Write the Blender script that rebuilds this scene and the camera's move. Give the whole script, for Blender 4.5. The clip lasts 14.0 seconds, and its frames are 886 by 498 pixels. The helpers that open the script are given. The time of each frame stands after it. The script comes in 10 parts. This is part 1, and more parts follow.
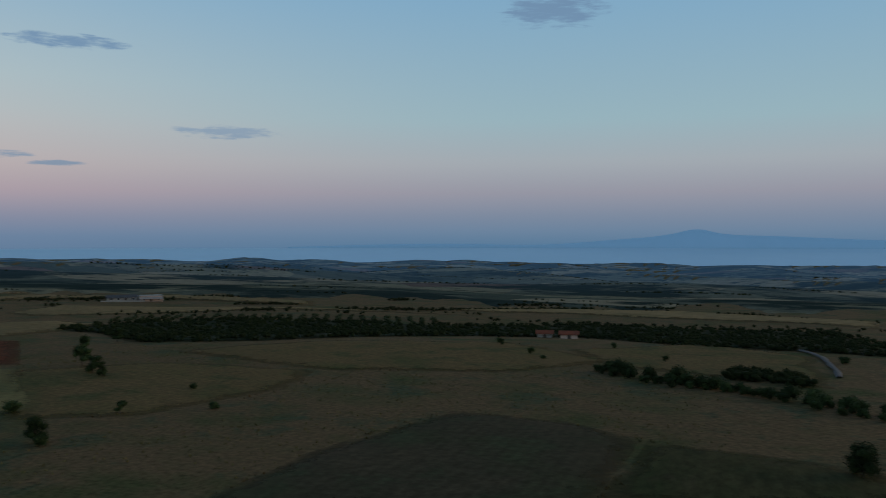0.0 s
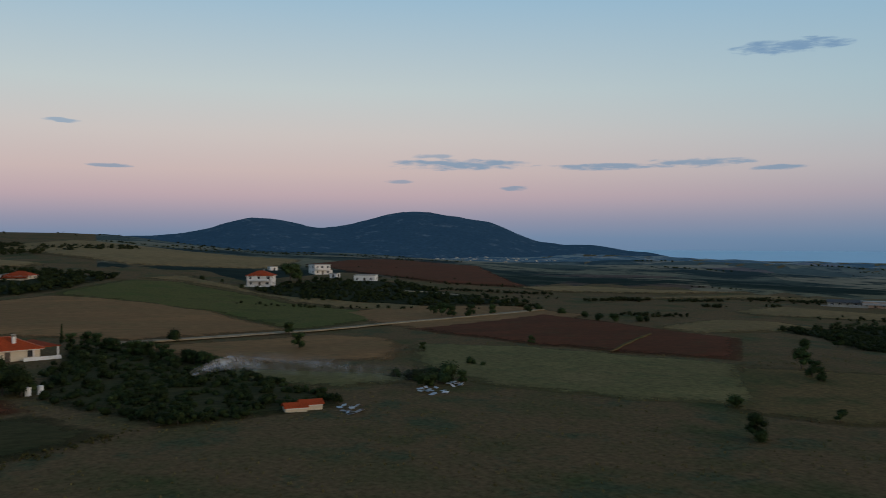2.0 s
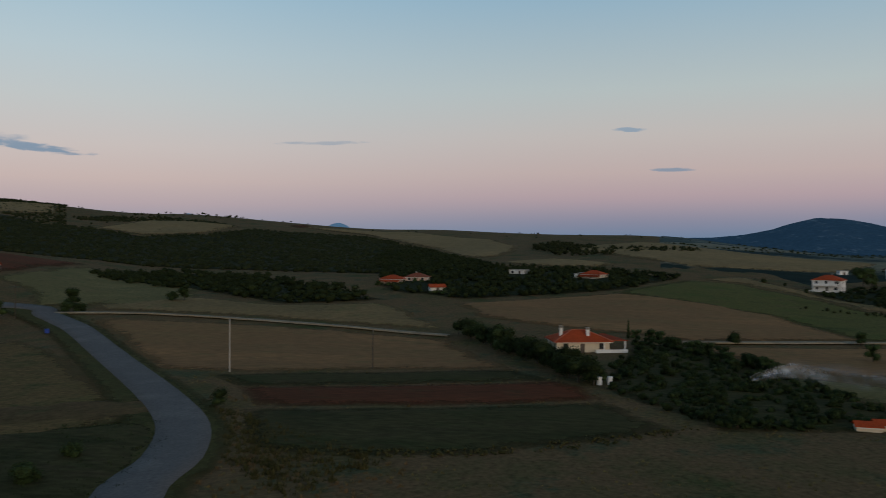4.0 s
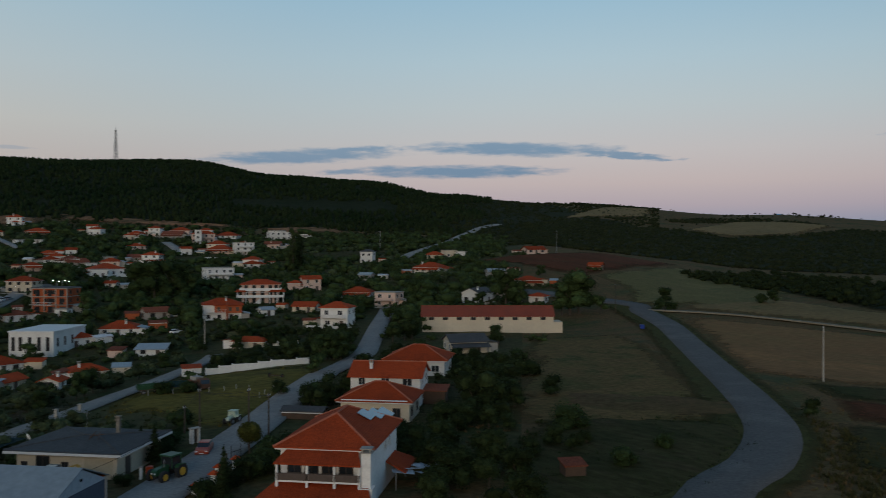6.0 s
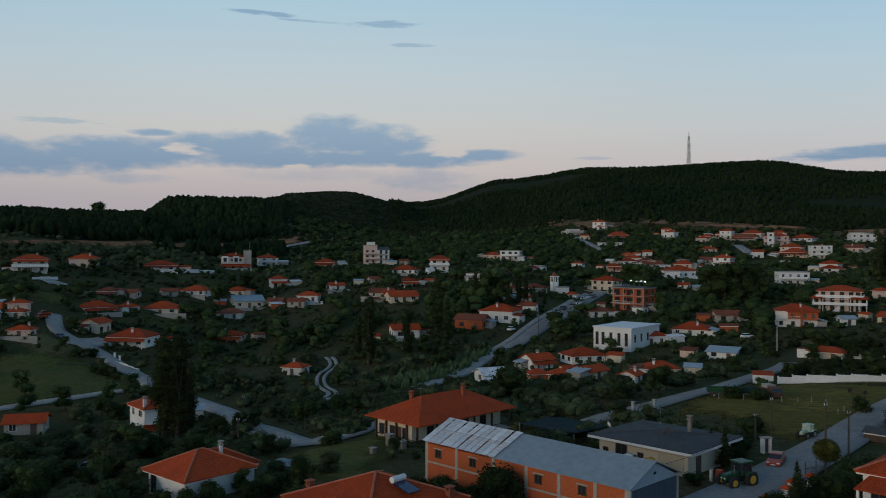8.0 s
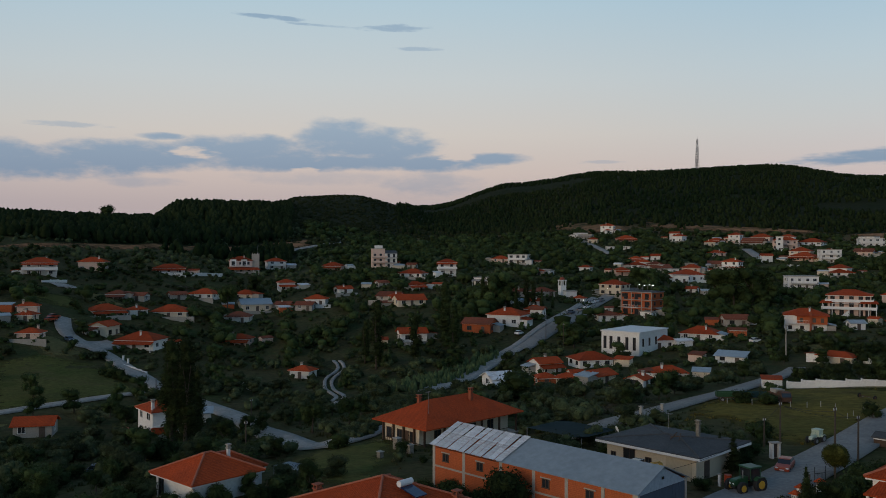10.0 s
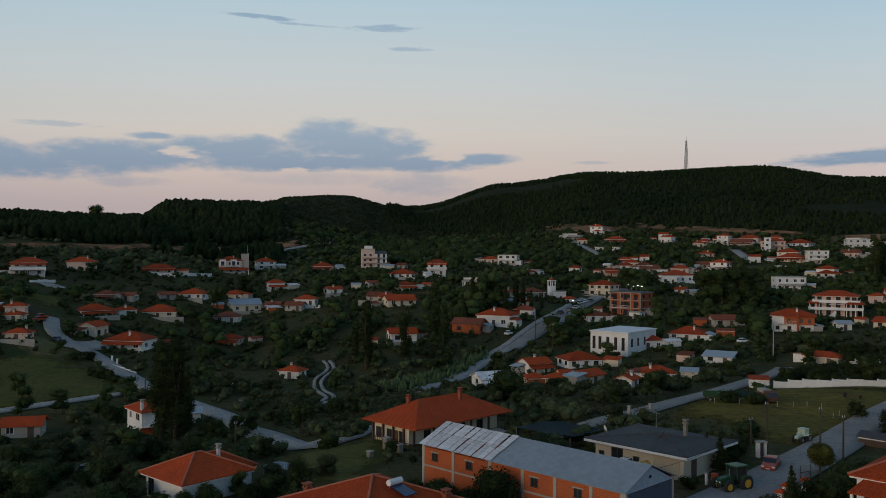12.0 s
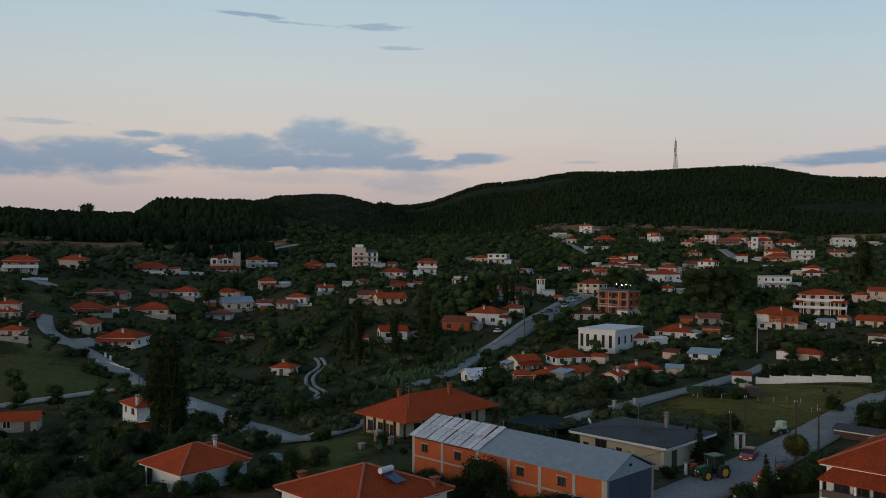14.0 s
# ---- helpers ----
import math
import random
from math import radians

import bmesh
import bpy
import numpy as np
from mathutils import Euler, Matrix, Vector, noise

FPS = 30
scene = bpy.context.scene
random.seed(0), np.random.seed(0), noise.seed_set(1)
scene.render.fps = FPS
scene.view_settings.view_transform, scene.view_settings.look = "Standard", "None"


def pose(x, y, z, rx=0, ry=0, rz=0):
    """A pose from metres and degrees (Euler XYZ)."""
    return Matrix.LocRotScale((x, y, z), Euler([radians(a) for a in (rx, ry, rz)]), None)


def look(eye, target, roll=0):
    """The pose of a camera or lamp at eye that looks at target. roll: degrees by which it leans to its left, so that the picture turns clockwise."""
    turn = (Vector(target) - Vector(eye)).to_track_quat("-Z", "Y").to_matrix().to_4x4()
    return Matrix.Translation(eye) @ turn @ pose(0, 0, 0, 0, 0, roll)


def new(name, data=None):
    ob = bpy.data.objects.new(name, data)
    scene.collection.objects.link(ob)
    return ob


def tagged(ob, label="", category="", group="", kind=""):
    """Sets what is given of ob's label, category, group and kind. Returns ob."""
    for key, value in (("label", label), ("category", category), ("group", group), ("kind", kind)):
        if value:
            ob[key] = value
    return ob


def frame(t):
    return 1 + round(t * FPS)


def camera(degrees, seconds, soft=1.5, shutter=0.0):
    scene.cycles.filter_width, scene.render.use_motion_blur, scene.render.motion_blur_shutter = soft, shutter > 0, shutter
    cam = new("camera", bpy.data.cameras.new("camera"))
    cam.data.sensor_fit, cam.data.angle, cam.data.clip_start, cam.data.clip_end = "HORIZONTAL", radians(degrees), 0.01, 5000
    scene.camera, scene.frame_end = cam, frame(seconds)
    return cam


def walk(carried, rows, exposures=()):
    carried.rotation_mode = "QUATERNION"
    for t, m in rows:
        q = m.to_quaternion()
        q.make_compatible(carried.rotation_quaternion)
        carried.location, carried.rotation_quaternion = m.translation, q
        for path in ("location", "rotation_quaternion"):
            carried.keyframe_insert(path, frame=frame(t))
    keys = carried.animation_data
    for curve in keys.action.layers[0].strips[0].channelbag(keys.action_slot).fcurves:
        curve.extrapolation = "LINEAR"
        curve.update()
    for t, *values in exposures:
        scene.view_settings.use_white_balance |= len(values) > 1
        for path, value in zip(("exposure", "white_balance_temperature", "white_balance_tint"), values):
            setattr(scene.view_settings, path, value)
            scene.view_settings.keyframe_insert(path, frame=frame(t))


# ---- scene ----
# ---- camera and its way: a slow turn on the spot, then a drift backwards ----
cam = camera(55.05, 14.0, soft=0.8, shutter=0.18)
PATH = [
    (0.0, pose(-0.17, -0.11, 26.50, 89.43, -0.01, -160.37)),
    (0.5, pose(-0.17, -0.14, 26.52, 89.47, 0.00, -148.91)),
    (1.0, pose(-0.17, -0.15, 26.54, 89.48, -0.00, -135.79)),
    (1.5, pose(-0.19, -0.17, 26.57, 89.53, -0.08, -124.31)),
    (2.0, pose(-0.12, -0.15, 26.62, 89.53, -0.16, -114.43)),
    (2.5, pose(-0.10, -0.12, 26.66, 89.53, -0.23, -106.19)),
    (2.7, pose(-0.09, -0.11, 26.67, 89.53, -0.20, -102.48)),
    (4.8, pose(-0.08, -0.17, 26.68, 89.52, -0.09, -62.80)),
    (5.0, pose(-0.07, -0.17, 26.69, 89.52, -0.03, -59.05)),
    (5.5, pose(-0.07, -0.12, 26.71, 89.52, -0.05, -50.06)),
    (6.0, pose(-0.06, -0.04, 26.73, 89.56, -0.03, -39.76)),
    (6.5, pose(-0.06, 0.01, 26.77, 89.60, -0.05, -30.86)),
    (7.0, pose(-0.04, 0.05, 26.83, 89.65, -0.05, -20.83)),
    (7.5, pose(-0.01, 0.09, 26.89, 89.67, -0.07, -11.81)),
    (8.0, pose(-0.03, 0.10, 26.93, 89.68, -0.12, -2.62)),
    (8.2, pose(-0.03, 0.10, 26.93, 89.71, -0.12, -1.83)),
    (10.5, pose(-0.00, 0.13, 26.96, 89.94, -0.20, -2.26)),
    (11.0, pose(0.00, 0.00, 27.00, 89.93, -0.21, -2.44)),
    (11.5, pose(0.02, -0.15, 26.96, 89.93, -0.24, -2.60)),
    (12.0, pose(-0.01, -0.43, 26.96, 89.95, -0.27, -2.78)),
    (12.5, pose(-0.01, -0.91, 26.88, 89.96, -0.29, -2.96)),
    (13.0, pose(0.02, -1.80, 26.86, 89.91, -0.29, -3.12)),
    (13.5, pose(-0.07, -3.01, 26.83, 89.89, -0.35, -3.28)),
    (14.0, pose(-0.08, -3.90, 26.81, 89.90, -0.38, -3.41)),
]
EXPOSURES = [(0, -0.05, 6480, 10), (1.5, 0.05, 6500, 10), (2.7, 0.02, 6530, 9), (5.0, -0.22, 6360, 8), (6.5, -0.22, 6010, 4), (7.0, -0.14, 5950, 4), (7.6, -0.06, 5920, 4), (8.2, -0.02, 6080, 6), (10.5, 0.0, 6500, 10), (14, 0.0, 6550, 10)]
walk(cam, PATH, EXPOSURES)

# ---- sky: dusk with a rose band opposite the set sun, and thin clouds ----
GLOW_BEARING = 250.0
LAMP_BEARING = 228.0


def world_sky():
    world = bpy.data.worlds.new("dusk_sky")
    scene.world = world
    world.use_nodes = True
    nt = world.node_tree
    nt.nodes.clear()
    n = nt.nodes.new

    def math_node(op, a, b=None, c=None, clamp=False):
        m = n("ShaderNodeMath")
        m.operation, m.use_clamp = op, clamp
        for i, v in enumerate((a, b, c)):
            if v is None:
                continue
            if isinstance(v, (int, float)):
                m.inputs[i].default_value = v
            else:
                nt.links.new(v, m.inputs[i])
        return m.outputs[0]

    def ramp(value, stops):
        r = n("ShaderNodeValToRGB")
        e = r.color_ramp.elements
        while len(e) < len(stops):
            e.new(0.5)
        for k, (p, c) in zip(e, stops):
            k.position, k.color = p, (*[(v / 255) ** 2.2 for v in c], 1)
        nt.links.new(value, r.inputs[0])
        return r.outputs[0]

    def mix(fac, a, b):
        m = n("ShaderNodeMix")
        m.data_type = "RGBA"
        for i, v in ((0, fac), (6, a), (7, b)):
            if isinstance(v, (int, float)):
                m.inputs[i].default_value = v
            elif isinstance(v, tuple):
                m.inputs[i].default_value = v
            else:
                nt.links.new(v, m.inputs[i])
        return m.outputs[2]

    co = n("ShaderNodeTexCoord")
    sep = n("ShaderNodeSeparateXYZ")
    nt.links.new(co.outputs["Generated"], sep.inputs[0])
    x, y, z = sep.outputs
    el = math_node("MULTIPLY", math_node("ARCSINE", z), 57.29578)
    az = math_node("MULTIPLY", math_node("ARCTAN2", x, y), 57.29578)
    up = math_node("DIVIDE", math_node("ADD", el, 3.0), 93.0, clamp=True)

    def lift(e):
        return (e + 3.0) / 93.0

    # two looks of the sky: towards the sea (darker) and over the village (paler)
    sea = ramp(up, [(lift(e), c) for e, c in SKY_SEA])
    rose = ramp(up, [(lift(e), c) for e, c in SKY_ROSE])
    town = ramp(up, [(lift(e), c) for e, c in SKY_TOWN])
    west = ramp(up, [(lift(e), c) for e, c in SKY_WEST])

    def toward(bearing, near, far):
        """1 at less than near degrees from the bearing, 0 past far degrees."""
        d = math_node("ADD", math_node("MULTIPLY", x, math.sin(radians(bearing))), math_node("MULTIPLY", y, math.cos(radians(bearing))))
        a = math_node("MULTIPLY", math_node("ARCCOSINE", math_node("MULTIPLY", d, 0.9999)), 57.29578)
        m = n("ShaderNodeMapRange")
        m.interpolation_type = "SMOOTHSTEP"
        nt.links.new(a, m.inputs[0])
        for i, v in ((1, near), (2, far), (3, 1.0), (4, 0.0)):
            m.inputs[i].default_value = v
        return m.outputs[0]

    sky = mix(toward(98, 8, 72), sea, rose)
    sky = mix(toward(-4, 8, 74), sky, town)
    sky = mix(toward(50, 6, 42), sky, ramp(up, [(lift(e), c) for e, c in SKY_EAST]))
    sky = mix(toward(GLOW_BEARING, 8, 62), sky, west)

    # clouds: long flat banks, broken at the edges by noise
    flat = n("ShaderNodeCombineXYZ")
    nt.links.new(math_node("MULTIPLY", az, 0.30), flat.inputs[0])
    nt.links.new(math_node("MULTIPLY", el, 1.5), flat.inputs[1])
    noise_tex = n("ShaderNodeTexNoise")
    noise_tex.inputs["Scale"].default_value = 1.9
    noise_tex.inputs["Detail"].default_value = 7
    noise_tex.inputs["Roughness"].default_value = 0.58
    nt.links.new(flat.outputs[0], noise_tex.inputs["Vector"])
    ragged = math_node("MULTIPLY", math_node("SUBTRACT", noise_tex.outputs[0], 0.5), 4.4)
    broad = n("ShaderNodeCombineXYZ")
    nt.links.new(math_node("MULTIPLY", az, 0.24), broad.inputs[0])
    nt.links.new(math_node("MULTIPLY", el, 0.62), broad.inputs[1])
    coarse_tex = n("ShaderNodeTexNoise")
    coarse_tex.inputs["Scale"].default_value = 1.9
    coarse_tex.inputs["Detail"].default_value = 9
    coarse_tex.inputs["Roughness"].default_value = 0.6
    nt.links.new(broad.outputs[0], coarse_tex.inputs["Vector"])
    coarse = math_node("MULTIPLY", math_node("SUBTRACT", coarse_tex.outputs[0], 0.5), 2.3)
    def oval(bearing, height, wide, tall, tilt=0.0):
        """1 in the middle of a flat oval of the sky, 0 on its rim, below 0 outside."""
        off = math_node("SUBTRACT", az, bearing)
        da = math_node("DIVIDE", off, wide)
        de = math_node("DIVIDE", math_node("SUBTRACT", math_node("SUBTRACT", el, height), math_node("MULTIPLY", off, tilt)), tall)
        return math_node("SUBTRACT", 1.0, math_node("ADD", math_node("MULTIPLY", da, da), math_node("MULTIPLY", de, de)))

    def soften(value, low, high, dense):
        m = n("ShaderNodeMapRange")
        m.interpolation_type = "SMOOTHSTEP"
        nt.links.new(value, m.inputs[0])
        for i, w in ((1, low), (2, high), (3, 0.0), (4, dense)):
            m.inputs[i].default_value = w
        return m.outputs[0]

    total = None
    for cloud in CLOUDS:
        v = soften(math_node("ADD", oval(*cloud[:4], *cloud[5:]), math_node("MULTIPLY", ragged, 0.5) if cloud[2] > 6 else ragged), -0.25, 0.95, cloud[4])
        total = v if total is None else math_node("MAXIMUM", total, v)
    # the great bank over the village: billowing above, torn below, with two pale gaps
    bank = None
    for cloud in BANK:
        v = math_node("MAXIMUM", oval(*cloud), -2.5)
        bank = v if bank is None else math_node("MAXIMUM", bank, v)
    for gap in BANK_GAPS:
        bank = math_node("SUBTRACT", bank, math_node("MULTIPLY", math_node("MAXIMUM", math_node("ADD", oval(*gap), math_node("MULTIPLY", ragged, 0.55)), 0.0), 1.15))
    total = math_node("MAXIMUM", total, soften(math_node("ADD", bank, coarse), -0.4, 0.8, 0.92))
    for veil in VEILS:
        total = math_node("MAXIMUM", total, soften(math_node("ADD", oval(*veil[:4]), math_node("MULTIPLY", coarse, 1.3)), -0.4, 1.2, veil[4]))
    shade = ramp(up, [(lift(0), (116, 132, 154)), (lift(5), (128, 148, 170)), (lift(8), (144, 164, 183)), (lift(11), (118, 148, 178)), (lift(16), (112, 142, 172))])
    sky = mix(total, sky, shade)
    back = n("ShaderNodeBackground")
    back.inputs[1].default_value = SKY_STRENGTH
    nt.links.new(sky, back.inputs[0])
    out = n("ShaderNodeOutputWorld")
    nt.links.new(back.outputs[0], out.inputs[0])


SKY_STRENGTH = 1.0
SKY_SEA = ((-3, (74, 108, 140)), (-0.4, (88, 122, 152)), (0.6, (108, 132, 158)), (1.6, (124, 138, 159)), (3.2, (150, 151, 164)), (5.2, (163, 171, 178)), (8, (152, 180, 190)), (16, (128, 169, 198)), (30, (94, 132, 166)), (50, (82, 112, 146)), (90, (58, 80, 112)))
SKY_ROSE = ((-3, (95, 118, 146)), (0.3, (112, 132, 160)), (1.5, (142, 142, 162)), (3.0, (182, 161, 168)), (4.6, (196, 177, 175)), (7, (198, 190, 187)), (10, (187, 197, 198)), (16, (152, 183, 203)), (30, (106, 138, 168)), (50, (84, 112, 146)), (90, (58, 80, 112)))
SKY_TOWN = ((-3, (172, 160, 160)), (2.6, (180, 166, 166)), (5, (200, 185, 178)), (7.5, (204, 197, 190)), (11, (196, 202, 203)), (16, (178, 200, 211)), (30, (122, 152, 180)), (50, (86, 114, 146)), (90, (58, 80, 112)))
SKY_EAST = ((-3, (110, 126, 152)), (0.8, (146, 150, 170)), (2.4, (186, 169, 175)), (4.0, (206, 186, 182)), (6, (208, 197, 194)), (9, (200, 205, 206)), (12, (190, 207, 215)), (16, (171, 200, 217)), (30, (118, 150, 180)), (50, (84, 112, 146)), (90, (58, 80, 112)))
SKY_WEST = ((-3, (240, 190, 140)), (2, (255, 214, 165)), (7, (250, 226, 196)), (14, (232, 226, 214)), (28, (160, 176, 190)), (55, (88, 114, 142)), (90, (58, 80, 112)))
CLOUDS = (
    (115.6, 5.2, 4.6, 0.36, 0.95), (125.4, 5.0, 3.8, 0.22, 0.9), (131.3, 5.2, 3.0, 0.32, 0.9), (113.6, 5.75, 1.5, 0.16, 0.7), (136, 4.75, 1.7, 0.18, 0.9), (136.6, 12.1, 3.4, 0.42, 0.95),
    (146, 7.0, 3.2, 0.42, 0.95), (119.2, 3.6, 1.0, 0.16, 0.8), (111.4, 4.05, 0.9, 0.13, 0.7), (167.8, 15, 3.4, 1.1, 0.95), (90.3, 7.4, 1.1, 0.14, 0.85),
    (93, 4.75, 1.3, 0.14, 0.8), (44.5, 6.22, 7.4, 0.52, 1.0, -0.02), (51.5, 5.75, 3.6, 0.30, 0.95, -0.10), (40.5, 4.75, 7.8, 0.46, 1.0), (69.8, 6.55, 3.0, 0.13, 0.5, 0.03),
    (30.5, 5.7, 6.8, 0.55, 0.95, 0.06), (34.6, 6.15, 2.8, 0.32, 0.95, 0.03), (34.5, 4.75, 3.4, 0.22, 0.85, 0.03), (-9.3, 14.85, 2.2, 0.16, 0.6, -0.05), (-6.2, 14.5, 2.2, 0.10, 0.45, -0.03), (-1.2, 14.45, 2.6, 0.24, 0.5), (0.4, 13.15, 1.5, 0.16, 0.4),
    (12.6, 5.7, 1.8, 0.12, 0.35), (-21.7, 7.5, 2.6, 0.20, 0.45))
BANK = ((-27, 5.2, 11, 1.2), (-18, 5.7, 6.0, 1.05), (-11, 6.35, 5.2, 1.0), (-8.5, 5.6, 4.8, 0.7), (-5.0, 7.2, 3.0, 1.35), (-2.2, 6.7, 4.0, 1.3), (-3.2, 5.75, 4.8, 0.6), (1.6, 5.65, 3.6, 0.6), (5.2, 5.95, 2.6, 0.42), (-16.2, 7.05, 1.6, 0.25))
BANK_GAPS = ((-14.2, 6.1, 1.6, 0.42), (3.0, 6.05, 1.5, 0.30), (-7.2, 5.1, 1.1, 0.28))
VEILS = ((1.0, 4.3, 3.6, 0.9, 0.42), (-17.5, 4.15, 2.6, 0.35, 0.4), (-6, 4.6, 6, 0.5, 0.25))
world_sky()

# the last warm light, from low in the west behind the turn's end
west = bpy.data.lights.new("afterglow", "SUN")
west.energy, west.angle, west.color = 1.1, radians(34), (1.0, 0.80, 0.60)
new("afterglow", west).matrix_world = look((0, 0, 300), (300 * math.sin(radians(LAMP_BEARING - 180)), 300 * math.cos(radians(LAMP_BEARING - 180)), 300 - 52))

# ---- materials ----
MATERIALS = {}


def material(name, base, second=None, scale=0.5, fine=8.0, rough=0.85, bump=0.0, metal=0.0, wave=None, mottle=0.35, per_object=0.0, third=None, spec=0.3, stretch=(1, 1, 1), island=0.0, patch=None):
    """A procedural surface: two colours mixed by a broad noise, a finer grain over them, and a bump from the grain."""
    if name in MATERIALS:
        return MATERIALS[name]
    m = bpy.data.materials.new(name)
    m.use_nodes = True
    nt = m.node_tree
    bsdf = nt.nodes["Principled BSDF"]
    n, link = nt.nodes.new, nt.links.new
    co = n("ShaderNodeTexCoord")
    mp = n("ShaderNodeMapping")
    mp.inputs["Scale"].default_value = stretch
    link(co.outputs["Object"], mp.inputs[0])
    vec = mp.outputs[0]
    broad, grain = n("ShaderNodeTexNoise"), n("ShaderNodeTexNoise")
    for t, s, d, r in ((broad, scale, 8, 0.66), (grain, fine, 5, 0.6)):
        t.inputs["Scale"].default_value, t.inputs["Detail"].default_value, t.inputs["Roughness"].default_value = s, d, r
        link(vec, t.inputs["Vector"])
    second = second or tuple(v * 0.75 for v in base)
    r = n("ShaderNodeValToRGB")
    e = r.color_ramp.elements
    stops = [(0.36, base), (0.64, second)] if third is None else [(0.32, base), (0.5, second), (0.66, third)]
    while len(e) < len(stops):
        e.new(0.5)
    for k, (p, c) in zip(e, stops):
        k.position, k.color = p, (*c, 1)
    link(broad.outputs[0], r.inputs[0])
    hsv = n("ShaderNodeHueSaturation")
    colour = r.outputs[0]
    if patch:
        tone, size, start = patch
        spots, edge, blend = n("ShaderNodeTexNoise"), n("ShaderNodeMapRange"), n("ShaderNodeMixRGB")
        spots.inputs["Scale"].default_value, spots.inputs["Detail"].default_value, spots.inputs["Roughness"].default_value = size, 7, 0.72
        link(vec, spots.inputs["Vector"])
        edge.inputs[1].default_value, edge.inputs[2].default_value, edge.inputs[4].default_value = start, start + 0.1, 0.8
        link(spots.outputs[0], edge.inputs[0])
        link(edge.outputs[0], blend.inputs[0])
        link(colour, blend.inputs[1])
        blend.inputs[2].default_value = (*tone, 1)
        colour = blend.outputs[0]
    link(colour, hsv.inputs["Color"])
    mr = n("ShaderNodeMapRange")
    for i, v in ((1, 0.3), (2, 0.7), (3, 1 - mottle), (4, 1 + mottle)):
        mr.inputs[i].default_value = v
    link(grain.outputs[0], mr.inputs[0])
    value = mr.outputs[0]
    if per_object:
        info = n("ShaderNodeObjectInfo")
        mo = n("ShaderNodeMapRange")
        for i, v in ((1, 0), (2, 1), (3, 1 - per_object), (4, 1 + per_object)):
            mo.inputs[i].default_value = v
        link(info.outputs["Random"], mo.inputs[0])
        mu = n("ShaderNodeMath")
        mu.operation = "MULTIPLY"
        link(value, mu.inputs[0])
        link(mo.outputs[0], mu.inputs[1])
        value = mu.outputs[0]
    if island:
        geo = n("ShaderNodeNewGeometry")
        mi = n("ShaderNodeMapRange")
        for i, v in ((1, 0), (2, 1), (3, 1 - island), (4, 1 + island)):
            mi.inputs[i].default_value = v
        link(geo.outputs["Random Per Island"], mi.inputs[0])
        mu = n("ShaderNodeMath")
        mu.operation = "MULTIPLY"
        link(value, mu.inputs[0])
        link(mi.outputs[0], mu.inputs[1])
        value = mu.outputs[0]
    link(value, hsv.inputs["Value"])
    link(hsv.outputs[0], bsdf.inputs["Base Color"])
    bsdf.inputs["Roughness"].default_value = rough
    bsdf.inputs["Metallic"].default_value = metal
    bsdf.inputs["Specular IOR Level"].default_value = spec
    height = grain.outputs[0]
    if wave:
        wv = n("ShaderNodeTexWave")
        wv.bands_direction = wave[0]
        wv.inputs["Scale"].default_value = wave[1]
        wv.inputs["Distortion"].default_value = 0.3
        link(co.outputs["Object"], wv.inputs["Vector"])
        height = wv.outputs[1]
        if len(wave) > 2:
            wm = n("ShaderNodeMapRange")
            for i, v in ((1, 0), (2, 1), (3, 1 - wave[2]), (4, 1 + wave[2])):
                wm.inputs[i].default_value = v
            link(wv.outputs[1], wm.inputs[0])
            mu = n("ShaderNodeMath")
            mu.operation = "MULTIPLY"
            link(value, mu.inputs[0])
            link(wm.outputs[0], mu.inputs[1])
            link(mu.outputs[0], hsv.inputs["Value"])
    if bump:
        b = n("ShaderNodeBump")
        b.inputs["Strength"].default_value, b.inputs["Distance"].default_value = 0.6, bump
        link(height, b.inputs["Height"])
        link(b.outputs[0], bsdf.inputs["Normal"])
    MATERIALS[name] = m
    return m


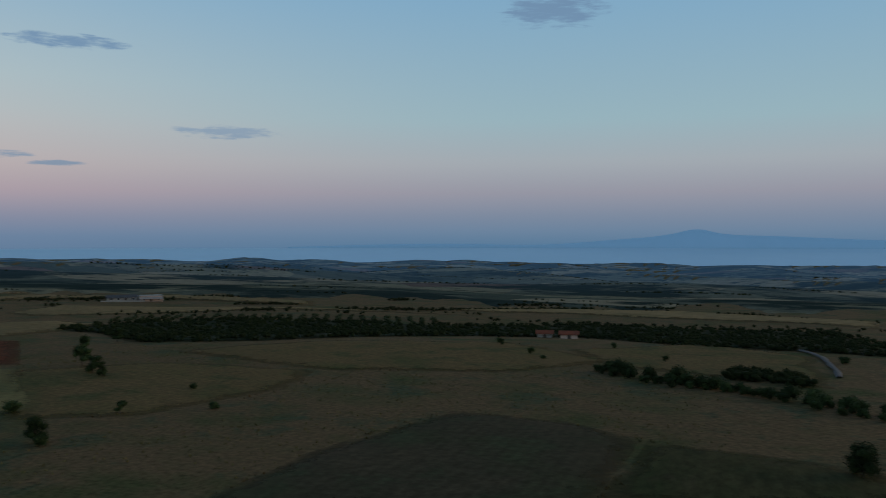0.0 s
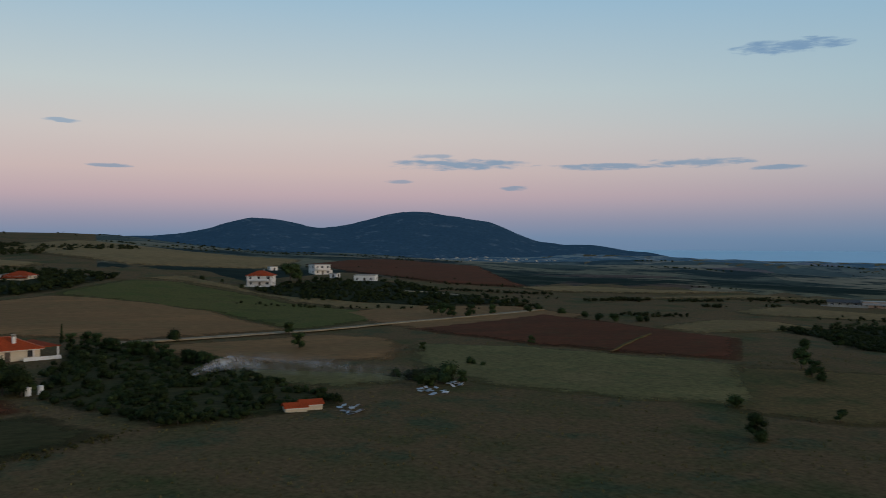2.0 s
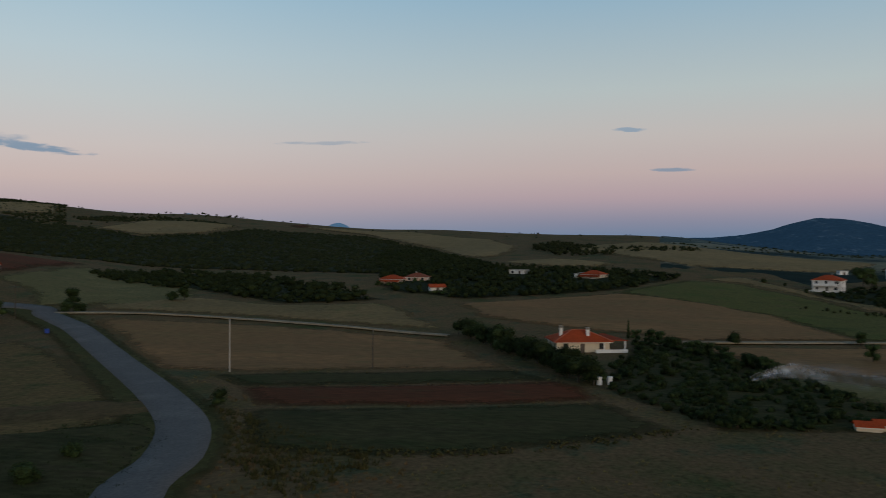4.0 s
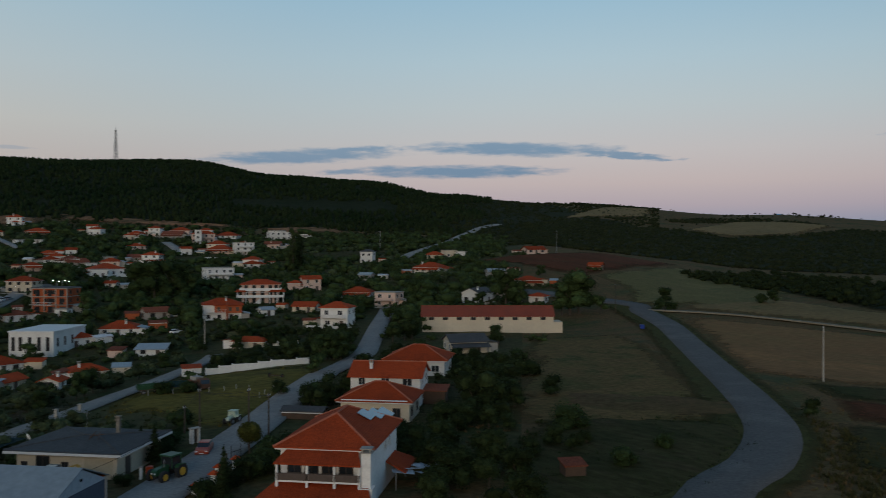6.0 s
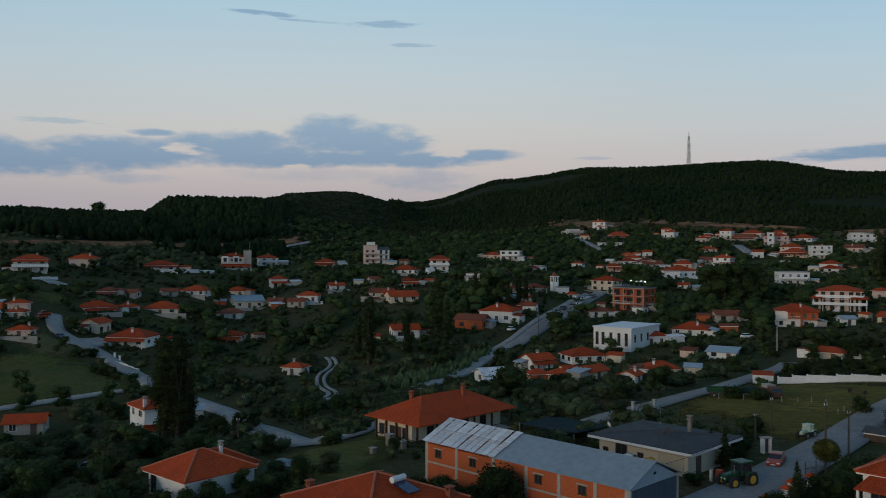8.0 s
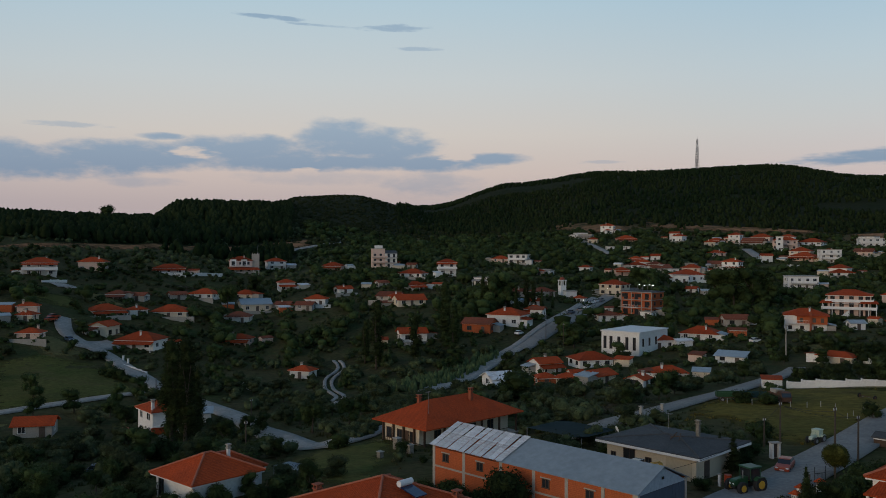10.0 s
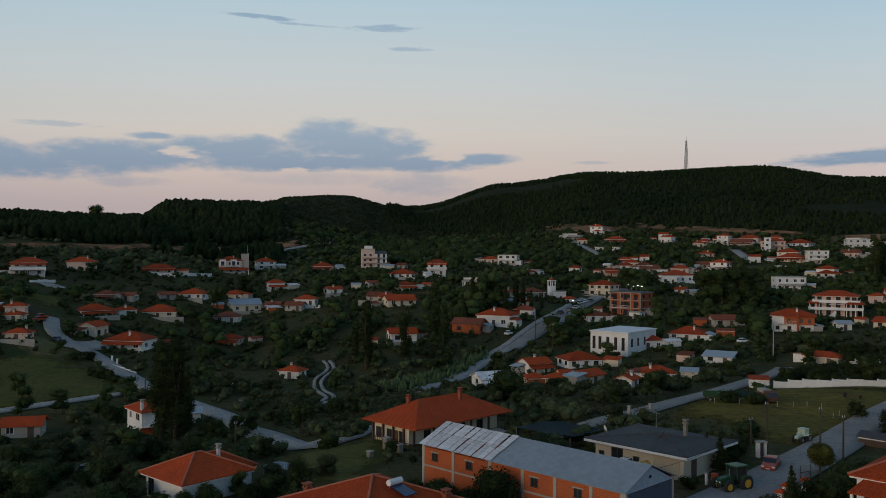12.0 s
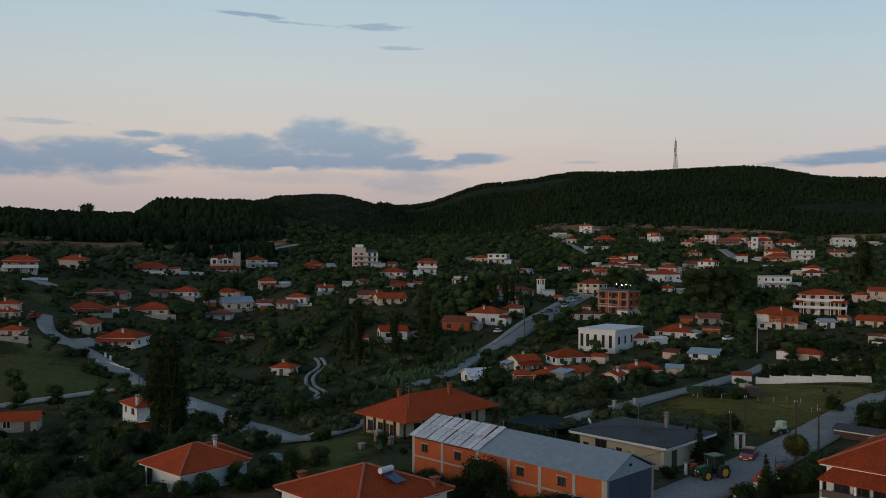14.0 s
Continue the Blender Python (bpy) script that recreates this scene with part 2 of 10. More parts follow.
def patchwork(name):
    """Fields of many colours, broken by dark woods, for land some kilometres away; lit air is painted in, more and more
    with distance.
    """
    m = bpy.data.materials.new(name)
    m.use_nodes = True
    nt = m.node_tree
    n, link = nt.nodes.new, nt.links.new
    bsdf = nt.nodes["Principled BSDF"]
    co = n("ShaderNodeTexCoord")

    def noise_of(scale, detail, rough):
        t = n("ShaderNodeTexNoise")
        t.inputs["Scale"].default_value, t.inputs["Detail"].default_value, t.inputs["Roughness"].default_value = scale, detail, rough
        link(co.outputs["Object"], t.inputs["Vector"])
        return t

    def ranged(value, a, b, lo=0.0, hi=1.0):
        r = n("ShaderNodeMapRange")
        for i, v in ((1, a), (2, b), (3, lo), (4, hi)):
            r.inputs[i].default_value = v
        link(value, r.inputs[0])
        return r.outputs[0]

    warp = noise_of(0.004, 4, 0.5)
    add = n("ShaderNodeMixRGB")
    add.blend_type = "LINEAR_LIGHT"
    add.inputs[0].default_value = 110.0
    link(co.outputs["Object"], add.inputs[1])
    link(warp.outputs["Color"], add.inputs[2])
    cells = n("ShaderNodeTexVoronoi")
    cells.inputs["Scale"].default_value = 0.0105
    link(add.outputs[0], cells.inputs["Vector"])
    r = n("ShaderNodeValToRGB")
    r.color_ramp.interpolation = "CONSTANT"
    e = r.color_ramp.elements
    tones = ((0.0, (0.100, 0.102, 0.068)), (0.2, (0.150, 0.140, 0.086)), (0.36, (0.060, 0.070, 0.048)), (0.52, (0.195, 0.168, 0.106)), (0.66, (0.100, 0.104, 0.070)), (0.82, (0.110, 0.078, 0.056)), (0.9, (0.165, 0.148, 0.094)))
    while len(e) < len(tones):
        e.new(0.5)
    for k, (p, c) in zip(e, tones):
        k.position, k.color = p, (*c, 1)
    link(cells.outputs["Color"], r.inputs[0])
    woods, thickets = noise_of(0.0056, 10, 0.68), noise_of(0.026, 7, 0.7)
    dark = n("ShaderNodeMath")
    dark.operation = "MAXIMUM"
    link(ranged(woods.outputs[0], 0.485, 0.55), dark.inputs[0])
    link(ranged(thickets.outputs[0], 0.56, 0.62), dark.inputs[1])
    mix = n("ShaderNodeMixRGB")
    link(dark.outputs[0], mix.inputs[0])
    link(r.outputs[0], mix.inputs[1])
    mix.inputs[2].default_value = (0.022, 0.031, 0.022, 1)
    grain = noise_of(0.06, 6, 0.7)
    hsv = n("ShaderNodeHueSaturation")
    link(ranged(grain.outputs[0], 0.3, 0.7, 0.72, 1.28), hsv.inputs["Value"])
    link(mix.outputs[0], hsv.inputs["Color"])
    link(hsv.outputs[0], bsdf.inputs["Base Color"])
    bsdf.inputs["Roughness"].default_value = 1.0
    bsdf.inputs["Specular IOR Level"].default_value = 0.0
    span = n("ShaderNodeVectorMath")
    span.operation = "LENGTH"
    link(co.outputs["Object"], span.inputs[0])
    # Painted haze: blue emission that rises with distance from the origin.
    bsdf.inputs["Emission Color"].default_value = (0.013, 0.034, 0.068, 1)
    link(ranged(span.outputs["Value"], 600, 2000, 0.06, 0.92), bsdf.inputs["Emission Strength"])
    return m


PASTURE = material("pasture", (0.074, 0.071, 0.028), (0.125, 0.081, 0.040), 0.035, 1.1, 0.95, 0.0, third=(0.056, 0.064, 0.023), mottle=0.36, spec=0.02, patch=((0.050, 0.066, 0.034), 0.075, 0.53))
STUBBLE = material("stubble", (0.268, 0.147, 0.063), (0.198, 0.112, 0.051), 0.03, 0.9, 0.95, 0.0, wave=("X", 0.16, 0.04), mottle=0.26, spec=0.02, stretch=(1.4, 0.4, 1), patch=((0.150, 0.108, 0.046), 0.16, 0.54), third=(0.200, 0.124, 0.054))
DRY_GRASS = material("dry_grass", (0.200, 0.132, 0.056), (0.142, 0.104, 0.045), 0.03, 0.5, 0.95, 0.1, mottle=0.3, spec=0.04, patch=((0.105, 0.098, 0.036), 0.11, 0.54))
KHAKI = material("khaki_grass", (0.180, 0.144, 0.060), (0.124, 0.108, 0.044), 0.04, 0.9, 0.95, 0.0, mottle=0.3, spec=0.02, patch=((0.092, 0.094, 0.039), 0.10, 0.54), third=(0.155, 0.120, 0.053))
MEADOW = material("rough_meadow", (0.098, 0.082, 0.029), (0.132, 0.087, 0.037), 0.03, 1.0, 0.95, 0.0, mottle=0.34, spec=0.02, patch=((0.056, 0.062, 0.023), 0.08, 0.52), third=(0.078, 0.072, 0.026))
GREEN = material("green_crop", (0.066, 0.082, 0.021), (0.098, 0.092, 0.029), 0.04, 1.0, 0.95, 0.0, mottle=0.3, spec=0.02, patch=((0.100, 0.082, 0.034), 0.10, 0.55), third=(0.056, 0.066, 0.019))
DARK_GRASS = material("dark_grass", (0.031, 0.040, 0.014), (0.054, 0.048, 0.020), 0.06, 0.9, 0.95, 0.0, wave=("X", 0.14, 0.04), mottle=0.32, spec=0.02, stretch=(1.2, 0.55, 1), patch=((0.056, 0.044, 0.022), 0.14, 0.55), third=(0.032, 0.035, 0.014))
VERGE = material("rank_verge", (0.046, 0.052, 0.018), (0.066, 0.060, 0.022), 0.08, 1.1, 0.95, 0.0, mottle=0.34, spec=0.02, patch=((0.090, 0.066, 0.026), 0.12, 0.56), third=(0.034, 0.040, 0.014))
VILLAGE_GRASS = material("village_grass", (0.172, 0.124, 0.028), (0.118, 0.094, 0.024), 0.06, 0.8, 0.95, 0.0, mottle=0.34, spec=0.02, patch=((0.096, 0.068, 0.024), 0.12, 0.54), third=(0.090, 0.084, 0.022))
RED_SOIL = material("red_soil", (0.115, 0.041, 0.020), (0.079, 0.034, 0.017), 0.05, 0.9, 0.95, 0.0, wave=("X", 0.2, 0.05), mottle=0.28, spec=0.02, stretch=(1.4, 0.45, 1), patch=((0.080, 0.052, 0.024), 0.14, 0.55))
BROWN_SOIL = material("brown_soil", (0.070, 0.053, 0.030), (0.053, 0.045, 0.025), 0.05, 0.9, 0.95, 0.0, wave=("X", 0.2, 0.05), mottle=0.28, spec=0.02, patch=((0.050, 0.056, 0.028), 0.10, 0.55), third=(0.048, 0.052, 0.023))
TURNED_SOIL = material("turned_soil", (0.112, 0.068, 0.034), (0.088, 0.062, 0.028), 0.06, 0.9, 0.95, 0.0, mottle=0.32, spec=0.02, patch=((0.062, 0.060, 0.025), 0.12, 0.55), third=(0.124, 0.076, 0.036))
PALE_FIELD = material("pale_field", (0.225, 0.155, 0.070), (0.180, 0.132, 0.062), 0.012, 0.2, 0.95, mottle=0.2, spec=0.02, patch=((0.150, 0.118, 0.052), 0.03, 0.55))
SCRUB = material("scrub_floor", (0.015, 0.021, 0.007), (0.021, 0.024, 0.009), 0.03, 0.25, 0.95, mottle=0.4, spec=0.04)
GARDEN = material("garden_floor", (0.038, 0.050, 0.017), (0.062, 0.055, 0.024), 0.06, 0.8, 0.95, 0.1, mottle=0.4, spec=0.04, third=(0.038, 0.054, 0.018))
BANK = material("bare_bank", (0.36, 0.170, 0.085), (0.22, 0.120, 0.062), 0.04, 0.3, 0.95, 0.0, mottle=0.4, spec=0.02, third=(0.03, 0.036, 0.015))
WEED = material("weeds", (0.064, 0.056, 0.022), (0.038, 0.041, 0.015), 0.5, 3.0, 0.9, mottle=0.4, spec=0.04)
ASPHALT = material("asphalt", (0.134, 0.126, 0.117), (0.106, 0.101, 0.095), 0.08, 2.0, 0.88, 0.01, mottle=0.22, spec=0.06, third=(0.150, 0.140, 0.129))
CONCRETE_ROAD = material("pale_road", (0.340, 0.312, 0.280), (0.265, 0.246, 0.222), 0.12, 1.4, 0.9, 0.01, mottle=0.25, spec=0.06)
STREET = material("street_asphalt", (0.265, 0.247, 0.224), (0.205, 0.193, 0.178), 0.1, 2.0, 0.88, 0.01, mottle=0.2, spec=0.06)
TRACK = material("dirt_track", (0.275, 0.230, 0.159), (0.202, 0.162, 0.108), 0.15, 1.5, 0.95, 0.03, mottle=0.25, spec=0.04)
TILE = material("roof_tiles", (0.36, 0.058, 0.017), (0.27, 0.048, 0.017), 0.30, 5.0, 0.78, 0.05, wave=("X", 1.4, 0.12), mottle=0.28, per_object=0.22, spec=0.04)
OLD_TILE = material("old_roof_tiles", (0.22, 0.066, 0.036), (0.16, 0.06, 0.038), 0.4, 4.0, 0.85, 0.05, wave=("X", 1.4, 0.12), mottle=0.3, per_object=0.2, spec=0.04)
SLATE = material("grey_roofing", (0.062, 0.063, 0.064), (0.080, 0.080, 0.080), 0.4, 4.0, 0.8, 0.02, mottle=0.25, spec=0.1)
SHEET = material("sheet_metal", (0.30, 0.345, 0.375), (0.25, 0.295, 0.325), 0.2, 3.0, 0.55, 0.02, wave=("X", 1.2, 0.06), mottle=0.15, spec=0.2)
RUSTY_SHEET = material("weathered_sheet", (0.60, 0.61, 0.62), (0.52, 0.53, 0.54), 0.45, 2.0, 0.65, 0.02, mottle=0.2, third=(0.34, 0.27, 0.23), stretch=(0.6, 1.6, 1), per_object=0.18)
WHITE = material("white_render", (0.70, 0.685, 0.655), (0.62, 0.60, 0.575), 0.3, 4.0, 0.88, 0.005, mottle=0.12, per_object=0.12)
PINKISH = material("pink_render", (0.620, 0.450, 0.370), (0.560, 0.410, 0.340), 0.3, 6.0, 0.85, 0.005, mottle=0.08)
CREAM = material("cream_render", (0.60, 0.51, 0.385), (0.53, 0.45, 0.34), 0.3, 6.0, 0.85, 0.005, mottle=0.1)
GREY_WALL = material("grey_render", (0.36, 0.33, 0.29), (0.3, 0.28, 0.25), 0.3, 5.0, 0.9, 0.008, mottle=0.15)
BRICK = material("hollow_brick", (0.40, 0.105, 0.04), (0.33, 0.09, 0.038), 0.4, 6.0, 0.9, 0.01, wave=("Z", 1.7, 0.07), mottle=0.2, spec=0.04)
CONCRETE = material("concrete", (0.34, 0.31, 0.27), (0.28, 0.26, 0.23), 0.4, 5.0, 0.9, 0.01, mottle=0.15)
TRIM = material("white_trim", (0.7, 0.69, 0.67), (0.62, 0.61, 0.6), 0.5, 6.0, 0.7, mottle=0.06)
BROWN_TRIM = material("dark_wood", (0.085, 0.05, 0.032), (0.065, 0.04, 0.026), 0.6, 8.0, 0.7, mottle=0.2)
GLASS = material("window_glass", (0.02, 0.024, 0.028), (0.028, 0.03, 0.034), 0.5, 2.0, 0.12, mottle=0.1, spec=0.6)
SHUTTER = material("dark_shutter", (0.07, 0.05, 0.04), (0.09, 0.07, 0.06), 0.5, 5.0, 0.6, mottle=0.15)
STEEL = material("galvanised_steel", (0.26, 0.26, 0.265), (0.2, 0.2, 0.205), 0.6, 6.0, 0.6, metal=0.3, mottle=0.15)
BLUE_DARK = material("blue_grey_sheet", (0.06, 0.085, 0.12), (0.05, 0.07, 0.1), 0.3, 4.0, 0.6, mottle=0.12)
BARK = material("bark", (0.07, 0.055, 0.042), (0.05, 0.04, 0.03), 1.5, 9.0, 0.95, 0.03, mottle=0.3)
OLIVE_LEAF = material("olive_leaves", (0.048, 0.060, 0.028), (0.034, 0.045, 0.020), 1.2, 2.2, 0.8, 0.35, mottle=0.4, per_object=0.3, spec=0.04, island=0.45)
BROAD_LEAF = material("broad_leaves", (0.034, 0.051, 0.018), (0.024, 0.038, 0.013), 1.0, 2.0, 0.8, 0.35, mottle=0.4, per_object=0.35, spec=0.04, island=0.45)
DARK_LEAF = material("dark_needles", (0.021, 0.033, 0.012), (0.031, 0.042, 0.015), 1.0, 2.2, 0.85, 0.3, mottle=0.4, per_object=0.3, spec=0.04, island=0.4)
CLIPPED_LEAF = material("clipped_leaves", (0.064, 0.066, 0.016), (0.044, 0.050, 0.013), 1.0, 3.0, 0.85, mottle=0.4, spec=0.04, island=0.45)
PINE_WOOD = material("pine_wood_needles", (0.011, 0.021, 0.008), (0.021, 0.030, 0.011), 0.010, 0.9, 0.9, 0.7, mottle=0.3, spec=0.04, island=0.22)
REED_DARK = material("green_weeds", (0.032, 0.045, 0.014), (0.045, 0.042, 0.016), 0.4, 2.5, 0.9, mottle=0.4, spec=0.04)
REED = material("reeds", (0.075, 0.105, 0.045), (0.06, 0.085, 0.035), 0.4, 2.0, 0.85, mottle=0.35, spec=0.04)
SCRUB_LEAF = material("scrub_leaves", (0.017, 0.023, 0.009), (0.026, 0.030, 0.012), 0.06, 1.4, 0.9, 0.5, mottle=0.3, spec=0.04, island=0.22)
DARK_LEAF_WOOD = material("wood_leaves", (0.015, 0.022, 0.009), (0.022, 0.030, 0.010), 0.06, 1.8, 0.9, 0.4, mottle=0.3, spec=0.04, island=0.22)
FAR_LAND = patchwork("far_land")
# Haze and sky tone are mixed into the base colours of these four.
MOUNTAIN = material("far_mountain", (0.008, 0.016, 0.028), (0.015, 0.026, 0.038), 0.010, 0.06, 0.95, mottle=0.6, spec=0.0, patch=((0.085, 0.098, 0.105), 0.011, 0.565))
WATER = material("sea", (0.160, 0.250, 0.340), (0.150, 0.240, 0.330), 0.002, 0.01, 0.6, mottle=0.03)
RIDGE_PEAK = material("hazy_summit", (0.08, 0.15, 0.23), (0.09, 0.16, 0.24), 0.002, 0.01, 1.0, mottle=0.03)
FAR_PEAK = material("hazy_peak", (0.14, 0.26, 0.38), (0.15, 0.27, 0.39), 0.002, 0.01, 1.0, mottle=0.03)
SHEET_SMOOTH = material("smooth_sheet", (0.225, 0.268, 0.295), (0.195, 0.235, 0.262), 0.15, 1.5, 0.55, mottle=0.12, spec=0.2)
SHEET_PALE = material("pale_sheet", (0.36, 0.42, 0.48), (0.3, 0.36, 0.42), 0.3, 3.0, 0.45, metal=0.2, mottle=0.12)
RUST = material("rust", (0.12, 0.055, 0.03), (0.09, 0.05, 0.035), 0.8, 6.0, 0.9, mottle=0.3)
TRIM_CREAM = material("cream_shutter", (0.5, 0.42, 0.3), (0.46, 0.39, 0.28), 0.3, 5.0, 0.6, wave=("Z", 3.0, 0.08), mottle=0.06)
BRICKISH = material("red_chimney_render", (0.28, 0.075, 0.035), (0.22, 0.065, 0.035), 0.6, 7.0, 0.85, mottle=0.2)
SOLAR = material("solar_glass", (0.012, 0.022, 0.06), (0.016, 0.028, 0.075), 0.6, 3.0, 0.15, mottle=0.1, spec=0.6)
# Solar glass whose pale blue base colour carries the reflected sky.
SOLAR_SKY_TINT = material("panel_glass", (0.13, 0.19, 0.26), (0.11, 0.165, 0.23), 0.6, 3.0, 0.12, mottle=0.1, spec=0.8)
RIDGE_TILE = material("ridge_tiles", (0.40, 0.120, 0.062), (0.33, 0.105, 0.06), 0.6, 6.0, 0.85, mottle=0.25)
TILE_DARK = material("dark_roof_tiles", (0.26, 0.055, 0.026), (0.21, 0.05, 0.026), 0.3, 5.0, 0.8, 0.05, wave=("X", 1.4, 0.1), mottle=0.18)
RUBBER = material("black_rubber", (0.018, 0.018, 0.019), (0.024, 0.024, 0.025), 0.8, 6.0, 0.8, mottle=0.1)
TRACTOR_GREEN = material("tractor_green", (0.022, 0.07, 0.03), (0.018, 0.058, 0.026), 0.8, 5.0, 0.45, mottle=0.12)
TRACTOR_YELLOW = material("tractor_yellow", (0.5, 0.3, 0.03), (0.42, 0.25, 0.03), 0.8, 5.0, 0.5, mottle=0.12)
TRACTOR_PALE = material("faded_green_paint", (0.46, 0.53, 0.42), (0.38, 0.45, 0.36), 0.9, 5.0, 0.6, mottle=0.2)
CAR_RED = material("red_car_paint", (0.36, 0.052, 0.016), (0.31, 0.046, 0.014), 0.8, 5.0, 0.35, mottle=0.08, spec=0.4)
CAR_BLUE = material("blue_plastic", (0.02, 0.05, 0.28), (0.02, 0.045, 0.24), 0.8, 5.0, 0.5, mottle=0.1)
TEAL = material("dark_teal_cloth", (0.014, 0.045, 0.05), (0.012, 0.038, 0.044), 0.5, 5.0, 0.8, mottle=0.15)
LOADER_YELLOW = material("digger_yellow", (0.5, 0.33, 0.08), (0.42, 0.28, 0.07), 0.8, 5.0, 0.5, mottle=0.15)
STONE = material("rough_stone", (0.24, 0.21, 0.17), (0.17, 0.15, 0.125), 1.2, 6.0, 0.95, 0.04, mottle=0.3)


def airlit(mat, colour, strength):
    """Paints the veil of lit air before a thing many kilometres away as emission of the thing itself, for the backdrop
    alone; a glowing distance.
    """
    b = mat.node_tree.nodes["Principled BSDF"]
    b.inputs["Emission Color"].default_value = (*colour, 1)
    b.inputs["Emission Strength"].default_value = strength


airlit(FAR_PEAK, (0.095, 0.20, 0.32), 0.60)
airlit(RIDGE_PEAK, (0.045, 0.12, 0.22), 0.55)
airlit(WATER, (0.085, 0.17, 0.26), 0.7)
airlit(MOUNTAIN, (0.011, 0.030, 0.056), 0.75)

# ---- the lie of the land: height by bearing and distance ----
PROFILES = {}


def profile(bearing, *pairs):
    """Heights of the land, as (distance, height), along one bearing."""
    d, z = zip((0, 0), *pairs)
    PROFILES[bearing] = (d, z)


profile(-60, (100, -1), (250, -4), (450, 14), (700, 30), (1300, 45), (4700, 60))
profile(-25, (100, -2), (165, -9), (250, -5), (290, 5), (350, 15), (430, 28), (560, 42), (800, 46), (1300, 50), (4700, 60))
profile(-17, (100, -1), (165, -9), (250, -8), (300, -1), (350, 9), (450, 24), (560, 40), (700, 44), (900, 46), (1500, 60), (4700, 70))
profile(-15, (100, -1), (165, -9), (250, -9), (300, -3), (350, 7), (450, 22), (560, 36), (700, 58), (900, 60), (1500, 70), (4700, 75))
profile(-10, (100, -1), (165, -8), (250, -10), (300, -6), (350, 3), (450, 17), (550, 30), (700, 58), (900, 62), (1500, 80), (4700, 80))
profile(-7.5, (100, -1), (165, -7), (240, -10), (290, -5), (350, 5), (450, 17), (550, 29), (700, 52), (1000, 84), (1200, 82), (4700, 80))
profile(-4, (100, -1), (165, -6), (240, -10), (290, -4), (350, 6), (450, 17), (550, 27), (700, 44), (1000, 87), (1200, 80), (4700, 80))
profile(-0.5, (100, -1), (165, -4), (230, -8), (270, -4), (310, 3), (400, 14), (550, 24), (800, 48), (1000, 76), (1400, 84), (1800, 88), (4700, 80))
profile(1, (100, -1), (165, -4), (230, -8), (270, -4), (310, 3), (400, 14), (550, 24), (800, 44), (1300, 86), (1800, 96), (4700, 80))
profile(7, (100, -1), (165, -4), (230, -8), (270, -4), (310, 3), (400, 14), (550, 26), (800, 48), (1200, 115), (1400, 123), (2000, 100), (4700, 80))
profile(13, (100, 0), (165, -2), (230, -6), (270, -4), (340, 2), (450, 15), (600, 32), (800, 60), (1100, 116), (1400, 144), (2000, 110), (4700, 90))
profile(23, (100, 0), (165, -1), (230, -4), (285, -1), (340, 2), (430, 8), (600, 28), (700, 40), (900, 72), (1200, 135), (1350, 146), (1900, 120), (4700, 90))
profile(29, (100, 0), (165, -0.5), (230, -2), (285, 0), (340, 3), (430, 9), (600, 26.5), (800, 50), (1100, 102), (1300, 126), (1900, 106), (4700, 90))
profile(35, (100, 0), (200, 0), (300, 1), (430, 10), (600, 25), (800, 46), (1100, 97), (1300, 117), (1900, 94), (4700, 90))
profile(40, (100, 0), (200, 0), (270, 0.5), (350, 6.6), (450, 15.2), (600, 25.5), (700, 33.5), (1000, 67), (1300, 96), (2000, 85), (4700, 86))
profile(46, (100, 0), (200, 0), (270, 0), (350, 10), (450, 20), (700, 31), (1000, 56), (1300, 86), (2000, 78), (4700, 80))
profile(60, (100, 0), (200, 0), (306, 4), (450, 7), (700, 17), (1000, 44), (1400, 69), (2000, 60), (4700, 40))
profile(75, (100, 0), (200, 0), (300, 4), (400, 9), (700, 16), (900, 27), (1300, 47), (2000, 40), (4700, 0))
profile(90, (100, 0), (200, 1), (300, 3), (420, 9), (700, 22), (1200, 38), (2000, 25), (4700, -60))
profile(105, (100, 0), (200, 0), (300, 0), (500, 7), (900, 14), (1500, -10), (3000, -40), (4200, -46), (4700, -70))
profile(125, (100, 0), (200, 0), (330, 0), (450, 0), (900, -3), (1500, -17), (2200, -26), (3000, -34), (4200, -43), (4700, -80))
profile(145, (100, 0), (225, 0), (300, -4), (400, -4), (500, -4), (1000, -15), (2000, -38), (3000, -54), (4100, -68), (4700, -108))
profile(175, (100, 0), (250, -3), (300, -7), (450, -10), (800, -21), (1200, -32), (2000, -48), (3000, -66), (4000, -90), (4700, -112))
profile(200, (100, 0), (250, -3), (450, -10), (1200, -30), (3000, -66), (4700, -110))
profile(250, (200, -2), (1200, -10), (4700, 20))
RINGS = np.array([0, 20, 50, 75, 100, 130, 165, 200, 225, 250, 275, 300, 330, 360, 400, 450, 500, 560, 630, 700, 800, 900, 1000, 1100, 1200, 1300, 1450, 1700, 2000, 2500, 3000, 3500, 4000, 4700, 5200.0])
BEARINGS = np.array(sorted(PROFILES), float)


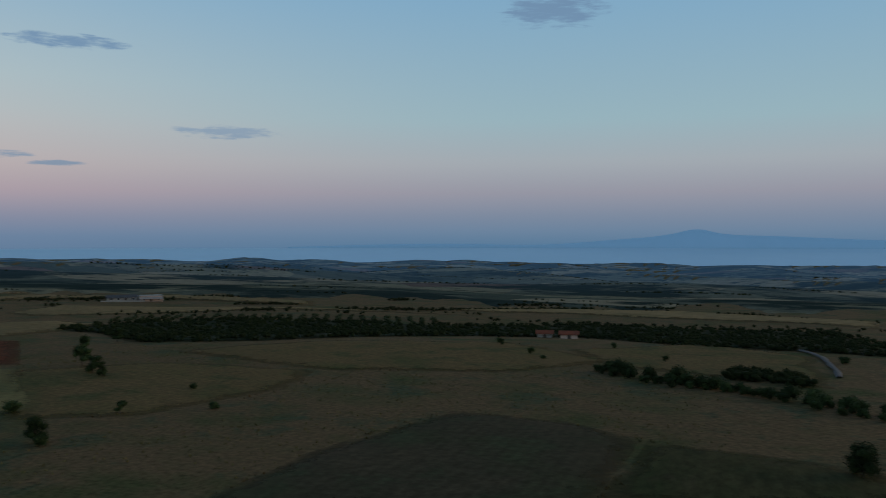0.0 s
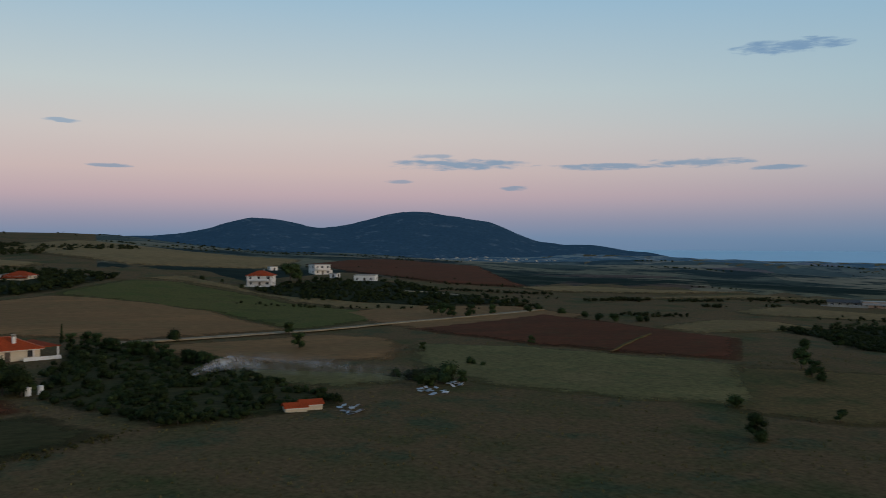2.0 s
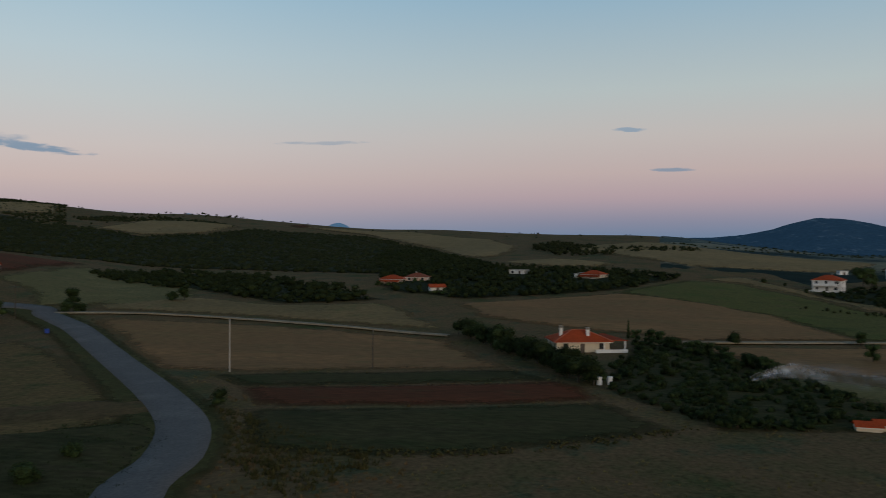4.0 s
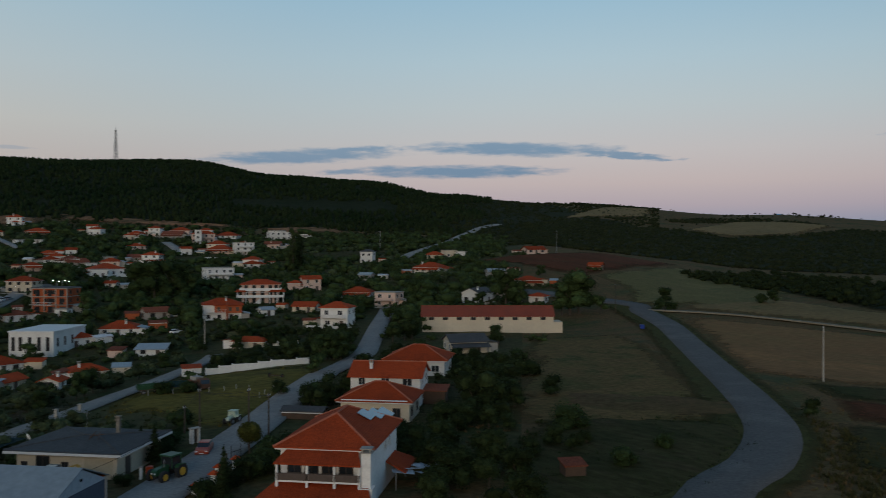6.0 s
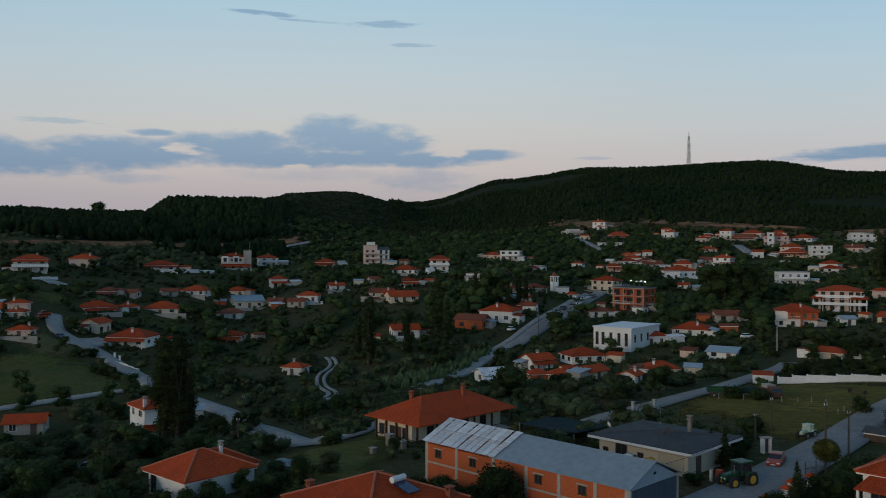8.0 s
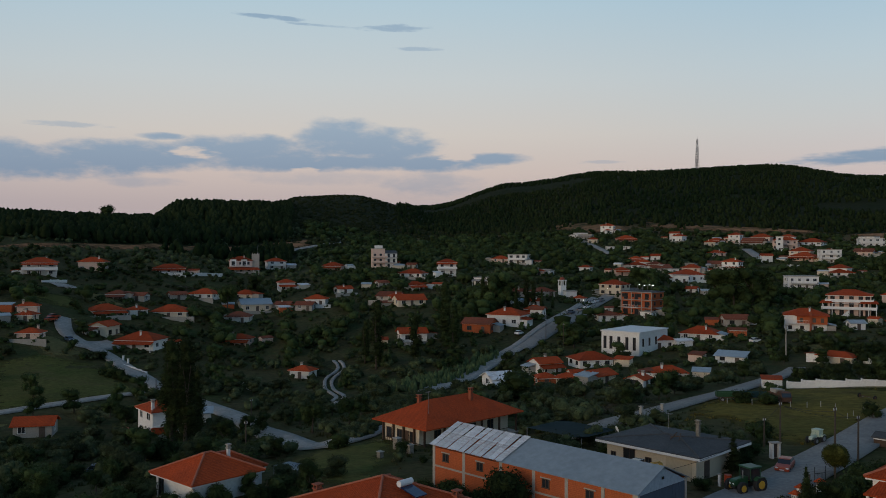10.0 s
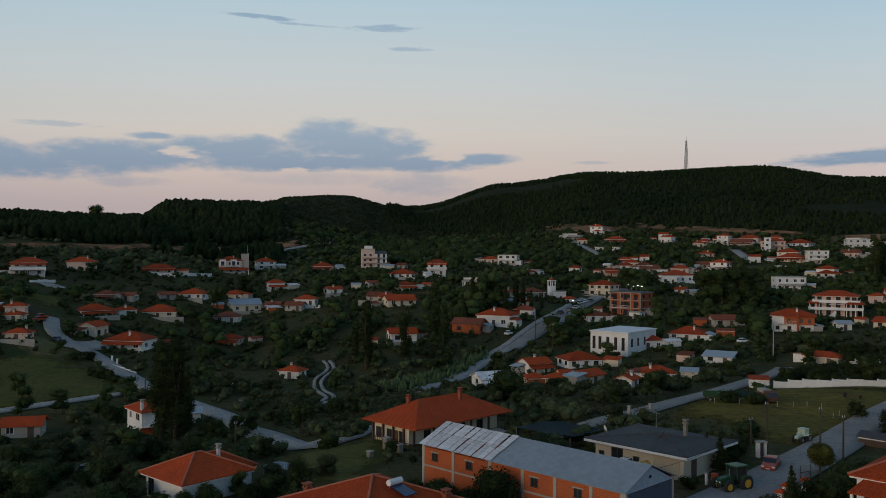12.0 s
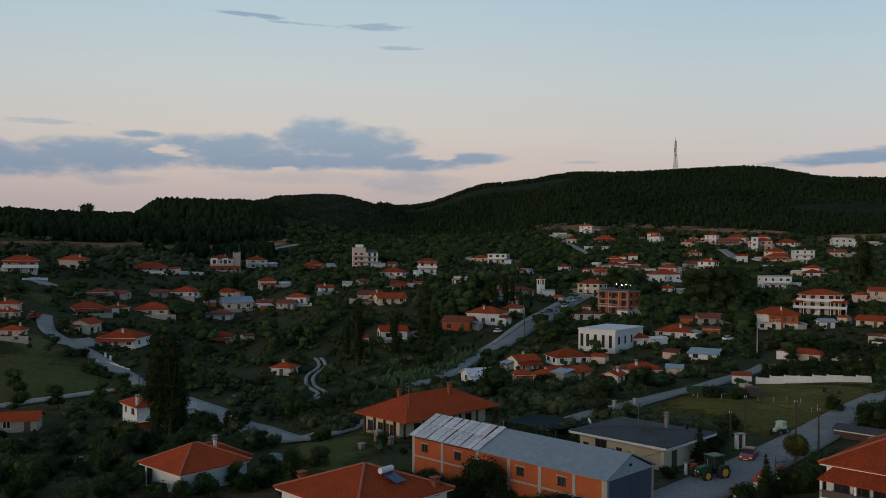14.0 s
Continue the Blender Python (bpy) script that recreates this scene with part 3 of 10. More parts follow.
def soft_steps(x, xs, ys):
    """Monotone cubic through (xs, ys), for one row of heights."""
    h = np.diff(xs)
    s = np.diff(ys) / h
    m = np.zeros(len(xs))
    both = s[1:] * s[:-1] > 0
    m[1:-1] = np.where(both, 2 * s[1:] * s[:-1] / np.where(both, s[1:] + s[:-1], 1), 0)
    m[0], m[-1] = s[0], s[-1]
    i = np.clip(np.searchsorted(xs, x) - 1, 0, len(xs) - 2)
    u = np.clip((x - xs[i]) / h[i], 0, 1)
    return (1 + 2 * u) * (1 - u) ** 2 * ys[i] + u * (1 - u) ** 2 * h[i] * m[i] + u * u * (3 - 2 * u) * ys[i + 1] + u * u * (u - 1) * h[i] * m[i + 1]


HEIGHTS = np.array([soft_steps(RINGS, np.array((*PROFILES[b][0], 5300.0)), np.array((*PROFILES[b][1], PROFILES[b][1][-1] - 5.0))) for b in sorted(PROFILES)])
LOOP = np.concatenate([[BEARINGS[-1] - 360], BEARINGS, [BEARINGS[0] + 360]])
LOOPED = np.concatenate([HEIGHTS[-1:], HEIGHTS, HEIGHTS[:1]])


def land(x, y):
    """Height of the land at (x, y); takes arrays too."""
    x, y = np.asarray(x, float), np.asarray(y, float)
    d = np.hypot(x, y)
    b = np.degrees(np.arctan2(x, y))
    b = np.where(b < -85, b + 360, b)
    i = np.clip(np.searchsorted(LOOP, b) - 1, 0, len(LOOP) - 2)
    u = np.clip((b - LOOP[i]) / (LOOP[i + 1] - LOOP[i]), 0, 1)
    u = u * u * (3 - 2 * u)
    j = np.clip(np.searchsorted(RINGS, d) - 1, 0, len(RINGS) - 2)
    v = np.clip((d - RINGS[j]) / (RINGS[j + 1] - RINGS[j]), 0, 1)
    low = LOOPED[i, j] * (1 - v) + LOOPED[i, j + 1] * v
    high = LOOPED[i + 1, j] * (1 - v) + LOOPED[i + 1, j + 1] * v
    z = low * (1 - u) + high * u
    swell = np.sin(x * 0.021 + 1.3 * np.sin(y * 0.013)) * np.cos(y * 0.017 + x * 0.006)
    far = np.sin(x * 0.0052 + 2) * np.cos(y * 0.0044 + x * 0.0018)
    plain = np.clip((b - 108) / 18, 0, 1) * np.clip((d - 600) / 500, 0, 1) * np.clip((4300 - d) / 900, 0, 1)
    roll = np.sin(x * 0.0091 + 1.7 * np.sin(y * 0.0043)) * np.cos(y * 0.0078 + 1.3 * np.sin(x * 0.0037))
    return z + swell * np.clip((d - 120) / 900, 0, 0.9) + far * np.clip((d - 800) / 260, 0, 6) + roll * plain * 13

# ---- building blocks ----
def mesh_of(name, bm, mat):
    me = bpy.data.meshes.new(name)
    bm.to_mesh(me)
    bm.free()
    for m in mat if isinstance(mat, (list, tuple)) else (mat,):
        me.materials.append(m)
    return me


def part(name, bm, mat, parent=None, label=""):
    """Links a bmesh, or a mesh already made, as one object under its thing."""
    ob = new(name, bm if isinstance(bm, bpy.types.Mesh) else mesh_of(name, bm, mat))
    ob.parent = parent
    return tagged(ob, label)


def add_box(bm, x0, x1, y0, y1, z0, z1, mat=0, bevel=0.0):
    v = [bm.verts.new((x, y, z)) for z in (z0, z1) for y in (y0, y1) for x in (x0, x1)]
    faces = [bm.faces.new([v[i] for i in f]) for f in ((0, 2, 3, 1), (4, 5, 7, 6), (0, 1, 5, 4), (2, 6, 7, 3), (0, 4, 6, 2), (1, 3, 7, 5))]
    for f in faces:
        f.material_index = mat
    if bevel:
        edges = {e for f in faces for e in f.edges}
        bmesh.ops.bevel(bm, geom=list(edges), offset=bevel, segments=1, affect="EDGES")
    return v


def box(*a, **k):
    bm = bmesh.new()
    add_box(bm, *a, **k)
    return bm


def add_tube(bm, a, b, r0, r1, sides=8, caps=True):
    a, b = Vector(a), Vector(b)
    q = (b - a).to_track_quat("Z", "Y")
    rings = [[bm.verts.new(p + q @ Vector((r * math.cos(i * math.tau / sides), r * math.sin(i * math.tau / sides), 0))) for i in range(sides)] for p, r in ((a, r0), (b, r1))]
    for i in range(sides):
        j = (i + 1) % sides
        bm.faces.new((rings[0][i], rings[0][j], rings[1][j], rings[1][i]))
    if caps:
        bm.faces.new(rings[0][::-1])
        bm.faces.new(rings[1])


def tube(*a, **k):
    bm = bmesh.new()
    add_tube(bm, *a, **k)
    return bm


def flat_mesh(name, verts, faces, mat, smooth=False):
    me = bpy.data.meshes.new(name)
    me.from_pydata([tuple(v) for v in verts], [], [tuple(f) for f in faces])
    me.materials.append(mat)
    if smooth:
        me.shade_smooth()
    me.update()
    return me


# ---- ground ----
def build_ground():
    bearings = np.radians(np.concatenate([np.arange(-40, 200, 0.6), np.arange(200, 320, 4.0)]))
    rings = np.concatenate([[0.01], np.arange(15, 120, 7.0), np.geomspace(120, 4900, 150)])
    b, d = np.meshgrid(bearings, rings, indexing="ij")
    x, y = d * np.sin(b), d * np.cos(b)
    z = land(x, y)
    nb, nr = b.shape
    verts = np.stack([x, y, z], -1).reshape(-1, 3)
    i, j = np.meshgrid(np.arange(nb), np.arange(nr - 1), indexing="ij")
    k = (i + 1) % nb
    faces = np.stack([i * nr + j, i * nr + j + 1, k * nr + j + 1, k * nr + j], -1).reshape(-1, 4)
    ob = new("ground", flat_mesh("ground", verts.tolist(), faces.tolist(), PASTURE, True))
    tagged(ob, "dry brown-green pasture rolling away to the horizon", "ground", kind="structure")


build_ground()


def drape(corners, lift=0.1, cuts=26):
    """A sheet with that outline, cut by a grid and laid on the land."""
    bm = bmesh.new()
    bm.faces.new([bm.verts.new((x, y, 0)) for x, y in corners])
    xs, ys = zip(*corners)
    n = max(4, min(cuts, int(max(max(xs) - min(xs), max(ys) - min(ys)) / 5)))
    for axis, lo, hi in ((0, min(xs), max(xs)), (1, min(ys), max(ys))):
        for i in range(1, n):
            p = [0.0, 0.0, 0.0]
            p[axis] = lo + (hi - lo) * i / n
            bmesh.ops.bisect_plane(bm, geom=bm.verts[:] + bm.edges[:] + bm.faces[:], plane_co=p, plane_no=(1, 0, 0) if axis == 0 else (0, 1, 0))
    rim = bm.verts.layers.float.new("rim")
    a = np.array(corners)
    step = np.roll(a, -1, 0) - a
    for v in bm.verts:
        d = math.hypot(v.co.x, v.co.y)
        q = np.array((v.co.x, v.co.y)) - a
        u = np.clip((q * step).sum(1) / np.maximum((step * step).sum(1), 1e-9), 0, 1)
        near = float(np.min(np.hypot(*(q - step * u[:, None]).T))) / (1 + d * 0.004)
        v[rim] = near
        v.co.z = float(land(v.co.x, v.co.y)) + (lift + max(0.0, d - 150) * 0.0009) * min(1.0, 0.12 + near / 3.0)
    bmesh.ops.recalc_face_normals(bm, faces=bm.faces)
    if sum(f.normal.z for f in bm.faces) < 0:
        bmesh.ops.reverse_faces(bm, faces=bm.faces)
    for f in bm.faces:
        f.smooth = True
    return bm


FIELDS = []
RAGGED = {}


def ragged_rim(mat):
    """The same growth thinning out raggedly over the last metres before the field's border."""
    if mat.name not in RAGGED:
        m = mat.copy()
        nt = m.node_tree
        n, link = nt.nodes.new, nt.links.new
        rim, co, tex, add, cut = n("ShaderNodeAttribute"), n("ShaderNodeTexCoord"), n("ShaderNodeTexNoise"), n("ShaderNodeMath"), n("ShaderNodeMapRange")
        rim.attribute_name = "rim"
        link(co.outputs["Object"], tex.inputs["Vector"])
        tex.inputs["Scale"].default_value, tex.inputs["Detail"].default_value, tex.inputs["Roughness"].default_value = 0.22, 8, 0.72
        add.operation = "MULTIPLY_ADD"
        link(tex.outputs[0], add.inputs[0])
        add.inputs[1].default_value = 6.0
        link(rim.outputs["Fac"], add.inputs[2])
        cut.inputs[1].default_value, cut.inputs[2].default_value = 2.3, 5.2
        link(add.outputs[0], cut.inputs[0])
        link(cut.outputs[0], nt.nodes["Principled BSDF"].inputs["Alpha"])
        RAGGED[mat.name] = m
    return RAGGED[mat.name]


def field(label, mat, *corners, lift=0.22, wobble=1.0, category="field", name="field"):
    """A field with slightly uneven borders."""
    pts = []
    rng = random.Random(len(FIELDS) + 7)
    for (x0, y0), (x1, y1) in zip(corners, corners[1:] + corners[:1]):
        steps = min(90, max(2, int(math.hypot(x1 - x0, y1 - y0) / max(2.5, math.hypot(x0, y0) * 0.025))))
        for i in range(steps):
            u = i / steps
            s = wobble * (0.5 + math.hypot(x0, y0) * 0.005) if i else 0
            px, py = x0 + (x1 - x0) * u, y0 + (y1 - y0) * u
            k = 1.3 * s * noise.noise((px * 0.07, py * 0.07, len(FIELDS)))
            pts.append((px + k + rng.uniform(-s, s) * 0.25, py - k + rng.uniform(-s, s) * 0.25))
    ob = new(name, mesh_of(name, drape(pts, lift + 0.03 * (len(FIELDS) % 9)), ragged_rim(mat)))
    FIELDS.append((mat.name, corners))
    return tagged(ob, label, category, kind="structure")


def smooth_line(points, step=4.0):
    """Points along a Catmull-Rom curve."""
    p = [Vector(q) for q in (points[0], *points, points[-1])]
    out = []
    for a, b, c, d in zip(p, p[1:], p[2:], p[3:]):
        n = max(2, int((c - b).length / step))
        for i in range(n):
            u = i / n
            out.append(0.5 * (2 * b + (c - a) * u + (2 * a - 5 * b + 4 * c - d) * u * u + (3 * b - a - 3 * c + d) * u ** 3))
    return out + [p[-1]]


ROADS = []


def road(label, mat, width, *points, lift=0.46, name="road", category="road", edge=0.0):
    line = smooth_line(points)
    rng = random.Random(len(ROADS) + 3)
    verts, faces = [], []
    for i, p in enumerate(line):
        t = (line[min(i + 1, len(line) - 1)] - line[max(i - 1, 0)]).normalized()
        s = Vector((t.y, -t.x))
        w = width / 2
        d = p.length
        up = lift + max(0.0, d - 150) * 0.0012
        for k, u in enumerate((-1.0, -0.98, -0.33, 0.33, 0.98, 1.0)):
            q = p + s * (w * u + (rng.uniform(-edge, edge) if abs(u) > 0.9 else 0))
            z = float(land(q.x, q.y)) + up
            verts.append((q.x, q.y, z - (0.3 if abs(u) == 1.0 else -0.04 * (1 - abs(u)))))
        if i:
            b = 6 * (i - 1)
            faces += [(b + k, b + k + 6, b + k + 7, b + k + 1) for k in range(5)]
    ROADS.append((line, width))
    return tagged(new(name, flat_mesh(name, verts, faces, mat, True)), label, category, kind="structure")


# ---- houses ----
HOUSES = []
WINDOW_MESH = {}


def window_meshes(w, h, frame_mat):
    """A frame with a recessed pane; meshes are shared by size."""
    key = (round(w, 1), round(h, 1), frame_mat.name)
    if key not in WINDOW_MESH:
        w, h = key[:2]
        bm = bmesh.new()
        t = 0.09
        add_box(bm, -w / 2 - t, w / 2 + t, -0.07, 0.02, h, h + t)
        add_box(bm, -w / 2 - t - 0.04, w / 2 + t + 0.04, -0.13, 0.02, -t, 0)
        add_box(bm, -w / 2 - t, -w / 2, -0.07, 0.02, 0, h)
        add_box(bm, w / 2, w / 2 + t, -0.07, 0.02, 0, h)
        add_box(bm, -0.03, 0.03, -0.05, 0.02, 0, h)
        WINDOW_MESH[key] = (mesh_of("window_frame", bm, frame_mat), mesh_of("pane", box(-w / 2, w / 2, -0.025, 0.02, 0, h), GLASS))
    return WINDOW_MESH[key]


def add_window(parent, m, w=1.1, h=1.2, frame_mat=None, name="window"):
    f, p = window_meshes(w, h, frame_mat or TRIM)
    ob = part(name, f, None, parent)
    ob.matrix_local = m
    pane = part("pane", p, None, ob)
    return ob


def roof_mesh(bm, w, d, z, rise, over, kind, thick=0.16):
    """A hipped, gabled or single-pitch roof over a w by d plan; the eaves at z."""
    a, b = w / 2 + over, d / 2 + over
    drop = rise * over / (d / 2)
    z0 = z - drop * 0.6
    if kind == "hip":
        r = max(0.0, a - b) if a >= b else 0
        q = max(0.0, b - a) if b > a else 0
        top = [(-r, -q), (r, q)] if a >= b else [(0, -q), (0, q)]
        eave = [(-a, -b), (a, -b), (a, b), (-a, b)]
        lo = [bm.verts.new((x, y, z0)) for x, y in eave]
        un = [bm.verts.new((x, y, z0 - thick)) for x, y in eave]
        if a - b if a >= b else b - a:
            t0, t1 = [bm.verts.new((x, y, z + rise)) for x, y in top]
            if a >= b:
                quads = [(lo[0], lo[1], t1, t0), (lo[1], lo[2], t1), (lo[2], lo[3], t0, t1), (lo[3], lo[0], t0)]
            else:
                quads = [(lo[0], lo[1], t0), (lo[1], lo[2], t1, t0), (lo[2], lo[3], t1), (lo[3], lo[0], t0, t1)]
        else:
            t0 = bm.verts.new((0, 0, z + rise))
            quads = [(lo[i], lo[(i + 1) % 4], t0) for i in range(4)]
        for f in quads:
            bm.faces.new(f)
        for i in range(4):
            bm.faces.new((un[i], un[(i + 1) % 4], lo[(i + 1) % 4], lo[i]))
        bm.faces.new(un[::-1])
    elif kind == "gable":
        for s in (1, -1):
            pts = [(-a, -b * s, z0), (a, -b * s, z0), (a, 0, z + rise), (-a, 0, z + rise)]
            up = [bm.verts.new(p) for p in pts]
            dn = [bm.verts.new((p[0], p[1], p[2] - thick)) for p in pts]
            bm.faces.new(up)
            bm.faces.new(dn[::-1])
            for i in range(4):
                bm.faces.new((dn[i], dn[(i + 1) % 4], up[(i + 1) % 4], up[i]))
    elif kind == "shed":
        pts = [(-a, -b, z), (a, -b, z), (a, b, z + rise), (-a, b, z + rise)]
        up = [bm.verts.new(p) for p in pts]
        dn = [bm.verts.new((p[0], p[1], p[2] - thick)) for p in pts]
        bm.faces.new(up)
        bm.faces.new(dn[::-1])
        for i in range(4):
            bm.faces.new((dn[i], dn[(i + 1) % 4], up[(i + 1) % 4], up[i]))
    else:
        add_box(bm, -a, a, -b, b, z, z + max(0.25, rise))
    bmesh.ops.recalc_face_normals(bm, faces=bm.faces)


def ridge_caps(w, d, z, rise, over, kind):
    """A row of rounded caps along the ridge and the hips."""
    a, b = w / 2 + over, d / 2 + over
    z0 = z - rise * over / (d / 2) * 0.6
    bm = bmesh.new()
    if kind == "hip":
        r, q = max(0.0, a - b), max(0.0, b - a)
        t0, t1 = ((-r, 0, z + rise), (r, 0, z + rise)) if a >= b else ((0, -q, z + rise), (0, q, z + rise))
        lines = [(t0, t1)] if r + q > 0.1 else []
        for sx, sy in ((-1, -1), (1, -1), (1, 1), (-1, 1)):
            t = (t1 if sx > 0 else t0) if a >= b else (t1 if sy > 0 else t0)
            lines.append(((sx * a, sy * b, z0), t))
    else:
        lines = [((-a, 0, z + rise), (a, 0, z + rise))]
    for p, q in lines:
        add_tube(bm, p, q, 0.13, 0.13, 6)
    return bm


def chimney(parent, x, y, z0, z1, mat, s=0.6):
    bm = bmesh.new()
    add_box(bm, x - s / 2, x + s / 2, y - s / 2, y + s / 2, z0, z1)
    ob = part("chimney", bm, mat, parent)
    bm = bmesh.new()
    add_box(bm, x - s / 2 - 0.1, x + s / 2 + 0.1, y - s / 2 - 0.1, y + s / 2 + 0.1, z1, z1 + 0.12)
    for sx in (-1, 1):
        for sy in (-1, 1):
            add_box(bm, x + sx * s * 0.4 - 0.06, x + sx * s * 0.4 + 0.06, y + sy * s * 0.4 - 0.06, y + sy * s * 0.4 + 0.06, z1 + 0.12, z1 + 0.42)
    add_box(bm, x - s / 2 - 0.12, x + s / 2 + 0.12, y - s / 2 - 0.12, y + s / 2 + 0.12, z1 + 0.42, z1 + 0.52)
    part("chimney_cap", bm, mat if mat in (BRICKISH, STONE) else CONCRETE, ob)
    return ob


def balcony(parent, x0, x1, y, z, deep=1.3):
    """A slab with a railing on the front (-y) face."""
    ob = part("balcony", box(x0, x1, y - deep, y, z - 0.16, z), TRIM, parent)
    bm = bmesh.new()
    add_box(bm, x0, x1, y - deep, y - deep + 0.05, z + 0.9, z + 0.96)
    for i in range(int((x1 - x0) / 0.45) + 1):
        add_box(bm, min(x0 + i * 0.45, x1 - 0.04), min(x0 + i * 0.45 + 0.04, x1), y - deep + 0.005, y - deep + 0.045, z, z + 0.9)
    for x in (x0, x1 - 0.05):
        add_box(bm, x, x + 0.05, y - deep + 0.05, y, z + 0.9, z + 0.96)
    part("railing", bm, TRIM, ob)
    return ob


HOUSE_NAMES = {"hip": "hipped", "gable": "gabled", "flat": "flat", "shed": "lean-to"}


def house(x, y, turn, w, d, h, roof="hip", wall=None, tiles=None, rise=None, over=0.55, chim=1, balc=False, porch=False, label="", near=False, windows=True, name="house", category="house", sunk=1.5, frames=None, sides=(0, 1, 3)):
    """A house: walls, roof, windows, door, and what else it has. turn: degrees, its front towards -y before turning."""
    wall, tiles = wall or WHITE, tiles or TILE
    rise = rise if rise is not None else (0.22 * d if roof != "flat" else 0.3)
    rng = random.Random(int(abs(x) * 13 + abs(y) * 7))
    base = new(name)
    z = float(min(land(x + dx, y + dy) for dx in (-w / 3, w / 3) for dy in (-d / 3, d / 3)))
    base.matrix_world = pose(x, y, z, 0, 0, turn)
    HOUSES.append((x, y, max(w, d) / 2))
    bm = bmesh.new()
    add_box(bm, -w / 2, w / 2, -d / 2, d / 2, -sunk, h)
    if roof == "gable":
        for s in (-1, 1):
            v = [bm.verts.new((s * w / 2, yy, zz)) for yy, zz in ((-d / 2, h), (d / 2, h), (0, h + rise - 0.1))]
            u = [bm.verts.new((s * (w / 2 - 0.25), yy, zz)) for yy, zz in ((-d / 2, h), (d / 2, h), (0, h + rise - 0.1))]
            bm.faces.new(v if s > 0 else v[::-1])
            bm.faces.new(u if s < 0 else u[::-1])
    part("wall", bm, wall, base)
    bm = bmesh.new()
    roof_mesh(bm, w, d, h, rise, over if roof != "flat" else 0.25, roof)
    r = part("roof", bm, tiles, base)
    if roof in ("hip", "gable"):
        if near:
            part("ridge_cap", ridge_caps(w, d, h, rise, over, roof), RIDGE_TILE if tiles is TILE else tiles, r)
        bm = bmesh.new()
        e = over * 0.8
        z0 = h - rise * over / (d / 2) * 0.6
        add_box(bm, -w / 2 - e, w / 2 + e, -d / 2 - e, d / 2 + e, z0 - 0.34, z0 - 0.17) if roof == "hip" else add_box(bm, -w / 2, w / 2, -d / 2 - 0.14, d / 2 + 0.14, h - 0.4, h - 0.22)
        part("soffit", bm, TRIM, r)
    if not near and rng.random() < 0.55:
        chim = 0
    for k in range(chim):
        cx, cy = rng.uniform(-0.3, 0.3) * w, rng.choice((-0.25, 0.25)) * d
        chimney(base, cx, cy, h, h + rise * (0.75 if roof != "flat" else 1) + 0.45, wall, 0.5)
    storeys = 1 if h < 4.6 else 2 if h < 7.6 else 3
    per = h / storeys
    frames = frames or rng.choice((TRIM, TRIM, SHUTTER))
    if windows:
        for s in range(storeys):
            for side in sides:
                length = w if side % 2 == 0 else d
                n = max(1, int(length / 3.3))
                for i in range(n):
                    u = (i + 0.5) / n * length - length / 2 + rng.uniform(-0.25, 0.25)
                    if side == 0 and s == 0 and i == n // 2:
                        m = Matrix.Translation((u, -d / 2, 0.0))
                        ob = part("door", box(-0.55, 0.55, -0.06, 0.03, 0.05, min(2.15, per - 0.3)), SHUTTER, base)
                        ob.matrix_local = m
                        continue
                    tall = side == 0 and balc and s > 0
                    ww, hh = rng.choice((1.0, 1.2, 1.5)), (2.0 if tall else 1.2)
                    zz = s * per + (0.12 if tall else 0.95)
                    if zz + hh > (s + 1) * per - 0.15:
                        hh = max(0.5, (s + 1) * per - 0.25 - zz)
                    if side == 0:
                        m = Matrix.Translation((u, -d / 2, zz))
                    elif side == 1:
                        m = Matrix.Translation((w / 2, u, zz)) @ Matrix.Rotation(radians(90), 4, "Z")
                    elif side == 3:
                        m = Matrix.Translation((-w / 2, u, zz)) @ Matrix.Rotation(radians(-90), 4, "Z")
                    else:
                        m = Matrix.Translation((u, d / 2, zz)) @ Matrix.Rotation(radians(180), 4, "Z")
                    add_window(base, m, ww, hh, frames)
    if balc and storeys > 1:
        for s in range(1, storeys):
            slab = balcony(base, -w * 0.42, w * 0.42, -d / 2, s * per, 1.3 if near else 1.8)
            if not near:
                part("parapet", box(-w * 0.42, w * 0.42, -d / 2 - 1.86, -d / 2 - 1.76, s * per - 0.1, s * per + 0.95), wall, slab)
    if not near and name == "house" and windows and w > 6:
        more = random.Random(int(abs(x) * 31 + abs(y) * 17))
        if more.random() < 0.55:
            s, ww, dd, hh = more.choice((-1, 1)), more.uniform(2.2, 4.2), d * more.uniform(0.5, 0.8), more.uniform(2.0, 2.6)
            x0, x1 = sorted((s * w / 2, s * (w / 2 + ww)))
            y0 = more.choice((-d / 2, d / 2 - dd))
            annexe = part("annexe", box(x0, x1, y0, y0 + dd, -sunk, hh), more.choice((wall, GREY_WALL, WHITE)), base)
            bm = bmesh.new()
            zs = {-s * 1: hh + 0.75, s * 1: hh + 0.05}
            lo, hi = sorted((s * w / 2, s * (w / 2 + ww + 0.35)))
            up = [bm.verts.new((px, py, zs[1 if px == hi else -1])) for px, py in ((lo, y0 - 0.3), (hi, y0 - 0.3), (hi, y0 + dd + 0.3), (lo, y0 + dd + 0.3))]
            dn = [bm.verts.new((v.co.x, v.co.y, v.co.z - 0.14)) for v in up]
            bm.faces.new(up)
            bm.faces.new(dn[::-1])
            for i in range(4):
                bm.faces.new((dn[i], dn[(i + 1) % 4], up[(i + 1) % 4], up[i]))
            part("annexe_roof", bm, more.choice((tiles, TILE, OLD_TILE, SHEET)), annexe)
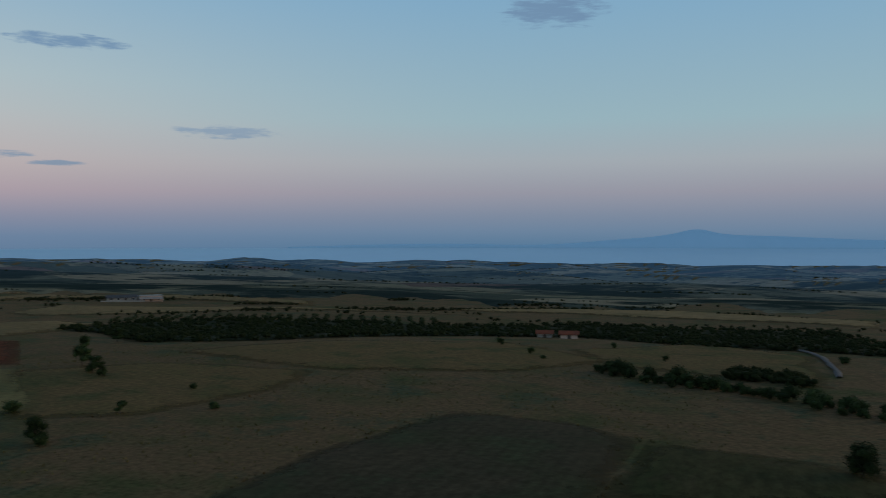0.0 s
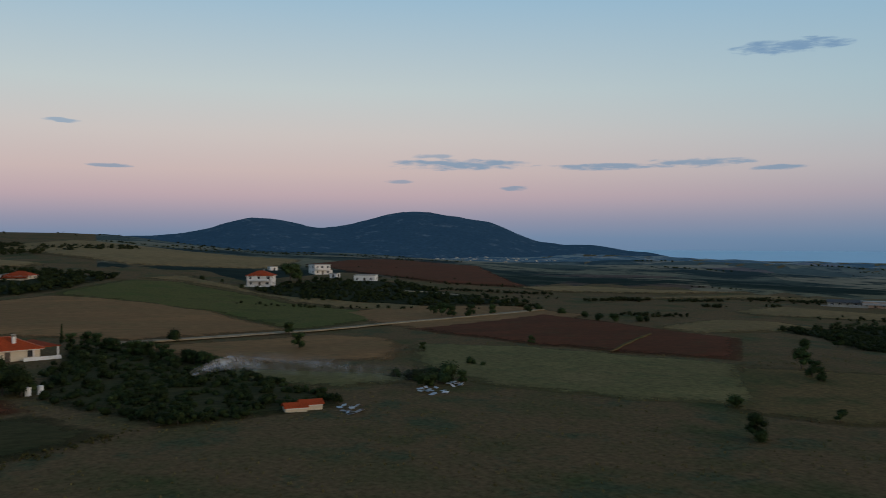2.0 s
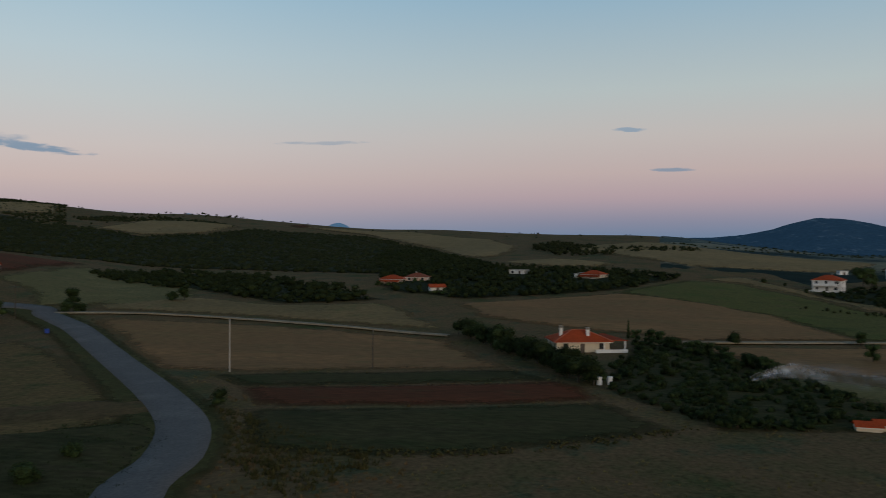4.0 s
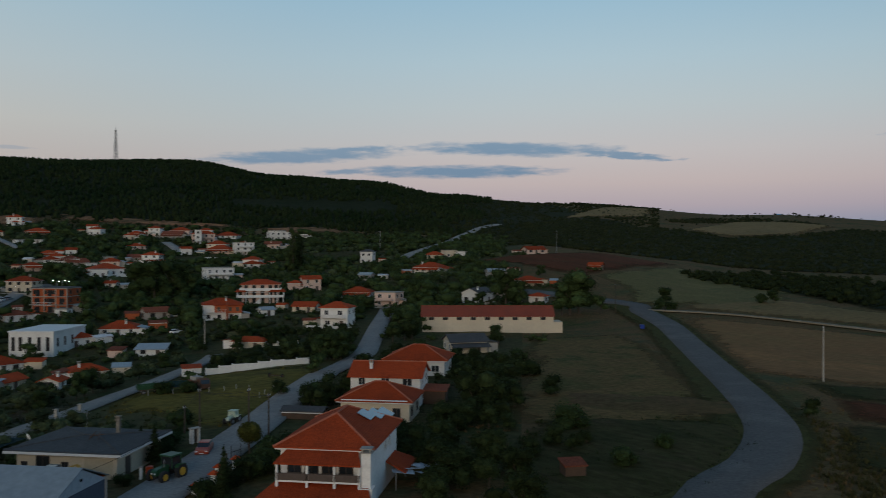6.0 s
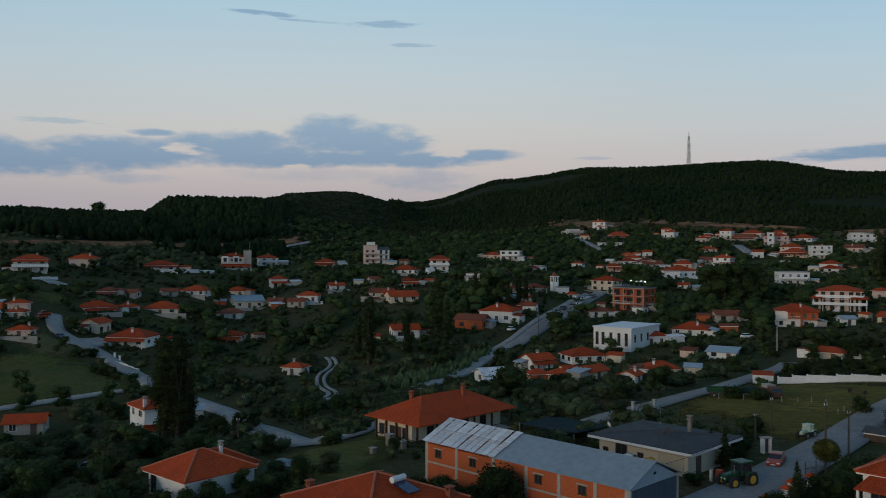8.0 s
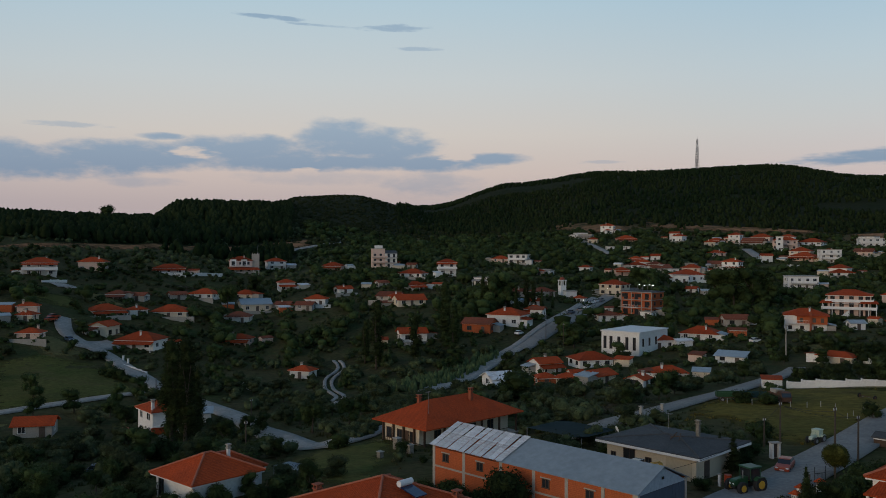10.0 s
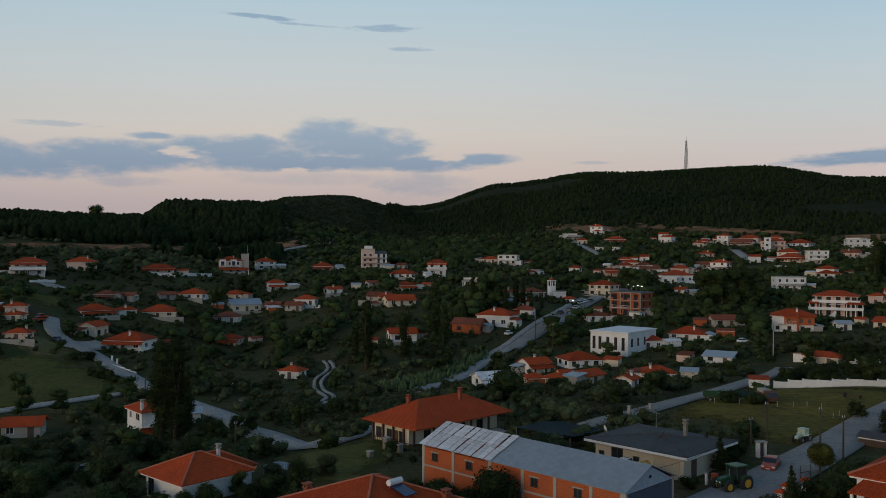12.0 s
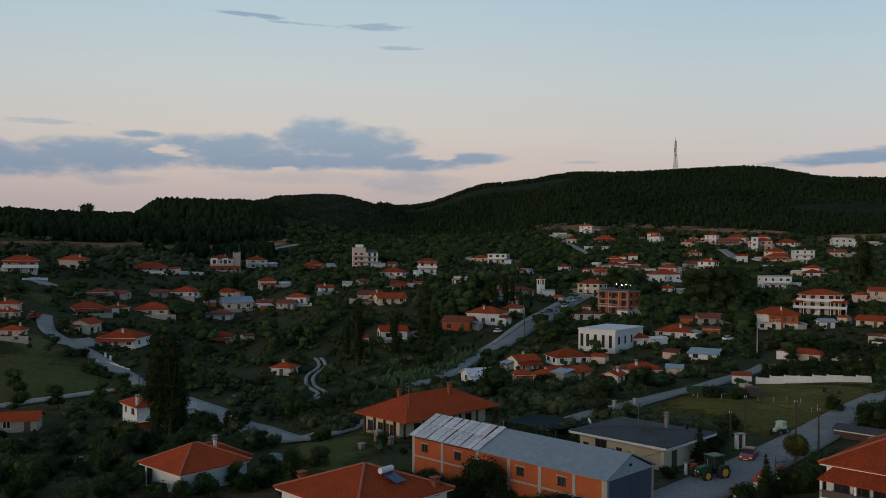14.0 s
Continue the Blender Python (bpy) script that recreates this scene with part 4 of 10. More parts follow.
        if more.random() < 0.4:
            part("yard_wall", box(-w / 2 - more.uniform(0, 4), w / 2 + more.uniform(0, 4), -d / 2 - 4.2, -d / 2 - 4.0, -2.5, more.uniform(0.5, 1.0)), more.choice((wall, GREY_WALL, CONCRETE)), base)
        porch = porch or (storeys == 1 and more.random() < 0.3)
        if storeys > 1 and not balc and more.random() < 0.5:
            balcony(base, -w * 0.4, w * 0.1, -d / 2, per)
    if porch:
        bm = bmesh.new()
        depth, zt = 2.4, min(h - 0.5, 2.9)
        pts = [(-w / 2 - 0.3, -d / 2 - depth, zt - 0.7), (w / 2 + 0.3, -d / 2 - depth, zt - 0.7), (w / 2 + 0.3, -d / 2, zt), (-w / 2 - 0.3, -d / 2, zt)]
        up = [bm.verts.new(p) for p in pts]
        dn = [bm.verts.new((p[0], p[1], p[2] - 0.14)) for p in pts]
        bm.faces.new(up)
        bm.faces.new(dn[::-1])
        for i in range(4):
            bm.faces.new((dn[i], dn[(i + 1) % 4], up[(i + 1) % 4], up[i]))
        part("porch_roof", bm, tiles, base)
        for px in (-w / 2, 0, w / 2):
            part("porch_post", box(px - 0.11, px + 0.11, -d / 2 - depth + 0.2, -d / 2 - depth + 0.42, -sunk, zt - 0.75), wall, base)
    colour = {"white_render": "white", "cream_render": "cream", "pink_render": "pinkish", "grey_render": "grey", "hollow_brick": "bare-brick"}.get(wall.name, "pale")
    top = {"roof_tiles": "red tiled", "old_roof_tiles": "weathered tiled", "grey_roofing": "dark grey", "sheet_metal": "grey metal", "weathered_sheet": "rusty metal"}.get(tiles.name, "concrete")
    many = {1: "one-storey", 2: "two-storey", 3: "three-storey"}[storeys]
    return tagged(base, label or f"{colour} {many} village house with a {HOUSE_NAMES[roof]} {top} roof", category, group="village houses")

def verge(label, mat, left, right, *points):
    """A strip of growth under a road, thinning out towards both sides."""
    line = smooth_line(points)
    verts, faces, rims = [], [], []
    for i, p in enumerate(line):
        t = (line[min(i + 1, len(line) - 1)] - line[max(i - 1, 0)]).normalized()
        s = Vector((t.y, -t.x))
        for u in (-1.0, -0.75, -0.5, 0.0, 0.5, 0.75, 1.0):
            q = p + s * u * (right if u < 0 else left)
            verts.append((q.x, q.y, float(land(q.x, q.y)) + 0.34 + max(0.0, q.length - 150) * 0.0011))
            rims.append((1 - abs(u)) * (right if u < 0 else left))
        if i:
            b = 7 * (i - 1)
            faces += [(b + k, b + k + 7, b + k + 8, b + k + 1) for k in range(6)]
    me = flat_mesh("verge", verts, faces, ragged_rim(mat), True)
    me.attributes.new("rim", "FLOAT", "POINT").data.foreach_set("value", rims)
    return tagged(new("verge", me), label, "verge", kind="structure")


# ---- what covers the ground of village and woods ----
def land_sheet(name, label, mat, b0, b1, d0, d1, lift, ragged=0.0, category="ground", step=0.6, taper=400.0):
    """A sheet over the land between two bearings and two distances, with uneven rims."""
    bearings = np.arange(b0, b1 + 0.01, step)
    n = 46
    verts, faces = [], []
    for i, b in enumerate(bearings):
        near = d0 * (1 + ragged * noise.fractal((b * 0.21, 3.3, 0), 0.8, 2, 4))
        far = d1 * (1 + ragged * noise.fractal((b * 0.21, 9.7, 0), 0.8, 2, 4))
        far = max(near * 1.1, far * (1 - max(0.0, (b - taper) * 0.035)))
        d = np.geomspace(near, far, n)
        x, y = d * math.sin(radians(b)), d * math.cos(radians(b))
        edge = (np.arange(n) == 0) | (np.arange(n) == n - 1) | (i in (0, len(bearings) - 1))
        z = land(x, y) + np.where(edge, -0.5, lift + np.maximum(0, d - 150) * 0.0006)
        verts += list(zip(x, y, z))
        if i:
            o = (i - 1) * n
            faces += [(o + k, o + k + 1, o + k + n + 1, o + k + n) for k in range(n - 1)]
    return tagged(new(name, flat_mesh(name, verts, faces, mat, True)), label, category, kind="structure")


land_sheet("ground", "dark weedy garden ground between the village houses", GARDEN, -36, 46, 100, 640, 0.04, 0.05)
# Near-black sheets, so that paler pasture doesn't show between the trees.
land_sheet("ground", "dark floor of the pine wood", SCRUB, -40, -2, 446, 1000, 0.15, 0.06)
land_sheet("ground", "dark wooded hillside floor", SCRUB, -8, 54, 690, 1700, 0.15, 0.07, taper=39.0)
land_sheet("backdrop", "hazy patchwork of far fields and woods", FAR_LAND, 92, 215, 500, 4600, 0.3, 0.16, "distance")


# garden plots of grass, stubble and turned soil among the houses
def garden_plots():
    rng = random.Random(77)
    for k in range(70):
        b, d = rng.uniform(-28, 44), rng.uniform(125, 560)
        cx, cy = d * math.sin(radians(b)), d * math.cos(radians(b))
        w, h, a = rng.uniform(9, 26), rng.uniform(8, 20), radians(-48 + rng.uniform(-14, 14))
        c, s = math.cos(a), math.sin(a)
        mat, words = rng.choice(((KHAKI, "plot of yellowed grass"), (GREEN, "plot of green grass"), (DRY_GRASS, "plot of dry grass"), (GREEN, "plot of green grass"), (BROWN_SOIL, "plot of turned soil")))
        pts = [(cx + c * u * w - s * v * h, cy + s * u * w + c * v * h) for u, v in ((-0.5, -0.5), (0.5, -0.4), (0.5, 0.5), (-0.4, 0.5))]
        field(words + " in a village garden", mat, *pts, lift=0.2)
        FIELDS.pop()


# ---- fields and roads ----
field("brown stubble field beside the road", STUBBLE, (235, 162), (236, 116), (232, 80), (222, 46), (176, 23), (171, 47), (161, 76), (161, 96), (192, 123))
field("strip of dark green crop", DARK_GRASS, (157, 82), (176, 23), (163, 12), (153, 42), (144, 68))
field("ploughed strip of red soil", RED_SOIL, (144, 69), (153, 42), (162, 12), (156, 7), (145, 3), (137, 21), (128, 58))
field("dark green crop field", DARK_GRASS, (125, 60), (136, 21), (143, 3), (124, -8), (112, 8), (104, 20), (100, 38), (101, 47))
field("dry grass slope below the hedge", DRY_GRASS, (260, 179), (305, 169), (285, 119), (300, 85), (239, 49), (246, 85), (252, 124), (252, 171))
field("green verge between the road and the stubble", KHAKI, (276, 215), (327, 222), (332, 182), (305, 170), (260, 179), (249, 194))
field("unmown meadow behind the long barn", MEADOW, (167, 164), (194, 155), (178, 132), (159, 113), (132, 87), (113, 71), (97, 78), (88, 90), (105, 108), (130, 128))
field("band of turned brown soil in the meadow", TURNED_SOIL, (112, 104), (125, 91), (132, 72), (121, 66), (110, 74), (97, 92), lift=0.3)
field("dark weedy garden plot", DARK_GRASS, (97, 91), (109, 76), (115, 67), (104, 59), (90, 54), (72, 50), (60, 57), (68, 74))
field("bare red field behind the village", RED_SOIL, (303, 347), (329, 318), (400, 333), (434, 300), (287, 248), (283, 264))
field("khaki field at the wood's edge", KHAKI, (293, 247), (416, 287), (347, 185), (266, 142), (265, 199))
field("pale stubble field on the hill", PALE_FIELD, (768, 524), (934, 572), (963, 521), (933, 441), (794, 416), (732, 448), lift=1.2)
field("pale stubble on the ridge", PALE_FIELD, (698, 649), (905, 763), (1016, 739), (876, 646), lift=1.2)
field("strip of red soil on the ridge", RED_SOIL, (1000, 402), (1056, 436), (1150, 446), (1040, 392), lift=1.2)
field("tan slope on the far ridge", PALE_FIELD, (1031, 433), (1066, 261), (913, 139), (786, 94), (624, 88), (589, 107), (764, 172), (974, 303), lift=1.2)
field("pale field between the woods", PALE_FIELD, (537, 81), (566, 43), (512, 3), (487, 16), (488, 46), lift=1.0)
field("wide tan field beyond the woods", PALE_FIELD, (700, 53), (810, -10), (764, -74), (665, -183), (540, -126), (509, -36), lift=1.0)
field("reddish-tan ploughed field", STUBBLE, (305, 61), (335, 31), (362, 2), (342, -24), (315, -52), (252, -65), (234, -29), (228, -13), (255, 24), (269, 44))
field("green sown field", GREEN, (364, 5), (430, -30), (428, -56), (380, -78), (326, -99), (289, -122), (248, -65), (311, -51))
field("tan strip above the green field", DRY_GRASS, (436, -31), (470, -61), (382, -89), (320, -140), (284, -125), (326, -99), (380, -78), (428, -56))
field("reddish weedy field", STUBBLE, (219, -16), (238, -69), (223, -84), (204, -82), (178, -69), (185, -38), (200, -26))
field("bare red-brown field", RED_SOIL, (242, -97), (276, -167), (222, -170), (184, -177), (145, -140), (169, -123), (194, -111))
road("grassy strip dividing the red-brown field", MEADOW, 0.9, (197.6, -155.4), (183.6, -138.3), (168.8, -121.3), lift=0.5, name="field_strip", category="strip", edge=0.4)
ROADS.pop()
field("khaki pasture", KHAKI, (207, -84), (190, -109), (167, -122), (142, -137), (102, -104), (122, -85), (142, -72), (167, -69))
field("red ploughed slope before the mountain", RED_SOIL, (603, -158), (727, -274), (682, -351), (413, -243), (430, -195), (488, -170), lift=0.6)
field("grey-green strip below the smoke", KHAKI, (174, -22), (178, -37), (161, -61), (150, -64), (147, -45), (161, -33))
field("dark ploughed field", BROWN_SOIL, (52, -70), (51, -95), (43, -126), (25, -124), (13, -115), (14, -83))
field("fallow field of short green growth", DARK_GRASS, (12, -115), (1, -113), (-15, -108), (-20, -96), (14, -83))
field("olive-green pasture hollow", MEADOW, (141, -131), (119, -155), (83, -156), (77, -133), (86, -106), (103, -96))
field("khaki pasture on the crest", MEADOW, (130, -170), (105, -210), (63, -233), (27, -199), (46, -169), (83, -156))
field("green pasture behind the hedge", MEADOW, (44, -219), (12, -257), (-15, -229), (-16, -171), (7, -179), (28, -188))
field("tan field beyond the plantation", DRY_GRASS, (267, -248), (292, -302), (188, -352), (109, -363), (199, -331), (250, -247))
field("long tan field", PALE_FIELD, (156, -370), (81, -401), (41, -393), (-27, -383), (-50, -361), (-57, -409), (33, -450), (116, -426), lift=0.5)
field("rough yellow meadow inside the village", VILLAGE_GRASS, (56, 157), (78, 177), (100, 162), (91, 147), (58, 115), (52, 116), (50, 137), (42, 133))
field("grassy slope below the pillared villa", GREEN, (-17, 125), (-8, 129), (-2, 137), (-2, 114), (-3, 95), (-9, 97), (-15, 109))
field("tan crest beyond the red field", DRY_GRASS, (217, -170), (238, -212), (230, -240), (211, -241), (202, -208), (198, -172))
field("long strip of dry grass", DRY_GRASS, (308, -215), (325, -261), (327, -320), (289, -365), (237, -360), (192, -360), (206, -385), (293, -393), (352, -344), (336, -252), lift=0.6)
field("far strip of straw-coloured stubble", PALE_FIELD, (418, -231), (430, -284), (384, -308), (366, -381), (360, -289), (385, -233), lift=0.8)
field("ochre fallow beside the farm track", STUBBLE, (305, -90), (323, -123), (313, -173), (261, -180), (234, -142), (233, -98))
field("mown green slope", GREEN, (-112, 228), (-101, 243), (-87, 242), (-63, 209), (-84, 184), (-90, 181))
field("bare slope above the houses", BANK, (-190, 372), (-178, 395), (-165, 426), (-146, 449), (-117, 487), (-93, 531), (-67, 577), (-61, 531), (-86, 495), (-110, 459), (-140, 432), (-158, 406), (-172, 380), lift=0.5)
field("bare slope under the tower hill", BANK, (117, 772), (147, 716), (175, 679), (164, 639), (131, 636), (111, 705), lift=0.6)
field("bare slope behind the upper houses", BANK, (194, 709), (259, 685), (308, 637), (298, 617), (245, 649), (185, 673), lift=0.6)
field("bare slope beside the hill road", BANK, (319, 615), (397, 618), (379, 573), (314, 567), lift=0.6)
field("green meadow above the village", DARK_GRASS, (267, 462), (311, 457), (330, 440), (287, 415), (250, 420), lift=0.4)
garden_plots()
verge("rank green verge along the asphalt road", VERGE, 8.6, 6.4, (246.4, 193.9), (236.5, 178.7), (217.3, 155.4), (189.6, 129.0), (153.2, 96.2), (127.6, 74.0), (110.7, 61.4), (93.9, 53.6), (75.7, 48.7), (38.0, 26.0))
road("grey asphalt road curving past the fields", ASPHALT, 7.6, (232.0, 246.0), (246.4, 193.9), (236.5, 178.7), (217.3, 155.4), (189.6, 129.0), (153.2, 96.2), (127.6, 74.0), (110.7, 61.4), (93.9, 53.6), (75.7, 48.7), (38.0, 26.0), (5.0, -20.0), (-40.0, -80.0))
road("pale gravel farm track between the fields", TRACK, 2.6, (240.0, 179.9), (244.1, 165.5), (245.5, 143.5), (243.6, 119.5), (241.8, 101.4), (237.9, 82.1), (232.3, 64.2), (227.2, 46.7), edge=0.3)
road("worn grey village street beside the brick shed", STREET, 6.5, (92.5, 149.5), (76.4, 132.7), (61.4, 116.0), (52.6, 106.6), (39.2, 92.8), (30.9, 85.0), (14.0, 68.0))
road("pale lane between the olive gardens", STREET, 4.2, (97.2, 211.2), (77.9, 186.6), (60.6, 164.8), (44.6, 147.7), (32.9, 135.1), (27.0, 127.5), (24.0, 121.0))
road("pale road winding down through the village", CONCRETE_ROAD, 5.0, (-111.6, 276.3), (-103.9, 261.2), (-90.5, 252.8), (-76.0, 235.5), (-60.1, 210.0), (-47.1, 194.5), (-34.2, 174.4), (-21.5, 142.6), (-15.1, 128.4), (-10.2, 132.5), (-5.2, 142.9), (3.5, 193.3), (10.4, 214.7), (24.7, 249.2), (33.5, 265.2))
road("grey village high street", STREET, 5.6, (33.9, 262.0), (43.3, 279.5), (52.4, 297.2), (64.5, 322.7), (72.4, 340.7), (81.4, 357.0), (93.7, 377.3), (113.9, 383.8))
road("pale pavement beside the high street", CONCRETE_ROAD, 2.0, (29.9, 261.0), (39.6, 280.5), (48.8, 298.8), (61.0, 324.4), (68.9, 342.4), (77.4, 358.6), lift=0.6, name="pavement", category="pavement")
road("pale forecourt where two village roads meet", CONCRETE_ROAD, 7.0, (-100.7, 255.9), (-95.4, 257.2), (-91.6, 263.2), (-90.5, 268.4))
road("pale yard road between upper houses", CONCRETE_ROAD, 5.0, (-131.5, 316.9), (-128.8, 320.2), (-124.4, 318.6))
road("pale track at the edge of the meadow", CONCRETE_ROAD, 3.2, (-88.3, 178.4), (-83.7, 183.3), (-75.7, 193.2), (-69.0, 203.1), (-63.0, 208.7))
for side in (-0.95, 0.95):
    road("pale wheel rut of a winding track in the valley", CONCRETE_ROAD, 0.95, (-22.8 + side, 260.8), (-20.7 + side, 252.3), (-22.6 + side, 235.3), (-20.7 + side, 216.7), (-16.6 + side, 199.9), (-18.7 + side, 186.1), edge=0.12)
road("lane climbing to the upper houses", CONCRETE_ROAD, 4.0, (113.2, 588.3), (118.4, 555.7), (119.2, 506.8))
road("lane between the upper houses", CONCRETE_ROAD, 6.0, (215.2, 540.1), (209.8, 513.7), (203.9, 487.4))
road("lane below the pine wood", CONCRETE_ROAD, 4.0, (-78.0, 492.5), (-60.5, 531.7), (-46.9, 576.7))
road("straight asphalt road running up the hill", CONCRETE_ROAD, 7.0, (290.3, 388.3), (321.8, 415.4), (360.6, 443.9), (406.1, 477.6), (504.0, 559.3), (569.6, 600.7))
road("village side street between the gardens", STREET, 5.6, (189.4, 259.8), (153.0, 215.3), (123.6, 178.1), (112.1, 164.6), (92.6, 149.0))
road("pale farm track across the fields", TRACK, 3.0, (223.1, -12.2), (229.2, -28.4), (242.5, -56.6), (245.4, -71.2), (256.4, -96.9), (269.9, -132.8), (284.6, -171.8), edge=0.3)
road("pale farm track by the white houses", TRACK, 4.0, (378.1, -151.2), (371.2, -162.5), (357.1, -171.5), edge=0.3)
road("grey lane through the far pasture", ASPHALT, 1.1, (-13.6, -244.0), (-17.4, -230.2), (-18.5, -202.4), (-18.0, -188.0), lift=0.3, edge=0.3)

# ---- distance: sea, mountains, far plain ----
def far_sheet(name, label, mat, b0, b1, low, high, d0, d1, seed=0, rough=0.0, rows=14):
    """A slope between two distances, whose lower and upper edge are given as heights by bearing."""
    bearings = np.arange(b0, b1 + 0.01, 0.25)
    verts, faces = [], []
    for i, b in enumerate(bearings):
        for k in range(rows):
            u = k / (rows - 1)
            d = d0 + (d1 - d0) * u
            z = low(b) + (high(b) - low(b)) * u
            if rough:
                z += rough * u * noise.fractal((b * 0.35, u * 3.0, seed), 0.9, 2.1, 5)
            verts.append((d * math.sin(radians(b)), d * math.cos(radians(b)), z))
        if i:
            o = (i - 1) * rows
            faces += [(o + k, o + k + 1, o + k + rows + 1, o + k + rows) for k in range(rows - 1)]
    ob = new(name, flat_mesh(name, verts, faces, mat, True))
    return tagged(ob, label, name.replace("_", " "), kind="structure")


def hump(b, centre, half, top):
    """A smooth rise over a range of bearings."""
    u = abs(b - centre) / half
    return top * (0.5 + 0.5 * math.cos(math.pi * u)) if u < 1 else 0.0


SUMMITS_B = np.array([80, 90, 94, 97, 102.6, 106.3, 112.2, 117.3, 121, 125, 131.5, 140.0])
SUMMITS_Z = np.array([-20, 10, 50, 64, 142, 98, 178, 130, 30, 4, -58, -90.0])
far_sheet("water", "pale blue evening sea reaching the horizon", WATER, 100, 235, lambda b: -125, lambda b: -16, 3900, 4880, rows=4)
far_sheet("backdrop", "wooded mountain with two summits, dark blue with painted haze", MOUNTAIN, 84, 136, lambda b: -75, lambda b: float(soft_steps(b, SUMMITS_B, SUMMITS_Z)), 3300, 4300, 1, 9, 26)
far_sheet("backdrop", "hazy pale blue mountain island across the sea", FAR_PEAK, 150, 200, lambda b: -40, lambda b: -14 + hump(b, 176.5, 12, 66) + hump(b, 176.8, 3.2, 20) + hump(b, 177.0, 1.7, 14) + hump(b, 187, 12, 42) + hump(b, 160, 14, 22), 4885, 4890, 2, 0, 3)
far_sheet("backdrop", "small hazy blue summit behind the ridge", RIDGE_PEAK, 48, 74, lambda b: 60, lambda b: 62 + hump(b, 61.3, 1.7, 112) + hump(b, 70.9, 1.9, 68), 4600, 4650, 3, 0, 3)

# ---- village houses ----

house(-134.4, 364.3, 8, 10.4, 8.1, 4.4, "hip", PINKISH)
house(-69.5, 436.6, 21, 9.1, 7.1, 4.6, "hip", WHITE, balc=True)
house(-55.2, 375.8, 20, 6.8, 5.3, 4.1, "hip", WHITE)
house(-109.7, 322.2, -1, 6.7, 5.2, 2.5, "hip", GREY_WALL, OLD_TILE)
house(-102.3, 323.8, -11, 6.0, 4.7, 2.5, "gable", GREY_WALL, OLD_TILE)
house(-83.2, 346.4, -15, 10.4, 8.1, 2.6, "hip", WHITE)
house(-69.4, 359.8, -17, 8.8, 6.8, 2.5, "hip", CREAM)
house(-62.6, 341.5, 22, 11.5, 8.9, 3.1, "gable", CREAM, SHEET, chim=0)
house(-50.6, 338.0, 26, 4.9, 4.0, 2.5, "hip", CREAM, OLD_TILE)
house(-120.8, 272.9, 12, 5.8, 4.5, 3.1, "hip", PINKISH)
house(-118.0, 266.1, -4, 4.8, 4.0, 2.5, "hip", CREAM)
house(-110.5, 251.4, 3, 6.3, 4.9, 2.5, "hip", PINKISH, balc=True)
house(-106.1, 298.9, 37, 10.7, 8.3, 2.5, "hip", WHITE)
house(-97.1, 304.6, 35, 6.0, 4.7, 2.5, "hip", WHITE)
house(-87.7, 314.2, 3, 12.6, 9.8, 2.5, "hip", CREAM)
house(-97.7, 274.6, 79, 7.6, 5.9, 3.7, "gable", CREAM)
house(-65.0, 322.0, -1, 9.0, 7.0, 2.6, "hip", WHITE, OLD_TILE)
house(-58.4, 292.1, -9, 7.7, 6.0, 2.5, "hip", PINKISH, porch=True)
house(-84.2, 269.5, -11, 12.3, 9.6, 3.3, "hip", WHITE, porch=True)
house(-71.1, 163.8, 11, 6.7, 5.2, 2.5, "gable", GREY_WALL, chim=0)

house(-30.4, 240.4, -21, 6.0, 4.7, 2.5, "hip", WHITE, balc=True)

house(-40.2, 437.4, -7, 9.6, 7.5, 2.5, "hip", PINKISH)

house(0.8, 395.1, -20, 11.0, 8.6, 2.5, "hip", WHITE)
house(0.3, 431.5, -20, 4.5, 4.0, 2.5, "gable", GREY_WALL, OLD_TILE)
house(48.3, 459.4, -18, 8.7, 6.8, 2.5, "hip", PINKISH)
house(57.0, 450.5, -19, 10.4, 8.1, 5.1, "flat", WHITE, CONCRETE, chim=0, balc=True)
house(1.3, 359.4, 25, 7.1, 5.6, 2.5, "hip", WHITE)
house(-29.1, 362.4, 30, 6.5, 5.0, 2.6, "gable", WHITE)
house(-38.0, 342.4, -6, 8.1, 6.3, 3.1, "hip", WHITE)
house(-8.2, 339.0, -27, 9.3, 7.2, 2.5, "gable", GREY_WALL, OLD_TILE)
house(-1.1, 327.6, 18, 11.0, 8.6, 2.5, "gable", CREAM)
house(31.3, 370.3, -17, 7.3, 5.7, 3.5, "flat", WHITE, CONCRETE, chim=0)
house(53.9, 349.8, 16, 8.5, 6.7, 2.5, "hip", GREY_WALL, OLD_TILE)
house(42.5, 341.5, 5, 5.4, 4.2, 2.5, "gable", GREY_WALL, OLD_TILE)
house(46.7, 323.5, 10, 4.5, 4.0, 2.6, "gable", WHITE)
house(45.8, 306.7, -28, 4.6, 4.0, 3.1, "gable", WHITE, OLD_TILE)
house(33.6, 295.7, -26, 12.0, 9.4, 4.0, "hip", WHITE, balc=True)
house(23.1, 287.1, -25, 9.8, 7.6, 3.2, "gable", BRICK, OLD_TILE)
house(0.1, 276.8, 12, 8.6, 6.7, 3.0, "gable", WHITE)
house(68.9, 347.2, -23, 4.5, 4.0, 2.5, "hip", WHITE)
house(89.1, 370.7, -41, 10.5, 8.2, 5.1, "hip", CREAM)
house(72.3, 312.9, 5, 8.0, 6.2, 2.5, "hip", WHITE, OLD_TILE)
house(61.1, 404.8, -21, 4.7, 4.0, 2.5, "hip", PINKISH)
house(65.8, 408.7, -37, 4.5, 4.0, 2.5, "flat", WHITE, CONCRETE, chim=0)
